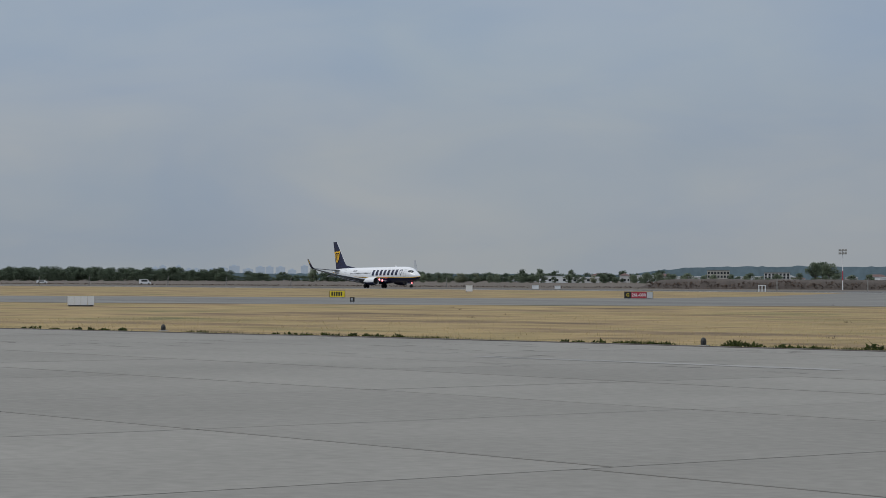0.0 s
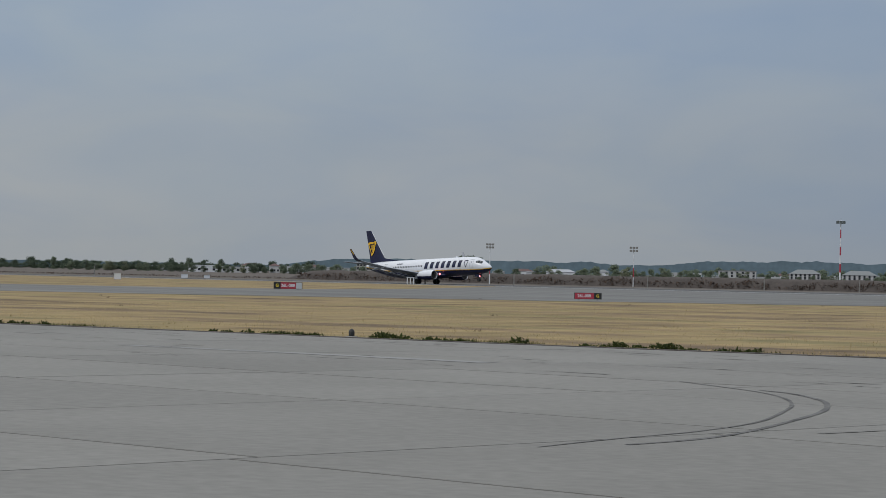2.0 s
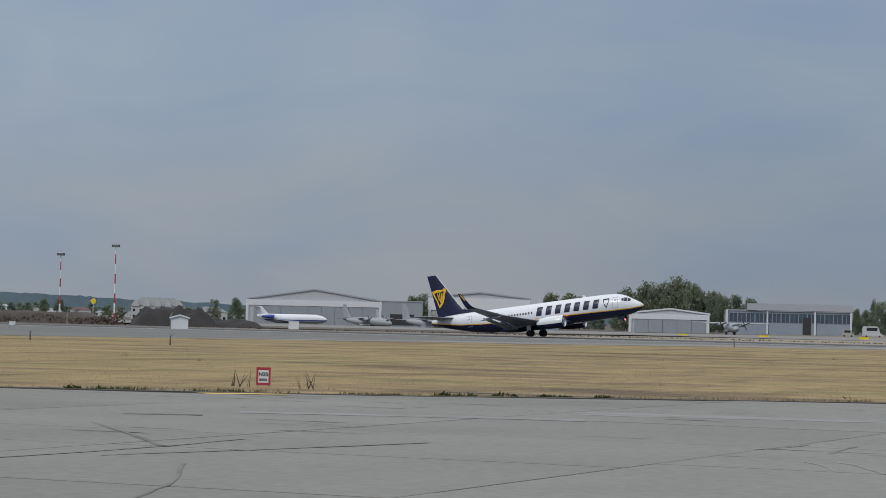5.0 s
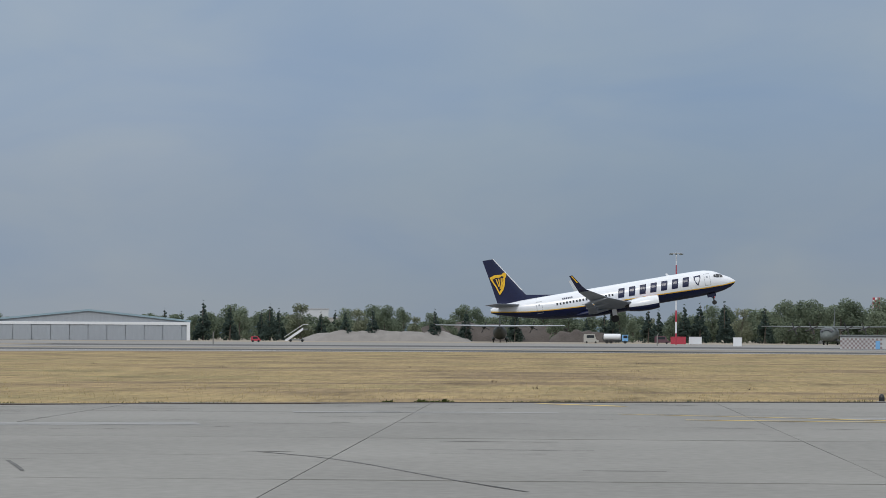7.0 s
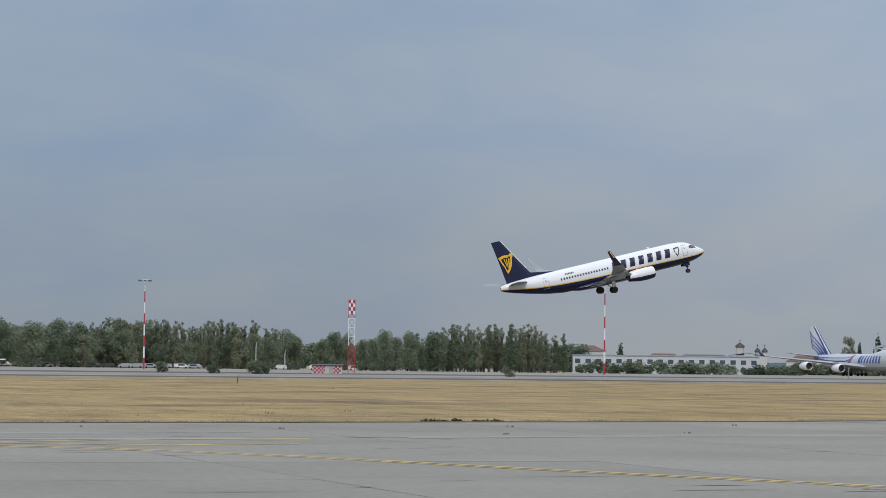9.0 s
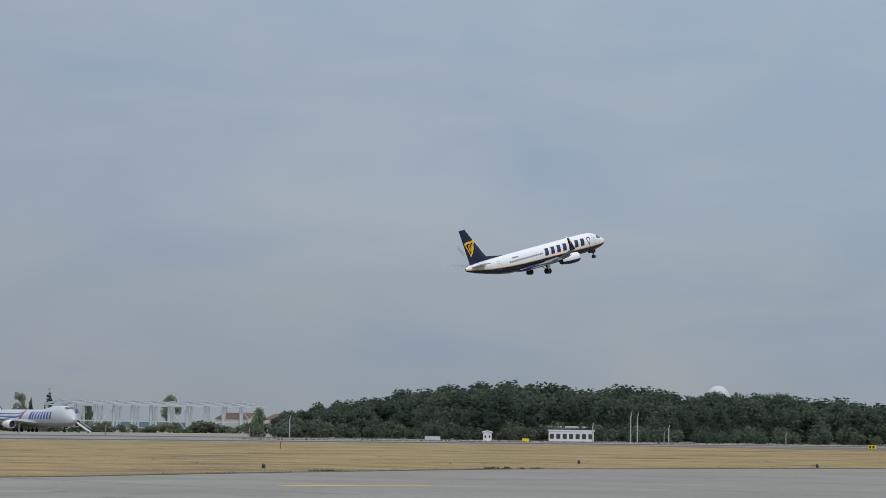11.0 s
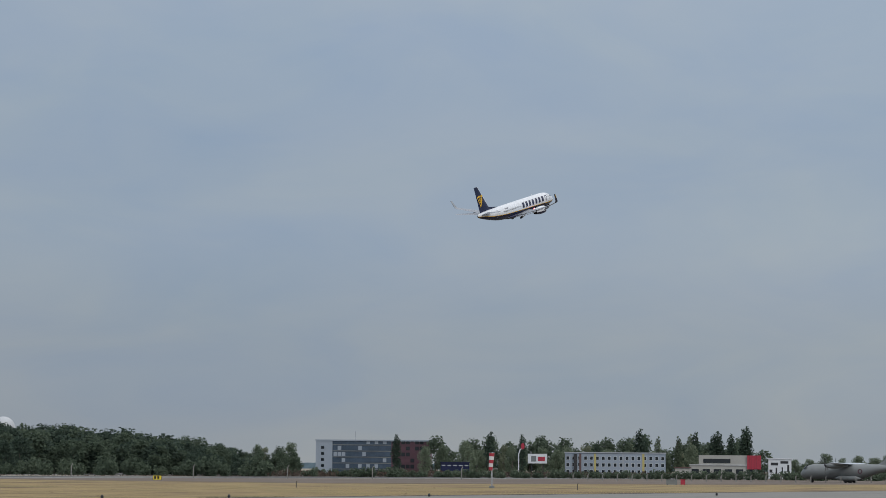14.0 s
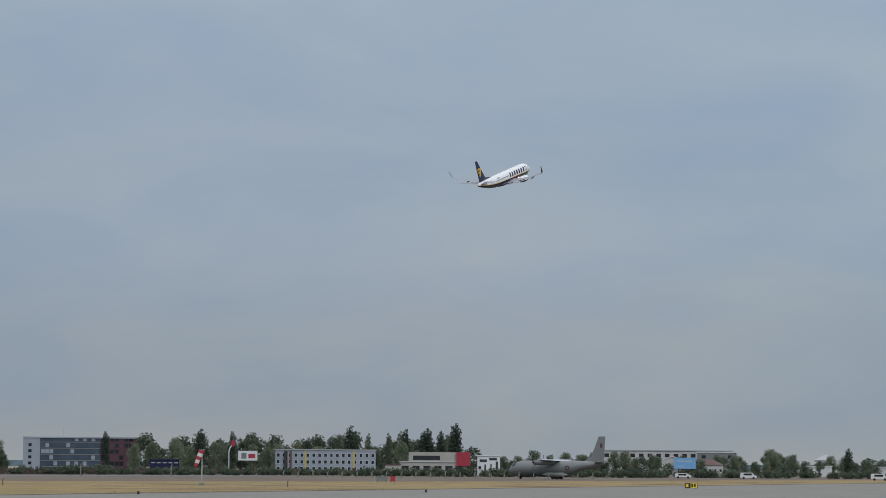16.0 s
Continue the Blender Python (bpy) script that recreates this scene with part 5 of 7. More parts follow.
def radome():
    t = thing("radome", B(44.69, 1400), "white radar dome rising above the wood", "radome")
    part("tower", Geo().tube([(0, 0, 0), (0, 0, 18.5)], 4, 12), PLASTER, t)
    part("dome", Geo().loft([[(6.4 * math.cos(b) * math.cos(a), 6.4 * math.cos(b) * math.sin(a), 22.0 + 6.4 * math.sin(b)) for a in [2 * math.pi * j / 28 for j in range(28)]] for b in [radians(q) for q in range(-60, 91, 10)]]), CLAD, t, smooth=True)


radome()
hut = building("equipment_hut", "white equipment hut with pitched roof beside the runway", B(-29.7, 440), 2.9, 2.4, 1.75, WHITE, "gable", WHITE, 0.5, category="hut")
building("equipment_hut", "small white equipment hut with dark windows", B(39.54, 600), 2.0, 1.8, 2.0, WHITE, "gable", WHITE, 0.35, 1, 2, 0.35, 0.6, 0.8, category="hut")
building("field_station", "low white flat-roofed station with dark openings", B(41.42, 672), 11.8, 5, 2.6, WHITE, "flat", WHITE, 0, 1, 7, 1.1, 1.3, 0.6, DARK)
building("upper_room", "flat roof monitor of the white field station", B(41.35, 690), 10.0, 3, 3.6, GREYCLAD, "flat", WHITE, rows=1, cols=9, ww=0.8, wh=0.45, sill=2.9)


def cabinet(m, w, h, material, label, name="equipment_box"):
    t = thing(name, m, label, "box")
    part("body", Geo().box(-w / 2, w / 2, -0.5, 0.5, 0.08, h), material, t)
    part("lid", Geo().box(-w / 2 - 0.06, w / 2 + 0.06, -0.56, 0.56, h, h + 0.08), material, t)
    for x in (-w * 0.4, w * 0.4):
        part("foot", Geo().box(x - 0.08, x + 0.08, -0.4, 0.4, 0, 0.08), DARK, t)
    return t


cabinet(B(-51.49, 500), 1.3, 1.2, WHITE, "white equipment box beside the runway")
cabinet(B(-50.0, 620), 1.6, 0.9, WHITE, "white equipment box beside the runway")
cabinet(B(-49.5, 620), 1.4, 0.8, WHITE, "white equipment box beside the runway")
cabinet(B(-27.15, 500), 2.0, 1.6, WHITE, "white electrical cabinet beside the runway")
cabinet(B(-33.4, 430), 1.0, 0.65, WHITE, "small white box at the runway's edge")
cabinet(B(3.99, 600), 2.0, 2.1, WHITE, "tall white cabinet on the far apron")
cabinet(B(38.31, 600), 3.6, 1.0, CLAD, "long pale blue-white box on the verge")
cabinet(B(40.4, 600), 1.6, 0.7, SIGNYEL, "small yellow box on the verge")
cabinet(B(59.6, 450), 1.9, 0.9, MILGREY, "grey-green equipment box on the grass")
cabinet(B(59.85, 452), 0.8, 0.9, RED, "red equipment box on the grass")
cabinet(B(2.67, 720), 4.3, 2.1, RED, "red shipping container on the far apron", "container")
cabinet(B(3.05, 722), 3.6, 2.1, WHITE, "white shipping container on the far apron", "container")


def goal(m, label):
    t = thing("goal_frame", m, label, "frame")
    for x in (-0.65, 0.0, 0.65):
        part("upright", Geo().box(x - 0.1, x + 0.1, -0.1, 0.1, 0, 1.3), WHITE, t)
    part("top_rail", Geo().box(-0.8, 0.8, -0.12, 0.12, 1.3, 1.45), WHITE, t)


goal(B(-44.93, 528), "small white frame beside the runway")


FADEDRED = mat("faded_red_paint", (0.24, 0.19, 0.19), 0.8, vary=0.2)


def chequer(m, w, h, label, red_from=0.0):
    """A block house painted in a red and white chequer; each painted square is a panel."""
    t = thing("chequered_hut", m, label, "building")
    part("wall", Geo().box(-w / 2, w / 2, -2, 2, 0, h), PLASTER, t)
    part("roof", Geo().box(-w / 2 - 0.3, w / 2 + 0.3, -2.4, 2.4, h, h + 0.22), MILGREY, t)
    s = 0.42
    nx, nz = int(w / s), int((h - 0.2) / s)
    for i in range(nx):
        for j in range(nz):
            x = -w / 2 + i * s
            if (i + j) % 2 and not (0.50 < (i + 0.5) / nx < 0.60) and len(t.children) < 290:
                part("painted_square", Geo().box(x, x + s, -2.02, -1.99, 0.1 + j * s, 0.1 + (j + 1) * s), RED if i / nx > red_from else FADEDRED, t)
    part("door", Geo().box(w * 0.06, w * 0.06 + 1.0, -2.05, -1.99, 0, 2.0), BEIGE, t)
    if w > 10:
        part("sign_panel", Geo().box(w * 0.065, w * 0.065 + 0.8, -2.08, -2.05, 0.5, 1.5), SIGNYEL, t)
    part("door", Geo().box(-w * 0.07, -w * 0.07 + 0.9, -2.05, -1.99, 0, 1.7), SKYBLUE if w > 10 else PLASTER, t)
    return t


chequer(B(7.16, 525), 16.4, 2.7, "low red and white chequered block house", 0.5)
chequer(B(17.45, 560), 6.6, 1.9, "small red and white chequered hut")


# offices, flats and shops beyond the far fence
def office():
    t = thing("office_building", B(52.96, 1150, turn=-6), "long blue glass office block with grey end wall and maroon wing", "building")
    part("end_wall", Geo().box(-26, -18.5, -8, 8, 0, 14.6), GREYWALL, t)
    part("glass_wing", Geo().box(-18.5, 8, -7.6, 8, 0, 14.3), BLUEGLASS, t)
    part("maroon_wing", Geo().box(8, 25, -7.4, 8, 0, 14.1), MAROON, t)
    part("roof", Geo().box(-26.2, 26.2, -8.2, 8.2, 14.3, 14.9), GREYWALL, t)
    for f in range(5):
        z = 1.6 + f * 2.7
        part("floor_band", Geo().box(-18.4, 8, -7.85, -7.55, z, z + 0.32), MILGREY, t)
        part("floor_band", Geo().box(8, 25, -7.65, -7.35, z, z + 0.5), MAROON, t)
        for i in range(14):
            x = -18 + i * 1.85
            part("pane", Geo().box(x, x + 1.6, -7.72, -7.58, z + 0.6, z + 2.4), BLUEGLASS if RNG.random() < 0.8 else GREYWALL, t)
        for i in range(8):
            x = 8.4 + i * 2.05
            part("pane", Geo().box(x, x + 1.7, -7.52, -7.36, z + 0.65, z + 2.3), GLASS if RNG.random() < 0.6 else MAROON, t)
        if f < 4:
            part("window", Geo().box(-23.6, -22.2, -8.06, -7.95, z + 1.0, z + 2.3), GLASS, t)
    part("mast", Geo().tube([(-9, 0, 14.5), (-9, 0, 19)], 0.08, 5), METAL, t)


office()
STRIPYEL = mat("faded_yellow_strip", (0.40, 0.34, 0.13), 0.7)
apt = building("apartment_block", "four-storey pale apartment block with coloured strips", B(58.34, 960), 37.5, 11, 8.6, GREYWALL, "flat", ROOFGREY, rows=3, cols=17, ww=1.05, wh=1.25, sill=1.1, trim=WHITE)
for x, mt in ((-7.5, STRIPYEL), (10.5, STRIPYEL), (-13, TILE), (3, GREYCLAD)):
    part("colour_strip", Geo().box(x - 0.4, x + 0.4, -5.58, -5.48, 0.5, 8.4), mt, apt)
part("stair_tower", Geo().box(-15.4, -14.2, -6.2, -5.5, 0, 8.2), DARK, apt)
shop = building("shop", "beige two-storey shop with large red panel", B(60.74, 860), 22, 12, 4.2, BEIGE, "flat", PLASTER, rows=1, cols=6, ww=2.4, wh=1.6, sill=1.4)
part("upper_storey", Geo().box(-8, 8, -5.9, 5, 4.5, 7.6), BEIGE, shop)
part("window_band", Geo().box(-6.5, 2.5, -6.0, -5.88, 5.0, 6.4), GLASS, shop)
part("red_panel", Geo().box(8.0, 12.6, -6.5, -6.05, 3.0, 7.6), RED, shop)
for i in range(5):
    part("panel_joint", Geo().box(8.7 + i * 0.8, 8.76 + i * 0.8, -6.55, -6.5, 3.0, 7.6), MAROON, shop)
graf = building("painted_house", "white house wall with dark painted shapes", B(62.0, 860), 7.6, 8, 6.4, WHITE, "flat", WHITE)
for x, z, w, h in ((-3, 4.4, 2.4, 0.9), (0.2, 5.0, 2.6, 0.8), (-1.4, 1.0, 0.5, 2.6), (0.6, 0.8, 0.4, 3.0), (2.4, 2.2, 0.7, 2.4), (-3.4, 2.0, 0.9, 1.0)):
    part("painted_shape", Geo().box(x, x + w, -4.06, -3.98, z, z + h), DARK, graf)
building("fuel_canopy", "low dark station canopy with blue fascia", B(54.75, 980), 11, 8, 4.6, NAVY, "flat", NAVY, rows=1, cols=5, ww=1.4, wh=0.4, sill=3.4, pane=MILPALE)
building("low_kiosk", "low beige kiosk with brown roof", B(59.85, 840), 5, 5, 3.2, BEIGE, "flat", TILE)
longb = building("long_building", "long pale flat-roofed building behind trees", B(65.9, 1010), 54, 14, 9.4, PLASTER, "flat", MILPALE, rows=1, cols=16, ww=1.8, wh=1.4, sill=7.0)
building("warehouse", "grey warehouse end with pale roof", B(67.1, 990), 15, 14, 8.8, MILGREY, "flat", WHITE, rows=1, cols=3, ww=1.6, wh=1.2, sill=6.6)
building("gabled_house", "white-gabled house behind trees", B(66.1, 930), 9, 8, 5.2, PLASTER, "gable", WHITE, 1.8)
building("gabled_house", "house with brown roof and pale wall", B(66.95, 900), 9, 8, 4.0, PLASTER, "hip", TILE, 1.9, 1, 5, 0.7, 0.9, 1.6)
building("low_house", "white villa among trees", B(69.5, 950), 8, 8, 6.0, WHITE, "hip", ROOFGREY, 2.0, 2, 3)
building("long_wall", "long low white wall building behind trees", B(69.2, 920), 14, 6, 3.6, WHITE, "flat", WHITE)
building("long_wall", "long low white wall building behind trees", B(70.9, 920), 10, 6, 3.4, WHITE, "flat", WHITE)


def billboard(m, w, h, z, face, label, patch=None):
    t = thing("billboard", m, label, "billboard")
    part("panel", Geo().box(-w / 2, w / 2, -0.15, 0.15, z, z + h), face, t)
    for x in (-w * 0.3, w * 0.3):
        part("leg", Geo().box(x - 0.15, x + 0.15, 0.16, 0.4, 0, z + h * 0.5), DARK, t)
    for x, zz, pw, ph, mt in patch or ():
        part("painted_shape", Geo().box(x, x + pw, -0.19, -0.14, z + zz, z + zz + ph), mt, t)


billboard(B(56.6, 960), 7.2, 3.6, 4.6, WHITE, "white billboard with grey and red shapes", [(0.2, 0.9, 2.6, 1.6, RED), (-2.4, 0.7, 1.9, 2.1, MILGREY)])
billboard(B(66.39, 800), 6.8, 3.4, 2.6, SKYBLUE, "light blue billboard with faint bars", [(-2.4, 2.2, 4.6, 0.3, CLAD), (-2.2, 0.5, 2.0, 0.2, CLAD)])
t = thing("advertising_sign", B(56.25, 960), "red oval sign on a tall bent white pole", "sign")
part("pole", Geo().tube([(-1.2, 0, 0), (-1.2, 0, 8), (-0.7, 0, 9.6), (0.2, 0, 10.4)], 0.2, 8), WHITE, t)
part("disc", Geo().loft([[(0.3 + 0.7 * math.cos(a), y, 11.0 + 1.2 * math.sin(a)) for a in [2 * math.pi * j / 16 for j in range(16)]] for y in (-0.2, 0.2)]), RED, t)
t = thing("advertising_sign", B(-31.63, 1100), "round yellow and blue sign on a pole", "sign")
part("pole", Geo().tube([(0, 0, 0), (0, 0, 6.6)], 0.2, 8), METAL, t)
part("panel", Geo().box(-1.4, 1.4, -0.15, 0.15, 6.2, 9.0), BLUE, t)
part("disc", Geo().loft([[(1.25 * math.cos(a), y, 7.6 + 1.25 * math.sin(a)) for a in [2 * math.pi * j / 18 for j in range(18)]] for y in (-0.22, -0.16)]), SIGNYEL, t)


# ---- vehicles ----
def van(m, label, body=WHITE, L=4.6, H=1.9, name="van"):
    t = thing(name, m, label, "vehicle")
    pr = [(-L / 2, 0.35), (L / 2, 0.35), (L / 2, 0.9), (L * 0.36, 1.05), (L * 0.22, H), (-L * 0.46, H), (-L / 2, H * 0.8)]
    part("body", Geo().loft([[(x, y, z) for x, z in pr] for y in (-0.85, 0.85)]), body, t)
    part("side_window", Geo().box(-L * 0.3, L * 0.2, -0.87, -0.84, H * 0.58, H * 0.88), GLASS, t)
    for x in (-L * 0.3, L * 0.3):
        for y in (-0.75, 0.75):
            part("wheel", Geo().wheel(x, y, 0.33, 0.33, 0.22, 12), TYRE, t)
    return t


v0 = van(B(-61.04, 1000), "white car parked on the far side", WHITE, 4.2, 1.5, "car")
v1 = van(B(10.1, 796), "silver grey car parked before the trees", MILPALE, 4.2, 1.45, "car")
v2 = van(B(12.0, 797), "dark car parked before the trees", DARK, 4.3, 1.45, "car")
van(B(-58.76, 930), "white van parked on the far side", WHITE, 4.4, 1.9)
van(B(67.80, 680), "white van on the far road", WHITE, 4.3, 1.7)
van(B(70.68, 640), "white van on the far road", WHITE, 4.3, 1.7)
van(B(66.35, 690), "white low vehicle on the far road", WHITE, 4.4, 1.4, "car")
for i in range(15):
    az = 9.9 + i * 0.33 + RNG.uniform(-0.08, 0.08)
    copy_thing(RNG.choice([v0, v1, v1, v2]), B(az, 790 + RNG.uniform(-6, 6), turn=RNG.choice([0, 180, 20, -25])))
for i in range(9):
    copy_thing(RNG.choice([v0, v1, v2]), B(15.9 + i * 0.42 + RNG.uniform(-0.1, 0.1), 790, turn=RNG.choice([0, 180])))


def tanker(m):
    t = thing("tank_truck", m, "white tank truck parked on the far apron", "truck")
    part("chassis", Geo().box(-3.6, 3.4, -0.9, 0.9, 0.6, 0.9), DARK, t)
    part("tank", Geo().loft([[(x, 1.05 * r * math.cos(a), 1.95 + 0.95 * r * math.sin(a)) for a in [2 * math.pi * j / 16 for j in range(16)]] for x, r in ((-3.6, 0.6), (-3.4, 1), (1.4, 1), (1.6, 0.6))]), WHITE, t, smooth=True)
    part("cab", Geo().box(1.9, 3.7, -1.05, 1.05, 0.7, 2.6), SKYBLUE, t)
    part("windscreen", Geo().box(2.3, 3.5, -1.08, -1.04, 1.6, 2.4), GLASS, t)
    for x in (-2.6, -1.4, 2.8):
        for y in (-0.9, 0.9):
            part("wheel", Geo().wheel(x, y, 0.5, 0.5, 0.3, 14), TYRE, t)


tanker(B(1.27, 760))
van(B(0.72, 765), "ochre box truck parked on the far apron", BEIGE, 4.5, 2.8, "truck")
van(B(2.31, 745), "dark red truck parked on the far apron", MAROON, 4.4, 2.3, "truck")
van(B(-6.82, 700), "red service vehicle with bright lamps", RED, 2.6, 1.6, "truck")


def stair_truck(m, flip=1):
    t = thing("passenger_stairs", m, "white mobile passenger stairs", "stairs")
    part("flight", Geo().loft([[(flip * x, y, z) for x, z in ((-3.2, 0.5), (2.2, 4.2), (2.2, 3.4), (-2.4, 0.2))] for y in (-0.9, 0.9)]), WHITE, t)
    part("platform", Geo().box(min(flip * 2.1, flip * 3.6), max(flip * 2.1, flip * 3.6), -1, 1, 3.6, 3.8), MILGREY, t)
    part("rail", Geo().tube([(flip * -3.2, -0.95, 1.4), (flip * 2.2, -0.95, 5.0), (flip * 3.6, -0.95, 5.0)], 0.07, 5), WHITE, t)
    part("base", Geo().box(-2, 2.6, -0.8, 0.8, 0.45, 0.8), MILGREY, t)
    for x in (-1.4, 2.0):
        for y in (-0.8, 0.8):
            part("wheel", Geo().wheel(x, y, 0.4, 0.4, 0.22, 12), TYRE, t)
        part("prop", Geo().box(x - 0.08, x + 0.08, -0.1, 0.1, 0.8, 1.4), MILGREY, t)


stair_truck(B(-5.93, 735), 1)
stair_truck(B(30.5, 925), -1)
van(B(-14.2, 850), "white and blue service vehicle with a raised boom", CLAD, 7.0, 3.6, "truck")
van(B(-14.75, 848), "yellow digger parked on the far apron", BEIGE, 4.0, 2.4, "digger")
for az in (-19.4, -17.6, -15.4):
    cabinet(B(az + 1.0, 640), 2.4, 0.6, SIGNYEL, "yellow barrier block on the far apron", "barrier")


# ---- mounds and brush ----
def mound(name, m, w, d, h, material, label, seed):
    g = Geo()
    n, k = 36, 12
    for j in range(k + 1):
        for i in range(n + 1):
            u, v = i / n * 2 - 1, j / k * 2 - 1
            q = max(0, 1 - abs(v) ** 1.6) * max(0, 1 - abs(u) ** 4) ** 0.7
            z = h * q * (0.82 + 0.35 * noise.noise((u * 4 + seed, v * 2, seed)) + 0.1 * noise.noise((u * 17, v * 7 + seed, 3)))
            g.v.append((u * w / 2, v * d / 2, z - 0.1))
    for j in range(k):
        for i in range(n):
            a = j * (n + 1) + i
            g.f.append((a, a + 1, a + n + 2, a + n + 1))
    ob = part(name, g, material, smooth=True)
    ob.matrix_world = m
    return tagged(ob, label, "mound")


mound("soil_mound", B(-29.85, 560), 19, 12, 5.0, HEAP, "dark heap of brown soil", 3)
mound("soil_mound", B(-28.8, 570), 19, 12, 2.4, HEAP, "low heap of brown soil", 5)
mound("gravel_mound", B(-3.9, 850), 58, 12, 4.3, GRAVEL, "long grey gravel heap across the apron", 7)
mound("soil_mound", B(-1.4, 890), 66, 16, 7.6, SOIL, "wide brown soil heap behind the parked transport", 11)
mound("gravel_mound", B(0.5, 860), 22, 10, 4.5, SOIL, "low brown heap beside the parked transport", 14)


def bank(name, a0, a1, yv, h, depth, label, material=SOIL, seed=2):
    """A long earth bank parallel to the runway."""
    g = Geo()
    n, prof = 120, [(-0.5, 0), (-0.36, 0.75), (-0.25, 1.0), (0.25, 1.0), (0.5, 0)]
    x0, x1 = yv * math.tan(radians(a0)), yv * math.tan(radians(a1))
    rings = []
    for i in range(n + 1):
        x = x0 + (x1 - x0) * i / n
        k = min(1, i / 5, (n - i) / 5)
        rings.append([(x, yv + p * depth + 0.5 * noise.noise((x * 0.15, p * 3, seed)), gz(x, yv) + (h * q * k * (1 + 0.12 * noise.noise((x * 0.09, p, seed)) + 0.06 * noise.noise((x * 0.6, p, seed)))) - 0.1) for p, q in prof])
    g.loft(rings, closed=False)
    return tagged(part(name, g, material, smooth=True), label, "bank", kind="structure")


bank("earth_bank", -47.6, -31.0, 480, 2.6, 9, "long brown earth bank along the far side of the runway")


def brush(name, a0, a1, yv, dy, z0, z1, count, size, material, label, seed, line=None):
    """Dry scrub: countless small clumps in a strip."""
    rng = np.random.default_rng(seed)
    g = Geo()
    x0, x1 = yv * math.tan(radians(a0)), yv * math.tan(radians(a1))
    for i in range(count):
        x = x0 + (x1 - x0) * rng.random()
        y = yv + dy * (rng.random() - 0.5)
        top = z0 + (z1 - z0) * rng.random() * (0.6 + 0.5 * noise.noise((x * 0.12, 0.3, seed)))
        c = np.array((x, y, gz(x, y) + top))
        a = rng.normal(size=3) * size
        b = rng.normal(size=3) * size * 0.6
        g.add([c - a, c - b, c + a, c + b], [(0, 1, 2, 3)])
    return tagged(part(name, g, material), label, "scrub", kind="stuff")


brush("bank_scrub", -47.4, -31.0, 477.5, 4, 0.1, 2.7, 9000, 0.22, BRUSH, "dry brown scrub covering the earth bank", 3)
sheet("bare_verge", [(500, 424), (1300, 424), (1300, 470), (500, 470)], SOIL, 0.012, "strip of bare brown soil along the far fence", "soil")
WORN = mat("worn_brown_ground", (0.15, 0.125, 0.105), 0.95, vary=0.35, scale=0.05, fine=10, stretch=(0.4, 2, 1), spec=0.1)
sheet("worn_ground", [(330, 262), (420, 232), (1400, 232), (1400, 371), (330, 371)], WORN, 0.004, "worn brown ground beside the runway", "soil")
brush("verge_scrub", 50.5, 68, 446, 20, 0.1, 2.2, 16000, 0.26, BRUSH, "dry purple-brown scrub along the far fence", 4)
brush("far_verge_scrub", -30, -13, 455, 16, 0.0, 0.3, 1500, 0.10, BRUSH, "low dry scrub on the far verge", 5)
brush("wood_edge_scrub", 34, 50.5, 440, 12, 0.0, 0.4, 2500, 0.10, BRUSH, "low dry scrub at the edge of the wood", 6)
brush("house_scrub", -62.5, -44, 480, 40, 0.0, 0.5, 3500, 0.14, BRUSH, "low dry scrub beyond the runway", 8)


# ---- town and hills ----
def ridge(name, a0, a1, d, height, material, label, seed, rough=0.2):
    g = Geo()
    n = 1100
    rings = []
    for i in range(n + 1):
        az = a0 + (a1 - a0) * i / n
        h = height(az)
        h *= 1 + 0.6 * rough * noise.noise((az * 1.6, seed, 0)) + rough * 0.7 * abs(noise.noise((az * 5, seed, 1))) + rough * 0.5 * abs(noise.noise((az * 17, seed, 2)))
        x, y = d * math.sin(radians(az)), d * math.cos(radians(az))
        rings.append([(x, y, -3), (x, y, max(0.5, h)), (x * 1.06, y * 1.06, max(0.5, h * 0.6)), (x * 1.06, y * 1.06, -3)])
    g.loft(rings)
    return tagged(part(name, g, material, smooth=False), label, "hills", kind="structure")


def hill_h(az):
    pts = [(-48.3, 4), (-47.2, 14), (-46, 19), (-43.5, 19.5), (-41, 19), (-39.6, 16), (-38.4, 23), (-36, 25), (-33, 25), (-30.5, 19), (-28, 16), (-20, 12), (-12, 14), (0, 12), (12, 16), (13, 12), (20, 8), (30, 8), (45, 8), (72, 8)]
    for a, b in zip(pts, pts[1:]):
        if a[0] <= az <= b[0]:
            return a[1] + (b[1] - a[1]) * (az - a[0]) / (b[0] - a[0])
    return 4


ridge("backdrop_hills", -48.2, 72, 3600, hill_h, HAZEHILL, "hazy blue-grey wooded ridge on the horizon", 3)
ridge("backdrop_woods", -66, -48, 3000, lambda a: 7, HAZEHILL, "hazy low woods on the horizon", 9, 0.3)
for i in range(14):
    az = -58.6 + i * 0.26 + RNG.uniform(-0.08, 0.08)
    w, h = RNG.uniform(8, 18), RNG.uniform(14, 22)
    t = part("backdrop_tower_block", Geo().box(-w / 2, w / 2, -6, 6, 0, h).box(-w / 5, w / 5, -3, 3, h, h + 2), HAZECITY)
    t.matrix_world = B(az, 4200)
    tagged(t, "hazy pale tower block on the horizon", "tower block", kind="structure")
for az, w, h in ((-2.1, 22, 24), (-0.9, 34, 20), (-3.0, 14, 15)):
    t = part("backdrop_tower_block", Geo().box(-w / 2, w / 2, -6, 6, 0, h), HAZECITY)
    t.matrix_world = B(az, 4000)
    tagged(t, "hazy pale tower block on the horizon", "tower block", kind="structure")
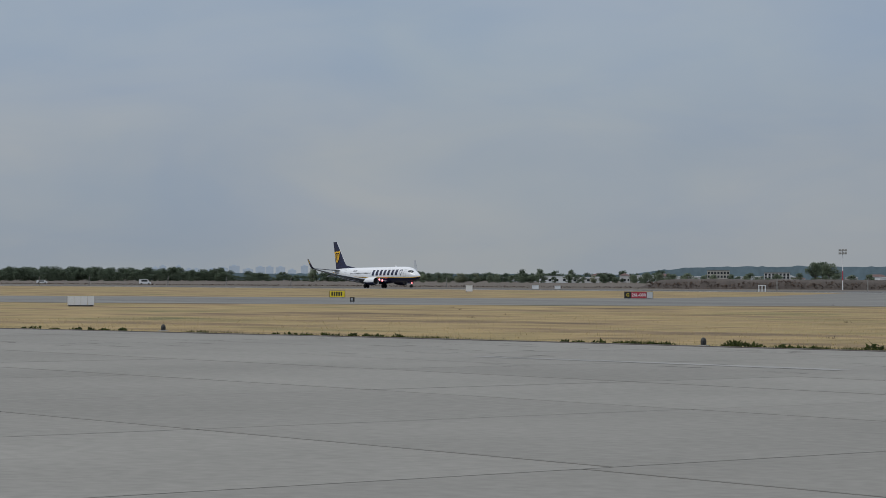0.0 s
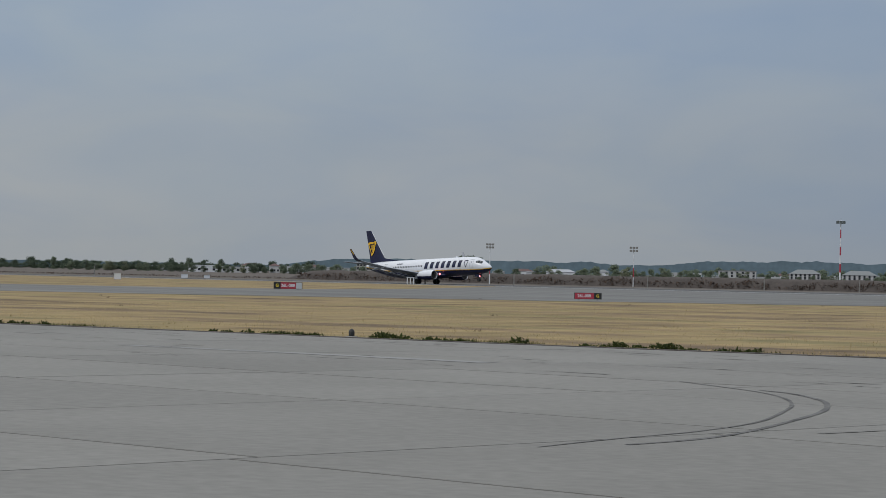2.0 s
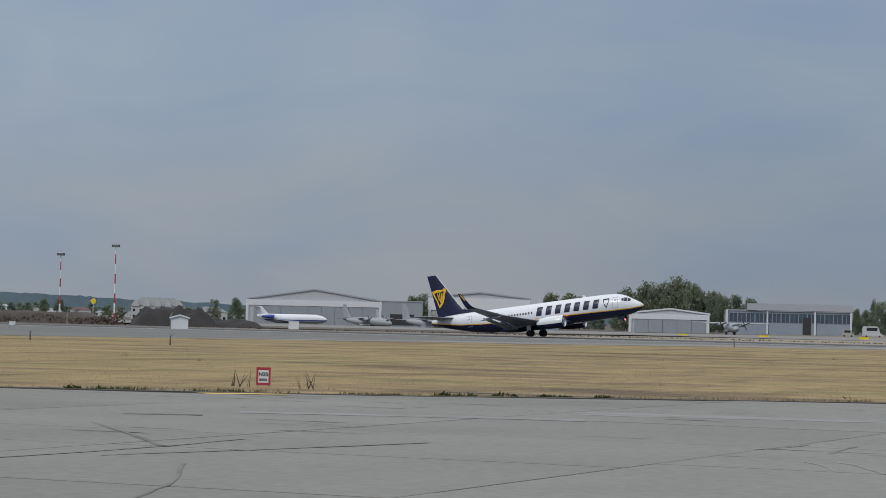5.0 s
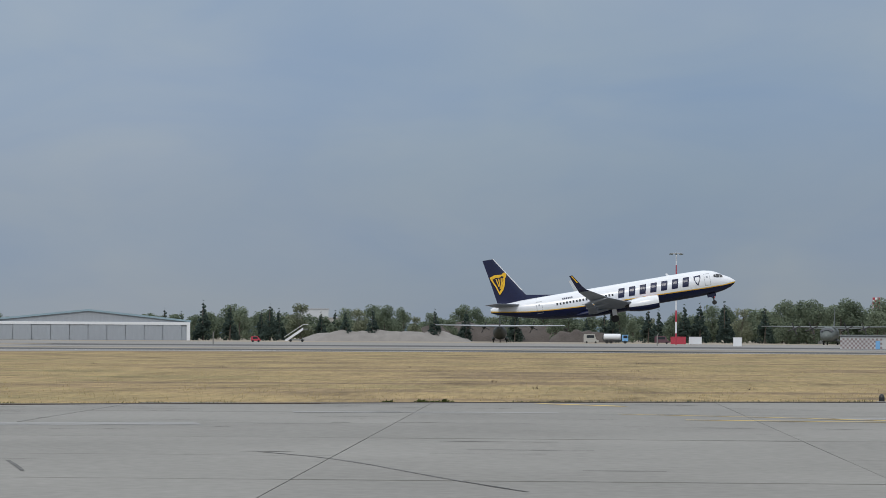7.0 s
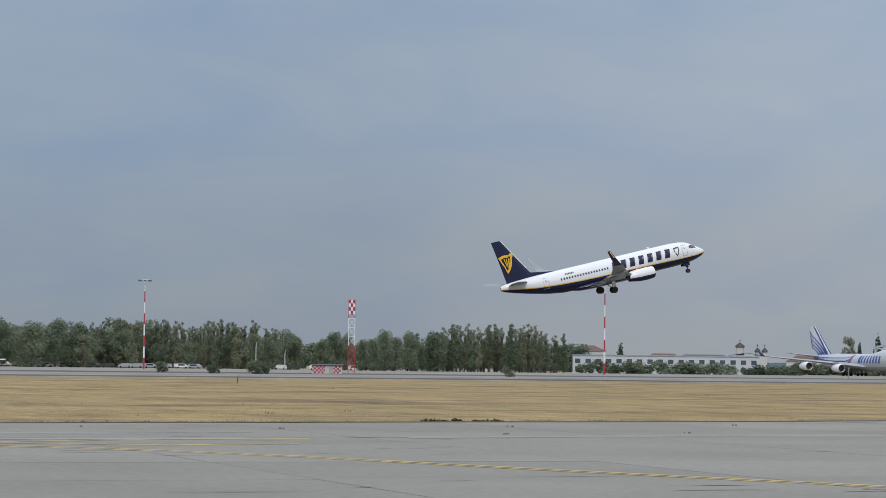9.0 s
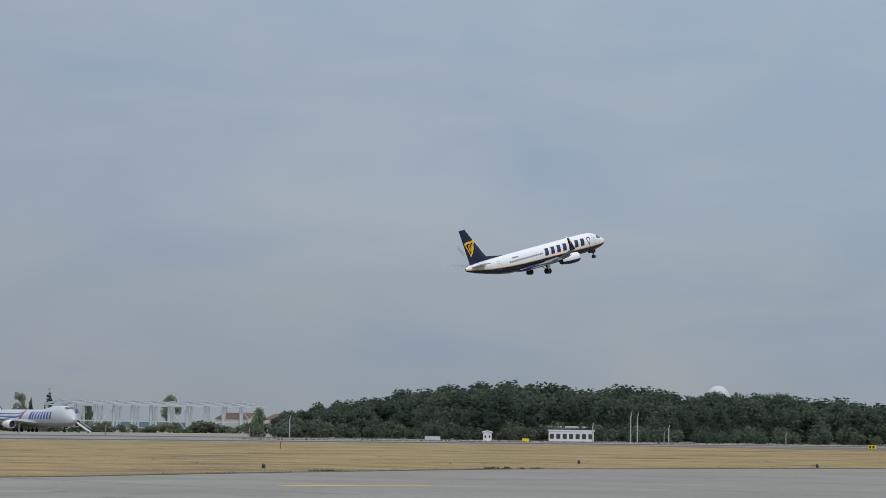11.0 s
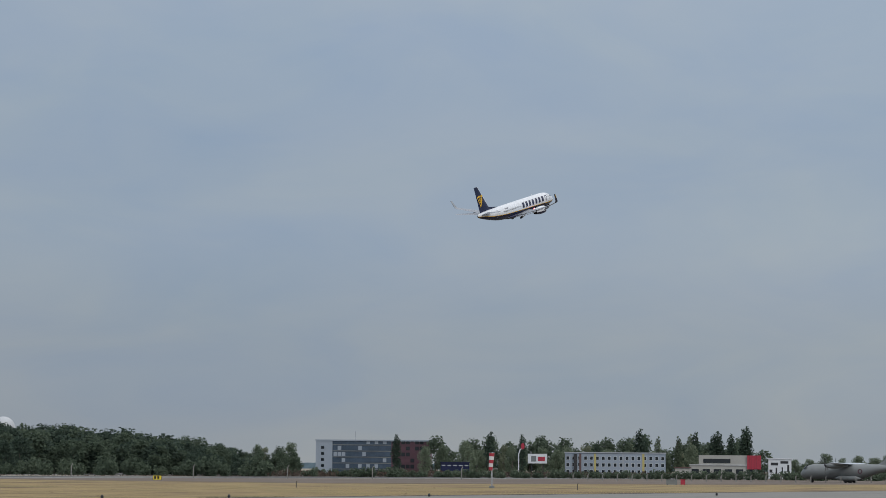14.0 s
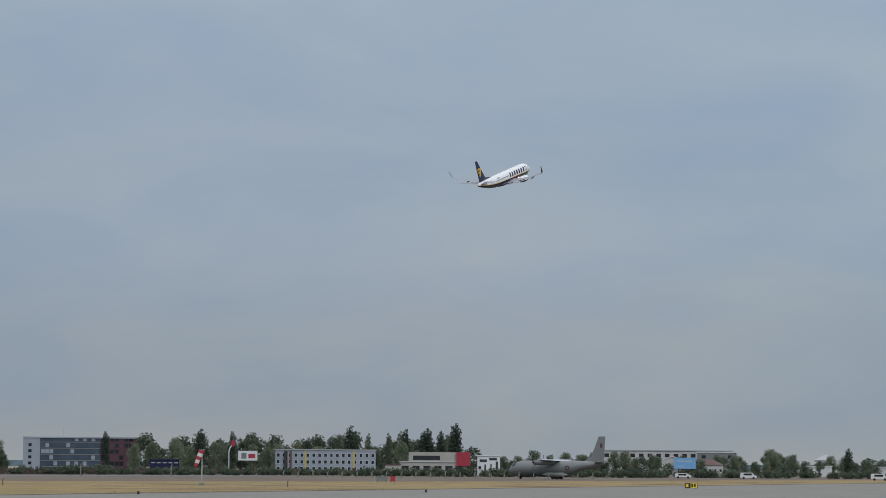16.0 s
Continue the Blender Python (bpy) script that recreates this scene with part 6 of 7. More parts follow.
# houses of the town behind the bank
for i in range(46):
    az = -50.5 + i * 0.50 + RNG.uniform(-0.12, 0.12)
    d = RNG.uniform(1500, 1900)
    w, h = RNG.uniform(7, 18), RNG.uniform(2.6, 5.2)
    kind = RNG.random()
    if kind < 0.45:
        building("town_house", "small pale house with brown roof in the far town", B(az, d), w, 8, h, RNG.choice([PLASTER, WHITE, WHITE]), "hip", RNG.choice([TILE, MILGREY, ROOFGREY]), 1.6, 1, 3)
    else:
        building("town_house", "pale flat-roofed building in the far town", B(az, d), w * 1.2, 8, h, RNG.choice([PLASTER, WHITE, CLAD]), "flat", WHITE, rows=1, cols=4, ww=1.6)
for az, w, h, label in ((-45.9, 13, 7.5, "reddish-brown block with pale centre in the far town"), (-44.6, 15, 6.2, "white three-storey block in the far town"), (-36.1, 18, 5.6, "pale apartment villa in the far town"), (-34.9, 20, 5.4, "pale apartment villa with hipped roof in the far town"), (-37.6, 22, 6.5, "long low white hall in the far town")):
    building("apartment_house", label, B(az, 1500), w, 10, h, PLASTER if az != -45.9 else BEIGE, "hip" if az > -37 else "flat", MILGREY, 2.5, 3, 7, 1.2, 1.3, 1.2)
row("broad", -47.5, -28.5, 1420, 0.30, 3, 6.0, 60, 1.4, None, "trees of the far town")
row("broad", -52.5, -44.5, 1480, 0.24, 3, 5.5, 60, 1.5, None, "trees of the far town")
row("broad", -33.5, -32.0, 1200, 0.4, 6, 9, 20, 1.0, 1, "trees of the far town")


# ---- parked aircraft ----
def propeller(parent, x, y, z, r, blades=4):
    hub = part("propeller_hub", Geo().tube([(x, y, z), (x + 0.5, y, z)], [0.3, 0.08], 8), DARK, parent)
    for i in range(blades):
        a = 2 * math.pi * i / blades + 0.4
        c, s = math.cos(a), math.sin(a)
        part("blade", Geo().loft([[(x + 0.15 + dx, y + c * q - s * wd, z + s * q + c * wd) for dx, wd in ((0, -0.16), (0.06, 0), (0, 0.16), (-0.06, 0))] for q in (0.2, r * 0.6, r)]), DARK, hub)


def transport(m, label, L, span, r, tail_h, mat_body, engines, low=1.1, t_tail=False, upswept=0.3, prop_r=1.9, wing_mat=None, stripe=None):
    """A parked high-wing turboprop; its nose points to +x."""
    t = thing("turboprop_transport", m, label, "airplane")
    zc = low + r
    st = [(L * 0.5, zc - 0.35 * r, zc - 0.25 * r, 0.05), (L * 0.475, zc - 0.8 * r, zc + 0.25 * r, r * 0.6), (L * 0.43, zc - 0.97 * r, zc + 0.72 * r, r * 0.9), (L * 0.36, zc - r, zc + r, r), (-L * 0.12, zc - r, zc + r, r),
          (-L * 0.3, zc - r * (1 - 2 * upswept), zc + r * 0.98, r * 0.8), (-L * 0.44, zc + r * 0.2, zc + r * 0.92, r * 0.4), (-L * 0.5, zc + r * 0.55, zc + r * 0.8, r * 0.1)]
    fuselage(t, st, None, (mat_body,), ("fuselage",))
    wz, c = zc + r * 0.95, span * 0.11
    for s in (1, -1):
        w = wing(t, "wing", [(0, c * 0.75, -c * 0.35, wz, 0.35), (span * 0.25, c * 0.7, -c * 0.3, wz + 0.1, 0.3), (span / 2, c * 0.3, -c * 0.2, wz + 0.25, 0.14)], wing_mat or mat_body, s)
        hz = tail_h * 0.97 if t_tail else zc + r * 0.8
        wing(t, "tailplane", [(0, -L * 0.40, -L * 0.5, hz, 0.2), (span * 0.19, -L * 0.45, -L * 0.5, hz + 0.1, 0.1)], mat_body, s)
        for e in engines:
            y, x = s * span / 2 * e, c * 0.7
            n = part("engine_nacelle", Geo().loft([[(x + dx, y + q * math.cos(a), wz - 0.35 + q * 1.1 * math.sin(a)) for a in [2 * math.pi * j / 12 for j in range(12)]] for dx, q in ((2.0, 0.3), (1.6, 0.5), (0, 0.62), (-1.5, 0.5), (-3.0, 0.1))]), mat_body, t, smooth=True)
            propeller(n, x + 2.0, y, wz - 0.35, prop_r)
        for x in (0.6, -0.6):
            part("wheel", Geo().wheel(x - 0.2, s * (r * 0.95), 0.5, 0.5, 0.35, 14), TYRE, t)
        part("gear_fairing", Geo().loft([[(dx, s * r * 0.95 + q * 0.5 * math.cos(a), low + 0.25 + q * 0.55 * math.sin(a)) for a in [2 * math.pi * j / 10 for j in range(10)]] for dx, q in ((3, 0.1), (1.8, 1), (-1.8, 1), (-3.2, 0.1))]), mat_body, t, smooth=True)
    part("nose_wheel", Geo().wheel(L * 0.38, 0, 0.4, 0.4, 0.3, 14).tube([(L * 0.38, 0, 0.4), (L * 0.37, 0, low + 0.3)], 0.12, 6), TYRE, t)
    f = fin(t, "tail_fin", [(zc + r * 0.8, -L * 0.27, -L * 0.49, 0.3), (zc + r * 1.5, -L * 0.36, -L * 0.495, 0.25), (tail_h, -L * 0.44, -L * 0.51, 0.12)], mat_body)
    part("cockpit_window", Geo().loft([[(L * 0.455, 0.62 * r * math.cos(a), zc + 0.3 * r + 0.28 * r * math.sin(a)) for a in [math.pi * j / 8 for j in range(9)]], [(L * 0.425, 0.93 * r * math.cos(a), zc + 0.42 * r + 0.42 * r * math.sin(a)) for a in [math.pi * j / 8 for j in range(9)]]], closed=False), GLASS, t)
    if stripe:
        for s in (1, -1):
            part("roundel", Geo().loft([[(-L * 0.13 + 0.55 * q * math.cos(a), s * (r * 1.0 + 0.02), zc + 0.1 + 0.55 * q * math.sin(a)) for a in [2 * math.pi * j / 16 for j in range(16)]] for q in (1.0, 0.55)], cap=False), stripe, t)
            part("fin_flash", Geo().box(-L * 0.478, -L * 0.455, s * 0.14 - 0.01, s * 0.14 + 0.01, tail_h * 0.74, tail_h * 0.84), stripe, f)
    return t


def heading(az, d, h):
    x, y = d * math.sin(radians(az)), d * math.cos(radians(az))
    return pose(x, y, gz(x, y), 0, 0, h)


transport(heading(-1.33, 795, 91), "dark grey-green four-engine transport seen from behind, parked", 29.8, 40.4, 2.15, 11.6, DARKCAMO, (0.25, 0.5), 0.9, wing_mat=MILPALE)
transport(heading(6.05, 755, -101), "grey-green four-engine transport facing out, parked", 29.8, 40.4, 2.15, 11.0, CAMO, (0.25, 0.5), 0.9)
transport(heading(63.52, 590, 180 - 63.5 - 14), "light grey twin-engine military transport parked on the apron", 22.7, 28.7, 1.75, 9.9, MILGREY, (0.3,), 0.8, upswept=0.42, wing_mat=SILVER, stripe=MAROON)
transport(heading(-25.5, 960, -14), "weathered pale twin-engine transport parked before the hangar", 23.8, 29.2, 1.45, 9.0, MILPALE, (0.3,), 1.0)
transport(heading(-24.1, 930, -8), "weathered pale twin-engine transport parked before the hangar", 23.8, 29.2, 1.45, 9.6, MILPALE, (0.3,), 1.0)
transport(heading(-23.0, 940, -40), "weathered grey twin-engine transport parked before the hangar", 23.8, 29.2, 1.45, 8.4, MILPALE, (0.3,), 1.0)
transport(heading(-17.35, 850, -62), "grey twin-engine transport facing out, parked", 22, 26, 1.4, 8.4, MILPALE, (0.3,), 1.0)
transport(heading(9.78, 640, -78), "small white twin propeller aircraft with high tail, parked", 10.5, 12.6, 0.75, 3.7, AIRWHITE, (0.3,), 0.55, True, prop_r=1.0)


def tail_jet(m, label):
    """A parked twin-jet with tail engines and a high tailplane; nose to +x."""
    t = thing("tail_engined_jet", m, label, "airplane")
    L, r, zc = 28.0, 1.75, 2.9
    st = [(14, zc - 0.3, zc - 0.2, 0.05), (13.4, zc - 0.9, zc + 0.4, 0.9), (12, zc - 1.5, zc + 1.2, 1.45), (9.5, zc - r, zc + r, r), (-6, zc - r, zc + r, r), (-10, zc - 0.9, zc + r, 1.3), (-13.5, zc + 0.5, zc + 1.4, 0.4)]
    fuselage(t, st, lambda x: zc - 0.35, (AIRWHITE, BLUE, MILPALE), ("upper_fuselage", "cheat_line", "belly"), 0.4)
    for s in (1, -1):
        wing(t, "wing", [(1.2, 2.5, -3.2, 1.7, 0.4), (13.5, -3.2, -5.0, 2.4, 0.14)], MILPALE, s)
        wing(t, "tailplane", [(0, -12.4, -14.6, 7.3, 0.2), (4.6, -14, -15.3, 7.5, 0.1)], AIRWHITE, s)
        nacelle(t, -6.4, -11.0, s * 2.6, zc + 0.7, 0.75, BLUE)
        part("wheel", Geo().wheel(-1, s * 2.2, 0.5, 0.5, 0.5, 14).tube([(-1, s * 2.2, 0.5), (-1, s * 2.1, 1.8)], 0.12, 6), TYRE, t)
    fin(t, "tail_fin", [(zc + 1.4, -8.8, -12.8, 0.3), (7.5, -11.8, -14.6, 0.2)], AIRWHITE)
    part("nose_wheel", Geo().wheel(9.2, 0, 0.4, 0.4, 0.3, 14).tube([(9.2, 0, 0.4), (9.2, 0, 1.4)], 0.1, 6), TYRE, t)


tail_jet(heading(-27.2, 985, 27 - 8), "white and blue jet with tail engines parked at the hangar")


def freighter():
    """A four-engine wide-body freighter with a humped upper deck."""
    t = thing("freighter_jet", heading(29.28, 985, -29.4 - 60), "white and blue four-engine freighter with humped nose, parked", "airplane")
    st = [(35, 4.6, 4.9, 0.1), (34.2, 3.6, 6.2, 1.3), (32.5, 2.7, 7.9, 2.3), (30, 2.2, 9.7, 2.9), (27, 2.0, 10.0, 3.2), (20, 2.0, 9.9, 3.25), (14, 2.0, 8.6, 3.25), (10, 2.0, 8.5, 3.25), (-12, 2.0, 8.5, 3.25), (-20, 3.0, 8.4, 2.9), (-28, 5.0, 8.2, 1.8), (-35, 6.8, 7.7, 0.3)]
    fuselage(t, st, lambda x: 3.6, (SILVER, MILPALE, MILPALE), ("upper_fuselage", "lower_band", "belly"), 0.4)
    g = Geo()
    skin_patch(g, st, [(-33, 7.1, 7.4), (-28, 5.6, 8.1), (-20, 3.6, 8.2), (-12, 2.9, 8.3), (-3, 2.8, 8.35), (0, 4.2, 8.3), (1.5, 6.5, 8.2)], out=0.04)
    part("blue_tail_patch", g, BLUE, t)
    g = Geo()
    skin_patch(g, st, [(-0.6, 3.9, 4.3), (0.6, 4.6, 6.2), (1.7, 6.4, 8.2), (2.3, 7.6, 8.2)], out=0.05)
    part("red_edge", g, RED, t)
    for i in range(8):
        x = 6.5 + i * 2.15
        g = Geo()
        skin_patch(g, st, [(x, 4.9, 5.2), (x + 0.55, 4.9, 7.7), (x + (1.5 if i == 0 else 0.95), 4.9, 7.7), (x + (2.0 if i == 0 else 1.45), 7.4, 7.7)], out=0.05)
        part("wordmark_block", g, BLUE, t)
    for s in (1, -1):
        wing(t, "wing", [(2.5, 12, -3.5, 3.4, 1.2), (12, 3.5, -5.5, 4.8, 0.7), (31.5, -14, -18, 7.2, 0.25)], MILPALE, s)
        part("winglet", Geo().loft([[(-14.5, s * 31.5, 7.1), (-18, s * 31.5, 7.1), (-18, s * 31.6, 7.3), (-14.5, s * 31.6, 7.3)], [(-17.6, s * 32.4, 9.2), (-18.8, s * 32.4, 9.2), (-18.8, s * 32.5, 9.2), (-17.6, s * 32.5, 9.2)]]), BLUE, t)
        wing(t, "tailplane", [(1.5, -26, -33.5, 7.4, 0.6), (11, -32.5, -36, 8.6, 0.2)], MILPALE, s)
        for y, x in ((11.8, 9.5), (21.2, 1.5)):
            nacelle(t, x, x - 6.0, s * y, 2.9 + (y - 11.8) * 0.08, 1.55)
            part("pylon", Geo().box(x - 6, x - 2.5, s * y - 0.2, s * y + 0.2, 4.2, 5.2), MILPALE, t)
        for x in (1.5, -1.5, -4.5):
            part("wheel", Geo().wheel(x, s * 3.2, 0.62, 0.62, 0.9, 14).box(x - 0.15, x + 0.15, s * 3.2 - 0.15, s * 3.2 + 0.15, 0.6, 2.6), TYRE, t)
    part("nose_wheel", Geo().wheel(27.5, 0, 0.6, 0.6, 0.9, 14).box(27.3, 27.7, -0.15, 0.15, 0.6, 2.3), TYRE, t)
    f = fin(t, "tail_fin", [(7.6, -19.5, -32.5, 0.8), (19.3, -32.2, -37, 0.3)], AIRWHITE)
    for i in range(4):
        g = Geo()
        for s in (1, -1):
            pts = []
            for q in range(13):
                k = q / 12
                z = 7.8 + (9.6 - 1.7 * i) * k
                lead = -19.5 - 12.7 * (z - 7.6) / 11.7
                x = max(-32.5 - 4.5 * (z - 7.6) / 11.7 + 0.5, lead - 1.6 - 1.9 * i - 6.5 * k * k)
                w = 1.35 * (1 - 0.6 * k)
                y = s * (0.66 - 0.035 * (z - 7.6))
                pts.append([(x, y, z), (x - w, y, z)])
            g.loft(pts, closed=False)
        part("fin_stripe", g, BLUE, f)
    part("fin_edge_stripe", Geo().loft([[(-20.2, 0.7, 8.0), (-21.9, 0.7, 8.0)]] + [[(-32.4, 0.33, 19.2), (-33.2, 0.33, 19.2)]], closed=False).loft([[(-20.2, -0.7, 8.0), (-21.9, -0.7, 8.0)], [(-32.4, -0.33, 19.2), (-33.2, -0.33, 19.2)]], closed=False), BLUE, f)
    part("cockpit_window", Geo().loft([[(31.2, y, 8.9) for y in (-1.6, -0.8, 0.8, 1.6)], [(30.4, y * 1.2, 9.4) for y in (-1.6, -0.8, 0.8, 1.6)]], closed=False), GLASS, t)


freighter()


# ---- apron: slabs, marks, weeds ----
sheet("apron_base", [(-130, -60), (700, -60), (700, 188), *[(x, edge_y(x) - 0.2) for x in (240, 112, 77, 67, 55, 45, 28, 15, 2, -23, -37, -48, -66, -89, -118, -130)], (-220, 40), (-220, -60)], JOINT, 0.0, "dark joint bed under the apron slabs", "apron")
APRON = tagged(new("apron"), "grey weathered concrete apron laid in large slabs", "apron", kind="structure")
SX = 11.1


def cross_joints(x):
    """Joints across the lane of slabs that begins at x."""
    if x < -27.5:
        first = [2.5, 13.4, 24.2, 36.2, 44.6, 50.7, 58.4, 66.0]
    elif x < -16.5:
        first = [2.5, 13.0, 23.6, 34.5, 44.8, 54.7, 65.3]
    else:
        first = [4.6, 15.1, 25.6, 36.1, 46.5, 55.6, 65.2]
    return [-56, -46, -36, -26, -16, -7] + first + [first[-1] + 10.4 * (i + 1) for i in range(12)]


def joint_gap(x, y):
    """Half the width of a cross joint: some are broken wide and filled, most are tight."""
    if any(abs(y - q) < 0.3 for q in (24.2, 23.6, 25.6)):
        return 0.055
    if any(abs(y - q) < 0.3 for q in (36.2, 44.6, 44.8, 34.5, 46.5, 50.7, 65.2)):
        return 0.075 if noise.noise((x * 0.7, y * 0.9, 3.0)) > -0.15 else 0.02
    return 0.05 if noise.noise((x * 0.7, y * 0.9, 3.0)) > 0.2 else 0.012


def build_slabs():
    rng = random.Random(11)
    spare = Geo()
    near = 0
    side = {i: rng.choice((0.03, 0.022, 0.014)) for i in range(-19, 60)}
    for i in range(-18, 58):
        x0, x1 = 6.2 + i * SX, 6.2 + (i + 1) * SX
        ys = cross_joints(x0)
        ga, gb = side[i], side[i + 1]
        for y0, y1 in zip(ys, ys[1:]):
            ea, eb = edge_y(x0), edge_y(x1)
            if y0 >= max(ea, eb) - 0.3 or y0 > 160:
                continue
            g, h = joint_gap(x0, y0), joint_gap(x0, y1)
            ya, yb = max(y0 + 0.2, min(y1 - h, ea)), max(y0 + 0.2, min(y1 - h, eb))
            top = 0.012 + rng.uniform(-0.003, 0.003)
            plan = [(x0 + ga, y0 + g), (x1 - gb, y0 + g), (x1 - gb, yb), (x0 + ga, ya)]
            az = abs(math.degrees(math.atan2((x0 + x1) / 2, max(1, y1))))
            if y1 > 14 and -95 < x0 < 75 and near < 295 and az < 66:
                near += 1
                part("concrete_slab", Geo().loft([[(x, y, top - 0.02) for x, y in plan], [(x, y, top) for x, y in plan]]), CONCRETE, APRON)
            else:
                spare.loft([[(x, y, top - 0.02) for x, y in plan], [(x, y, top) for x, y in plan]])
    ob = part("outer_slabs", spare, CONCRETE, APRON)
    ob["kind"] = "stuff"


build_slabs()


def surface_cracks():
    """Short broken edges and grass-filled cracks, mostly along the slabs' cross joints."""
    rng = random.Random(91)
    g = Geo()
    for i in range(420):
        x = rng.uniform(-95, 130)
        e = edge_y(x)
        y = e - 1.5 - (e - 50) * rng.random() ** 1.5
        n, L = 5, rng.uniform(0.4, 3.2)
        w = rng.uniform(0.03, 0.11)
        top = [(x + L * k / n, y + rng.gauss(0, 0.03) + w * (0.3 + rng.random()) * (0 < k < n), 0.0205) for k in range(n + 1)]
        g.loft([top, [(p[0], y - w * 0.4 * rng.random(), 0.0205) for p in top]], closed=False)
    tagged(part("surface_cracks", g, JOINT), "short dark broken cracks in the apron concrete", "crack", kind="stuff")


surface_cracks()


def ribbon(name, pts, width, material, label, z=0.021, category="tyre mark", wobble=0.0):
    """A flat painted or rubbed line along points in plan, smoothed."""
    P = [Vector((x, y, 0)) for x, y in pts]
    dense = []
    for i in range(len(P) - 1):
        p0, p1, p2, p3 = P[max(0, i - 1)], P[i], P[i + 1], P[min(len(P) - 1, i + 2)]
        for q in range(14):
            t = q / 14
            dense.append(0.5 * ((2 * p1) + (p2 - p0) * t + (2 * p0 - 5 * p1 + 4 * p2 - p3) * t * t + (3 * p1 - p0 - 3 * p2 + p3) * t * t * t))
    dense.append(P[-1])
    left, right = [], []
    for i, p in enumerate(dense):
        d = (dense[min(i + 1, len(dense) - 1)] - dense[max(i - 1, 0)]).normalized()
        n = Vector((-d.y, d.x, 0))
        k = width / 2 * (1 + wobble * noise.noise((p.x * 0.9, p.y * 0.9, 4)))
        p = p + n * wobble * 0.09 * noise.noise((p.x * 0.35, p.y * 0.35, 9))
        left.append((*(p + n * k)[:2], z))
        right.append((*(p - n * k)[:2], z))
    return tagged(part(name, Geo().loft([left, right], closed=False), material), label, category, kind="structure")


ribbon("tyre_mark", [(-26.0, 31.0), (-26.2, 32.8), (-26.8, 34.9), (-28.3, 38.2), (-30.1, 41.8), (-31.6, 44.2), (-33.3, 46.3), (-35.5, 48.2), (-36.9, 48.9)], 0.13, RUBBER, "dark curved tyre mark on the concrete", wobble=0.5)
ribbon("tyre_mark", [(-26.4, 29.3), (-27.1, 32.2), (-27.6, 34.9), (-28.9, 38.3), (-31.0, 41.9), (-32.3, 43.9), (-34.4, 46.4), (-37.1, 48.6), (-40.9, 50.8)], 0.08, RUBBER, "dark curved tyre mark on the concrete", wobble=0.5)
ribbon("tyre_mark", [(-6.8, 57.2), (-4.7, 53.9), (-2.0, 46.9), (-0.5, 43.4)], 0.09, RUBBER, "thin dark crack on the concrete", wobble=0.6)
ribbon("tyre_mark", [(-12.6, 52.2), (-11.6, 49.0)], 0.14, RUBBER, "short dark tyre mark on the concrete", wobble=0.6)
ribbon("tyre_mark", [(-11.4, 52.4), (-10.3, 48.6)], 0.10, RUBBER, "short dark tyre mark on the concrete", wobble=0.6)
SCUFF = mat("faint_rubber_scuff", (0.180, 0.177, 0.165), 0.9, vary=0.4, scale=0.6, spec=0.1)
for pts, w in (([(-16.1, 53.6), (-15.8, 54.9), (-15.8, 56.6)], 0.12), ([(-18.9, 31.9), (-19.6, 33.8), (-20.2, 35.3), (-22.6, 39.9)], 0.09), ([(-32.8, 53.3), (-28.5, 48.1), (-25.7, 44.6)], 0.16), ([(-26.1, 36.3), (-25.9, 40.3), (-25.8, 44.4), (-26.1, 48.7)], 0.13), ([(-14.3, 53.0), (-14.5, 54.7), (-14.7, 56.8)], 0.12)):
    ribbon("tyre_mark", pts, w * 0.8, SCUFF, "faint scuffed tyre mark on the concrete", wobble=0.9)
ribbon("tyre_mark", [(-22.5, 50.5), (-23.6, 46.0), (-25.0, 41.0)], 0.14, SCUFF, "faint tyre mark on the concrete", wobble=0.6)
ribbon("dark_stain", [(-34.9, 58.3), (-33.8, 58.8), (-33.0, 59.2)], 0.5, RUBBER, "dark broken stain on the concrete", category="stain", wobble=0.9)
PATCHLINE = mat("pale_scratches", (0.27, 0.27, 0.26), 0.85, vary=0.3, spec=0.1)
for pts in ([(-13.9, 49.5), (-13.1, 48.2), (-12.4, 46.5)], [(-13.3, 49.8), (-12.6, 48.8), (-11.5, 46.5)]):
    ribbon("scratch", pts, 0.07, PATCHLINE, "pale scratch on the concrete", category="scratch", wobble=0.9)


def debris():
    """Clods of dry grass and soil lying on the concrete."""
    rng = random.Random(77)
    for x, y in ((35.5, 90), (28.6, 97), (44, 92), (40, 101), (52, 104), (21, 99)):
        g = Geo()
        for i in range(4):
            a, r = rng.random() * 6.28, rng.uniform(0.02, 0.055)
            cx, cy = x + rng.gauss(0, 0.08), y + rng.gauss(0, 0.08)
            g.loft([[(cx + k * r * math.cos(a + q * 1.047), cy + k * r * math.sin(a + q * 1.047), z) for q in range(6)] for k, z in ((1, 0.012), (0.8, 0.045), (0.25, 0.07 + r * 0.2))])
        tagged(part("clod", g, WORN), "small brown clod of soil and dry grass on concrete", "debris")


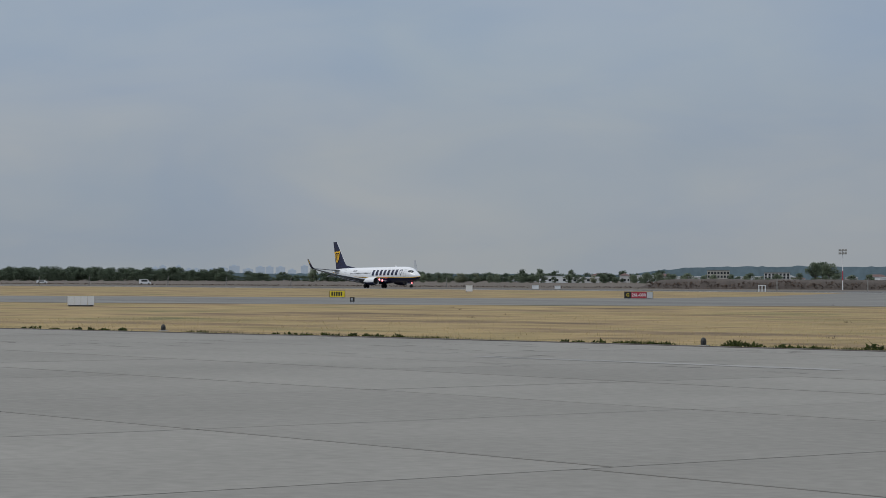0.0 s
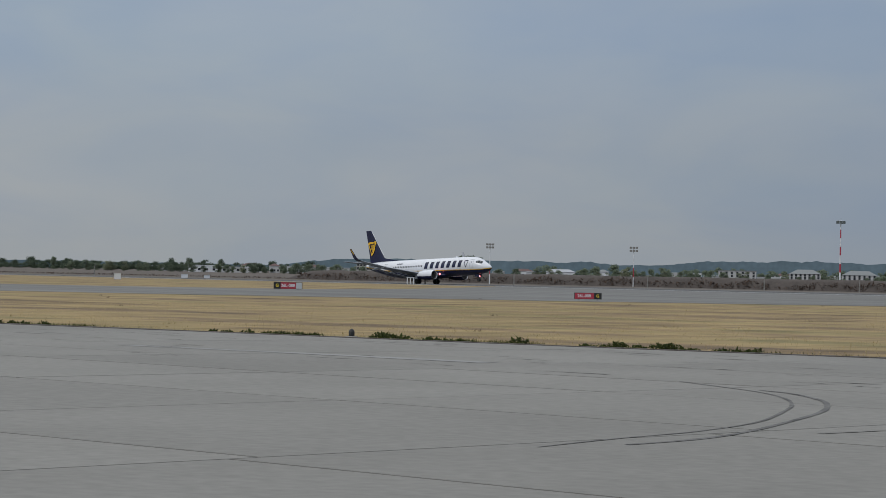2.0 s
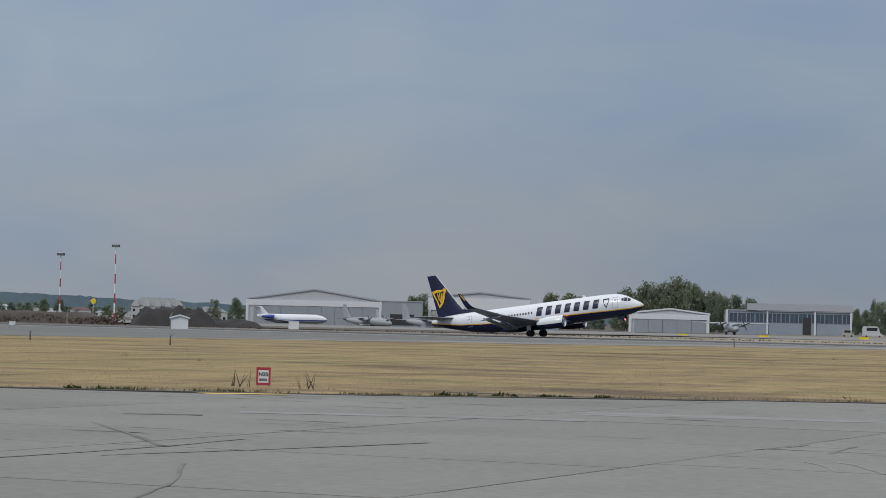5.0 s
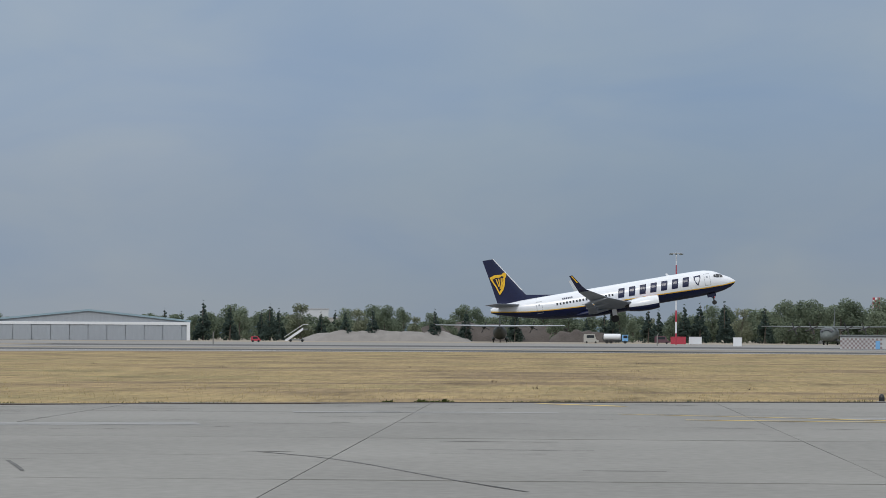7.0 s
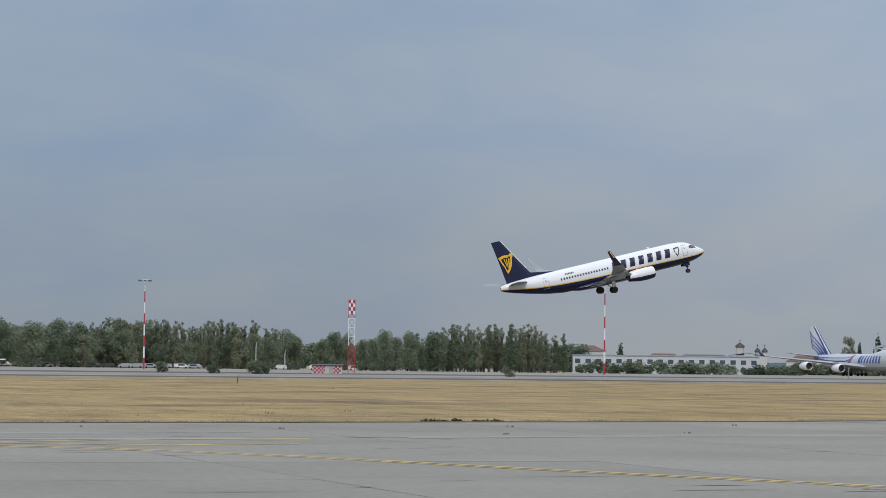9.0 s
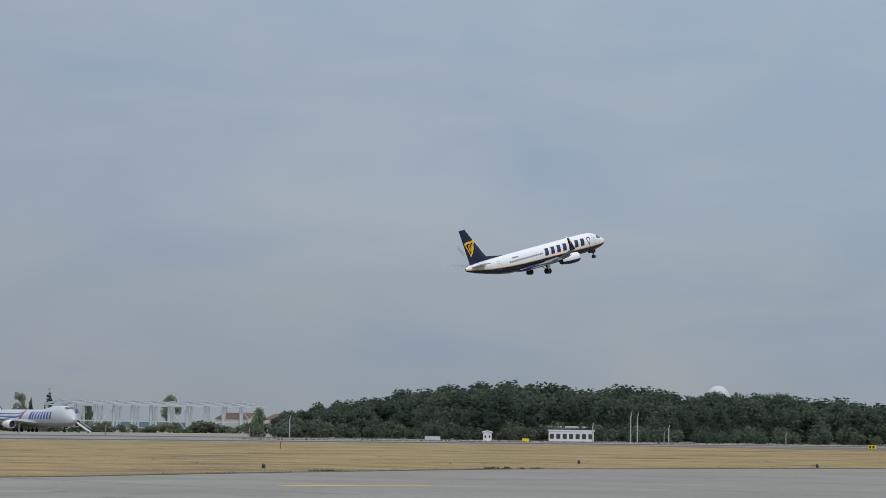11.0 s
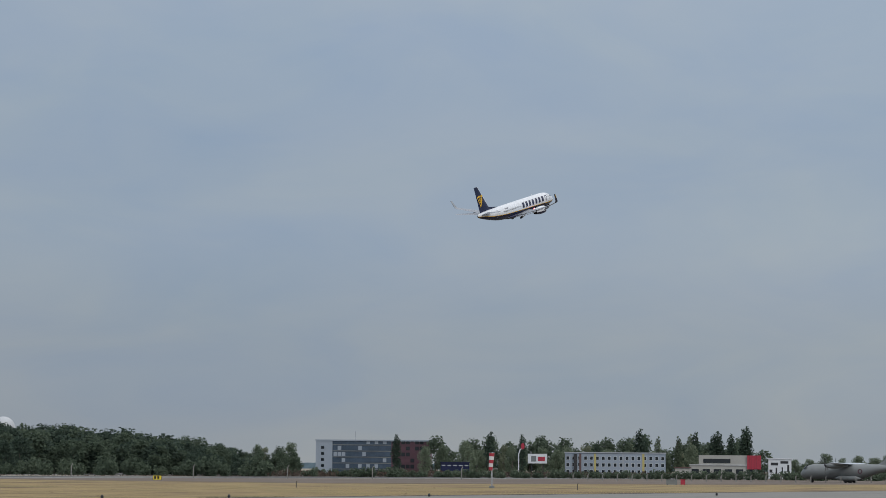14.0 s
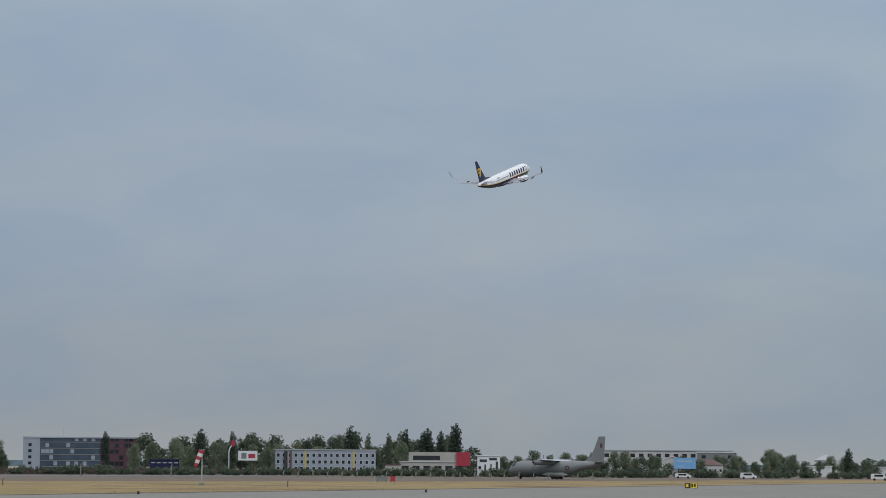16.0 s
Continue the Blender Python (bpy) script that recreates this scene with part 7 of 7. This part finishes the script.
debris()
YELPAINT = mat("worn_yellow_paint", (0.52, 0.38, 0.11), 0.8, vary=0.25, scale=1.2)
ribbon("taxi_line", [(2, 86), (7.2, 83.5), (10.1, 81.4), (12.9, 79.0), (16.4, 76.0), (19.2, 72), (21.5, 68), (23.9, 62.4), (26.4, 57.0), (29.6, 50.6), (34, 41)], 0.2, YELPAINT, "worn yellow taxi guide line", 0.022, "marking", 0.5)
ribbon("taxi_line", [(4, 80.6), (10, 79.9), (15, 79.9), (19, 78.4), (24, 79.2)], 0.3, YELPAINT, "worn yellow taxi guide line", 0.0225, "marking", 0.8)
ribbon("taxi_line", [(8.2, 82.6), (12.6, 80.8), (16.8, 82.2), (20, 83.6), (26, 84.6)], 0.3, YELPAINT, "worn yellow taxi guide line", 0.0228, "marking", 0.9)
ribbon("taxi_line", [(12.4, 78.3), (16.0, 75.2), (18.7, 71.6), (21.1, 67.5), (23.5, 62.0), (26.0, 56.6), (29.2, 50.2)], 0.16, YELPAINT, "worn yellow taxi guide line", 0.0224, "marking", 0.6)
ribbon("painted_pad", [(-0.8, 98.3), (1.2, 96.5), (2.4, 95.2)], 0.55, YELPAINT, "worn yellow paint strip at the apron's edge", 0.0226, "marking", 0.5)
ribbon("painted_pad", [(67.2, 96.4), (71.0, 96.0), (75.5, 95.8)], 0.9, YELPAINT, "worn pale yellow paint patch on the apron", 0.0222, "marking", 0.7)
ribbon("painted_pad", [(-42.0, 75.4), (-40.2, 77.8)], 1.5, YELPAINT, "worn yellow paint patch at the apron's edge", 0.02, "marking", 0.3)
PATCH = mat("pale_repair_concrete", (0.245, 0.245, 0.236), 0.85, vary=0.25, spec=0.1, scale=0.5, stretch=(0.4, 1.6, 1))
for x0, y0, x1, y1, w in ((-33.4, 62.0, -24.5, 65.4, 1.3), (-26.4, 70.2, -10.6, 74.6, 2.2), (-68, 54.5, -52, 55.5, 0.9), (9, 82.8, 24, 85, 1.4), (12, 90, 26, 92.5, 1.0), (-9, 86, 0, 87, 1.2), (30, 86, 52, 90, 1.6)):
    ribbon("repair_patch", [(x0, y0), ((x0 + x1) / 2, (y0 + y1) / 2 + 0.2), (x1, y1)], w, PATCH, "pale repaired strip of concrete", 0.0195, "patch", 0.5)


def kerb():
    """The apron's raised edge, dark with soil."""
    g = Geo()
    xs = [-125 + i * 8 for i in range(100)]
    g.loft([[(x, edge_y(x) - 0.02, -0.02), (x, edge_y(x) - 0.02, 0.035), (x, edge_y(x) + (0.35 if x < 15 else 0.8), 0.045), (x, edge_y(x) + (0.42 if x < 15 else 1.1), -0.02)] for x in xs], closed=True)
    tagged(part("apron_edge", g, SOIL), "dark soil-caked edge of the apron", "edge", kind="structure")


kerb()


def blades(name, material, label, spots, seed):
    """Tufts: spots of (x, y, radius, height, number of blades)."""
    rng = np.random.default_rng(seed)
    g = Geo()
    for x, y, r, h, n in spots:
        for i in range(n):
            a, q = rng.random() * 6.28, r * math.sqrt(rng.random())
            bx, by = x + q * math.cos(a), y + q * math.sin(a)
            hh = h * (0.5 + 0.7 * rng.random())
            lx, ly = rng.normal(0, 0.6, 2) * hh
            w = 0.012 + 0.05 * min(hh, 0.25)
            c, s = math.cos(a * 3) * w, math.sin(a * 3) * w
            g.add([(bx - c, by - s, -0.02), (bx + c, by + s, -0.02), (bx + lx + c * 0.2, by + ly + s * 0.2, hh)], [(0, 1, 2)])
    return tagged(part(name, g, material), label, "grass", kind="stuff")


def leafy_clumps():
    """Low ragged clumps of green weeds rooted in the soil along the apron's edge."""
    rng = np.random.default_rng(35)
    spots = [(x, 0.30, 0.26, 100) for x in (-65.3, -61.0, -59.2, -58.6, -71.5, -72.2)]
    x = -122.0
    while x < 130:
        if noise.noise((x * 0.11, 4.0, 2.0)) > (0.02 if x < -30 else 0.3):
            spots.append((x, rng.uniform(0.15, 0.32), rng.uniform(0.07, 0.18), 45))
        x += rng.uniform(0.5, 1.5)
    g = Geo()
    for x, r, h, n in spots:
        y = edge_y(x) + 0.55 + 0.3 * rng.random()
        for k in range(n):
            a, q = rng.random() * 6.28, r * math.sqrt(rng.random())
            z = h * (1 - 0.6 * (q / r) ** 2) * rng.random() ** 0.6
            c = np.array((x + 1.6 * q * math.cos(a), y + q * math.sin(a), z))
            u, v = rng.normal(size=3) * 0.055, rng.normal(size=3) * 0.03
            g.add([c - u, c - v, c + u, c + v], [(0, 1, 2, 3)])
    tagged(part("verge_clumps", g, WEED), "ragged dark green weed clumps along the apron's edge", "weeds", kind="stuff")


leafy_clumps()


def grow():
    rng = random.Random(23)
    weeds, dry, sparse = [], [], []
    for i in range(900):
        x = -125 + 380 * rng.random()
        if noise.noise((x * 0.08, 2.0, 1.0)) > -0.05:
            weeds.append((x, edge_y(x) + 0.5 + rng.random() * 0.9, 0.4, 0.11, 10))
    for cx, n, h in ((-77, 26, 0.34), (-68.7, 24, 0.32), (-66, 30, 0.3), (-90.5, 26, 0.26), (-45, 40, 0.3), (-42, 30, 0.3), (-38, 40, 0.22), (-30, 20, 0.2), (0, 40, 0.16), (92, 30, 0.35), (-56, 20, 0.25), (-104, 30, 0.3)):
        for k in range(n):
            x = cx + rng.gauss(0, 0.8)
            weeds.append((x, edge_y(x) + 0.7 + rng.random() * 0.7, 0.25, h * 0.5, 8))
    for cx in (-46.2, -45.8, -45.4, -43.4, -43.0, -42.6):
        sparse.append((cx, 84.5 + rng.random(), 0.06, 0.7, 3))
    for i in range(26000):
        x = -150 + 430 * rng.random()
        y = edge_y(x) + 0.6 + 150 * rng.random() ** 1.6
        if noise.noise((x * 0.05, y * 0.2, 5)) > -0.35:
            dry.append((x, y, 1.0, 0.035 + 0.04 * rng.random(), 5))
    for i in range(60):
        x = -200 + 520 * rng.random()
        y = edge_y(max(-120, x)) + 3 + 150 * rng.random()
        if y > 5:
            sparse.append((x, y, 0.3, 0.15, 7))
    blades("verge_weeds", WEED, "green weeds growing along the apron's edge", weeds, 4)
    blades("dry_grass", STRAW, "dry straw-coloured grass tufts", dry, 5)
    blades("seed_heads", BRUSH, "scattered brown seed heads in the grass", sparse, 6)


grow()


motions()
